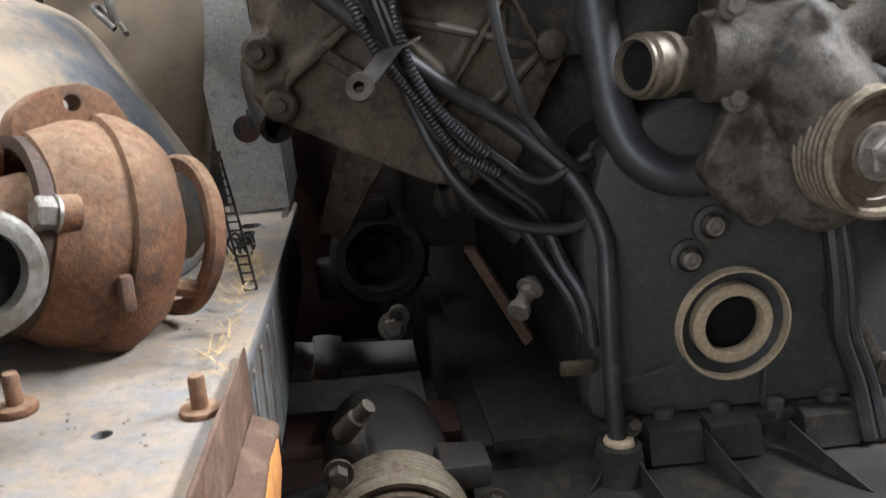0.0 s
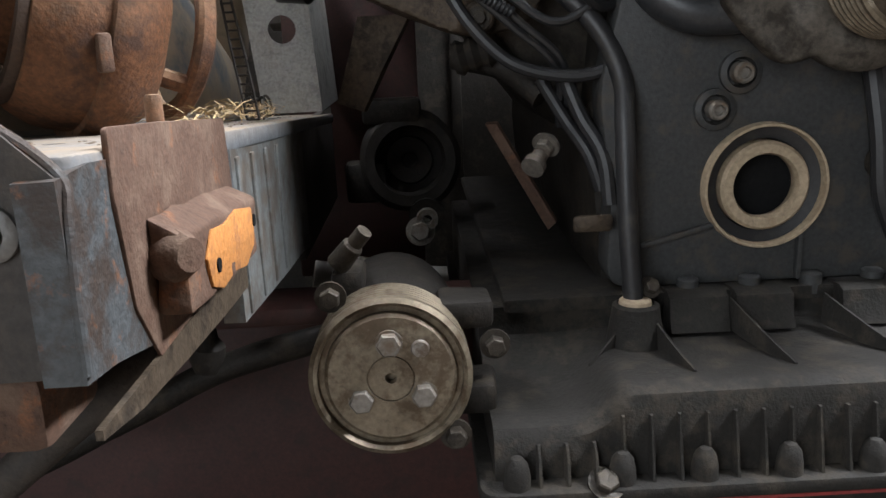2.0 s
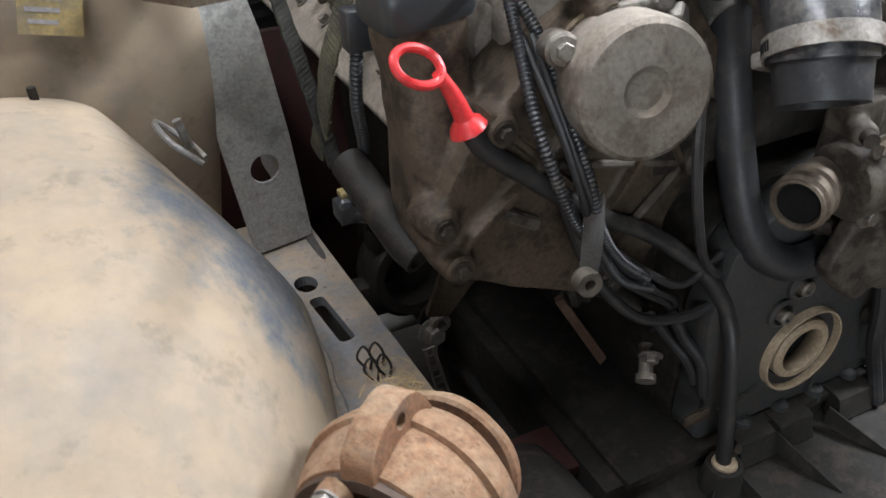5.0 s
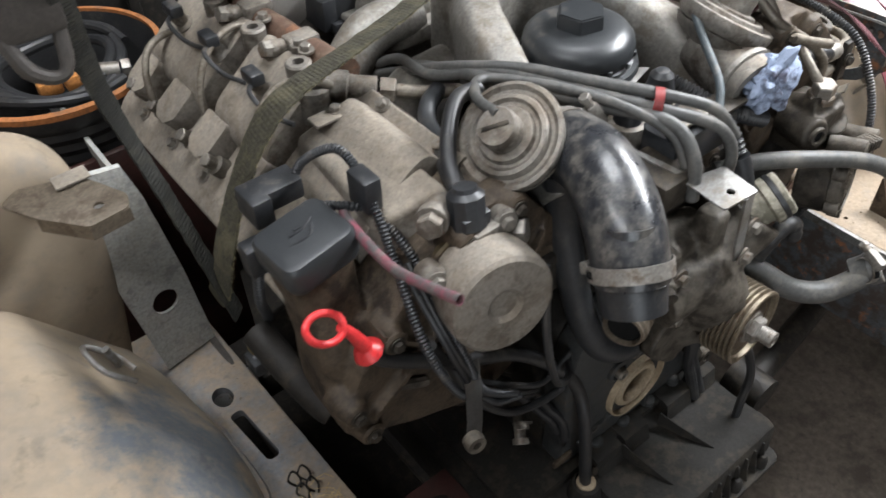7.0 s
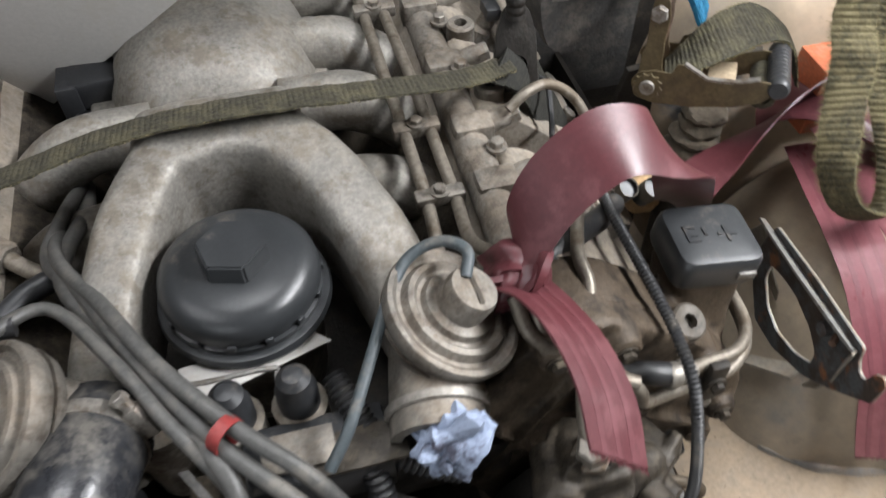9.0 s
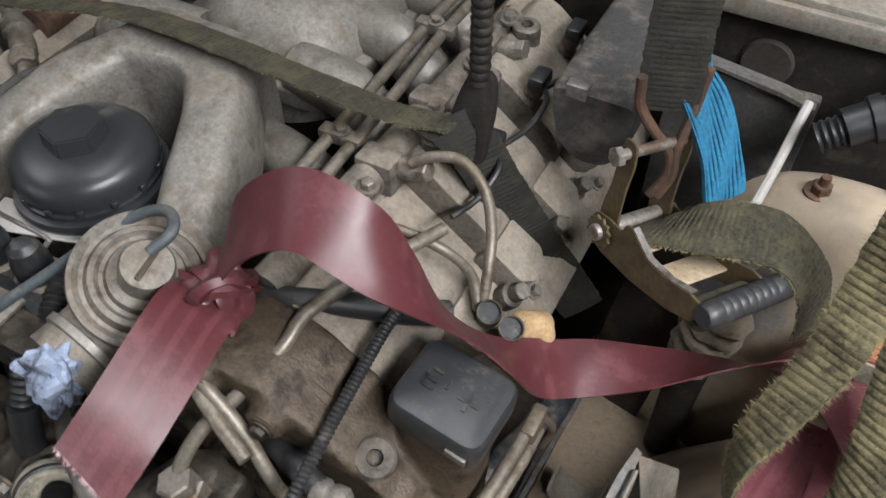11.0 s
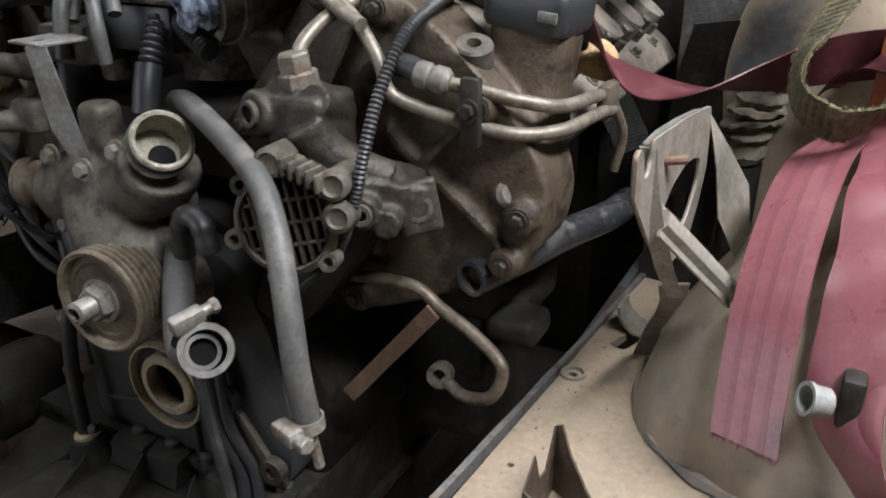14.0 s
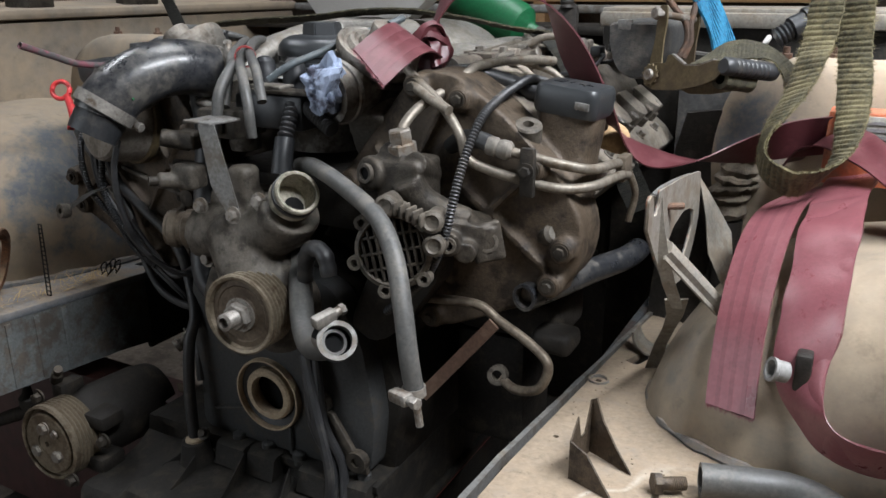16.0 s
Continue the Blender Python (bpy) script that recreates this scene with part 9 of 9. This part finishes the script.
solid("pale_wire", tube([(0.500, 0.386, 0.905), (0.505, 0.425, 0.922), (0.511, 0.490, 0.944)], 0.0042, 8, 4), M_WHITE, "pale plastic strip by the tower", "cable")
box = thing("carton", "grey-white printed carton lying on the rear of the engine", "box", (-0.15, 0.62, 0.88))
U = Vector((0.785, -0.17, 0.595)).normalized()
N = Vector((-0.09, -0.93, -0.147))
N = (N - U * N.dot(U)).normalized()
V = N.cross(U)
V = V if V.z > 0 else -V
PLACE = Matrix(((U.x, V.x, N.x, -0.166), (U.y, V.y, N.y, 0.474), (U.z, V.z, N.z, 0.868), (0, 0, 0, 1)))
bm = block(0.30, 0.24, 0.05, 0.003, at=(0.15, 0.12, -0.025))
bm.transform(PLACE)
part("carton_body", rough_up(bm, 0.001, 10), M_WHITE, box)
for k in range(5):
    b = block(0.05 - 0.006 * k, 0.0025, 0.001, 0, at=(0.175, 0.05 + 0.006 * k, 0.0008))
    b.transform(PLACE)
    part("print_bar", b, M_PRINT, box)
b = block(0.2, 0.05, 0.001, 0, at=(0.17, 0.16, 0.0008))
b.transform(PLACE)
part("red_band", b, M_MAROON, box)
crate = thing("carton", "faded orange carton with a grey printed label on the wing", "box", (0.685, 0.33, 0.79))
part("carton_body", rough_up(block(0.165, 0.05, 0.085, 0.002, at=(0.690, 0.328, 0.832)), 0.0012, 18), M_REDBOX, crate)
sheet_label = part("carton_label", rough_up(block(0.150, 0.003, 0.030, 0.0006, at=(0.690, 0.3022, 0.856)), 0.0005, 30), M_LABEL, crate, "grey printed label")
for k in range(3):
    part("print_bar", block(0.05 - 0.012 * k, 0.0016, 0.004, 0, at=(0.650 + 0.004 * k, 0.3000, 0.864 - 0.008 * k)), M_PRINT, sheet_label)
bk = thing("rubber_boot", "black ribbed rubber bucket with an orange rim holding cables", "bucket", (-0.395, 0.745, 0.65))
part("bucket_wall", put(lathe([(0.10, 0.0)] + [(0.115 + 0.0035 * (k % 2) + 0.0022 * k, 0.01 * k) for k in range(14)] + [(0.146, 0.145), (0.139, 0.147), (0.132, 0.12), (0.10, 0.02), (0, 0.02)], 48), (-0.395, 0.745, 0.652)), M_RUBBER, bk)
part("orange_rim", put(lathe([(0.139, 0.143), (0.1475, 0.143), (0.1475, 0.151), (0.139, 0.152)], 48, hoop=True), (-0.395, 0.745, 0.652)), M_ORANGELIP, bk, "orange rim")
for k in range(3):
    part("coiled_cable", tube([(-0.395 + (0.10 - 0.012 * k) * math.cos(a), 0.745 + (0.10 - 0.012 * k) * math.sin(a), 0.79 + 0.008 * math.sin(2 * a + k)) for a in [0.45 * j + k for j in range(13)]], 0.008, 10, 4), M_RUBBER, bk)
part("steel_bolt", join(tube([(-0.36, 0.69, 0.795), (-0.33, 0.68, 0.79)], 0.011, 12, 3), put(hexagon(0.014, 0.012), (-0.327, 0.679, 0.79), (0.95, -0.25, -0.1))), M_STEEL, bk)
part("rusty_clip", rough_up(join(block(0.03, 0.02, 0.02, 0.004, at=(-0.42, 0.70, 0.79)), block(0.02, 0.03, 0.02, 0.004, at=(-0.39, 0.70, 0.79))), 0.003, 40), M_ORANGE, bk)
ratl = thing("strap_ratchet", "dark ratchet and strap tangle hanging by the far tower", "ratchet", (-0.47, 0.3, 1.05))
part("ratchet_frame", rough_up(join(block(0.05, 0.02, 0.06, 0.004, at=(-0.475, 0.27, 1.10)), tube([(-0.50, 0.27, 1.09), (-0.49, 0.26, 1.05), (-0.465, 0.26, 1.04), (-0.455, 0.27, 1.08)], 0.006, 10, 5)), 0.002, 40), M_DARKBROWN, ratl)
# wing tops and shelves beyond
for s in (-1, 1):
    wing = thing("front_wing", "dusty body-coloured front wing edge of the car", "car body", (s * 0.92, 0.0, 0.9), group="front wings")
    part("wing_skin", rough_up(skin([[Vector((s * x, y, z)) for x, z in ((0.87, 0.975), (0.95, 0.985), (1.02, 0.96), (1.05, 0.85), (1.06, 0.55), (1.04, 0.55), (1.03, 0.84), (1.0, 0.94), (0.94, 0.965), (0.87, 0.96))] for y in (-0.75, -0.3, 0.2, 0.7, 1.1)]), 0.003, 5), M_MAROON if s > 0 else M_BODY, wing)
    for y in (0.35, 0.62):
        part("hinge_block", rough_up(block(0.075, 0.06, 0.055, 0.006, at=(s * 0.86, y, 1.0)), 0.001, 20), M_ALU_DARK, wing, "grey block on the wing edge")
rack = thing("storage_rack", "wooden workshop rack with boxes against the wall", "shelf", (-3.0, 3.6, 0))
for z in (0.35, 0.95, 1.55, 2.15):
    part("shelf_board", block(4.4, 0.5, 0.04, 0.004, at=(-1.7, 3.7, z)), M_WOOD, rack)
for x in (-3.8, -2.4, -1.0, 0.4):
    part("upright", block(0.07, 0.5, 2.3, 0.004, at=(x, 3.7, 1.15)), M_WOOD, rack)
rnd = random.Random(8)
for k in range(12):
    w, h = rnd.uniform(0.2, 0.32), rnd.uniform(0.2, 0.42)
    bx = solid("storage_box", block(w, 0.34, h, 0.006, at=(-3.55 + 0.33 * k, 3.66, 0.97 + h / 2)), rnd.choice((M_WOOD, M_WHITE, M_ORANGELIP, M_PLASTIC)), "plain storage box on the wooden rack", "box", "boxes on the rack")
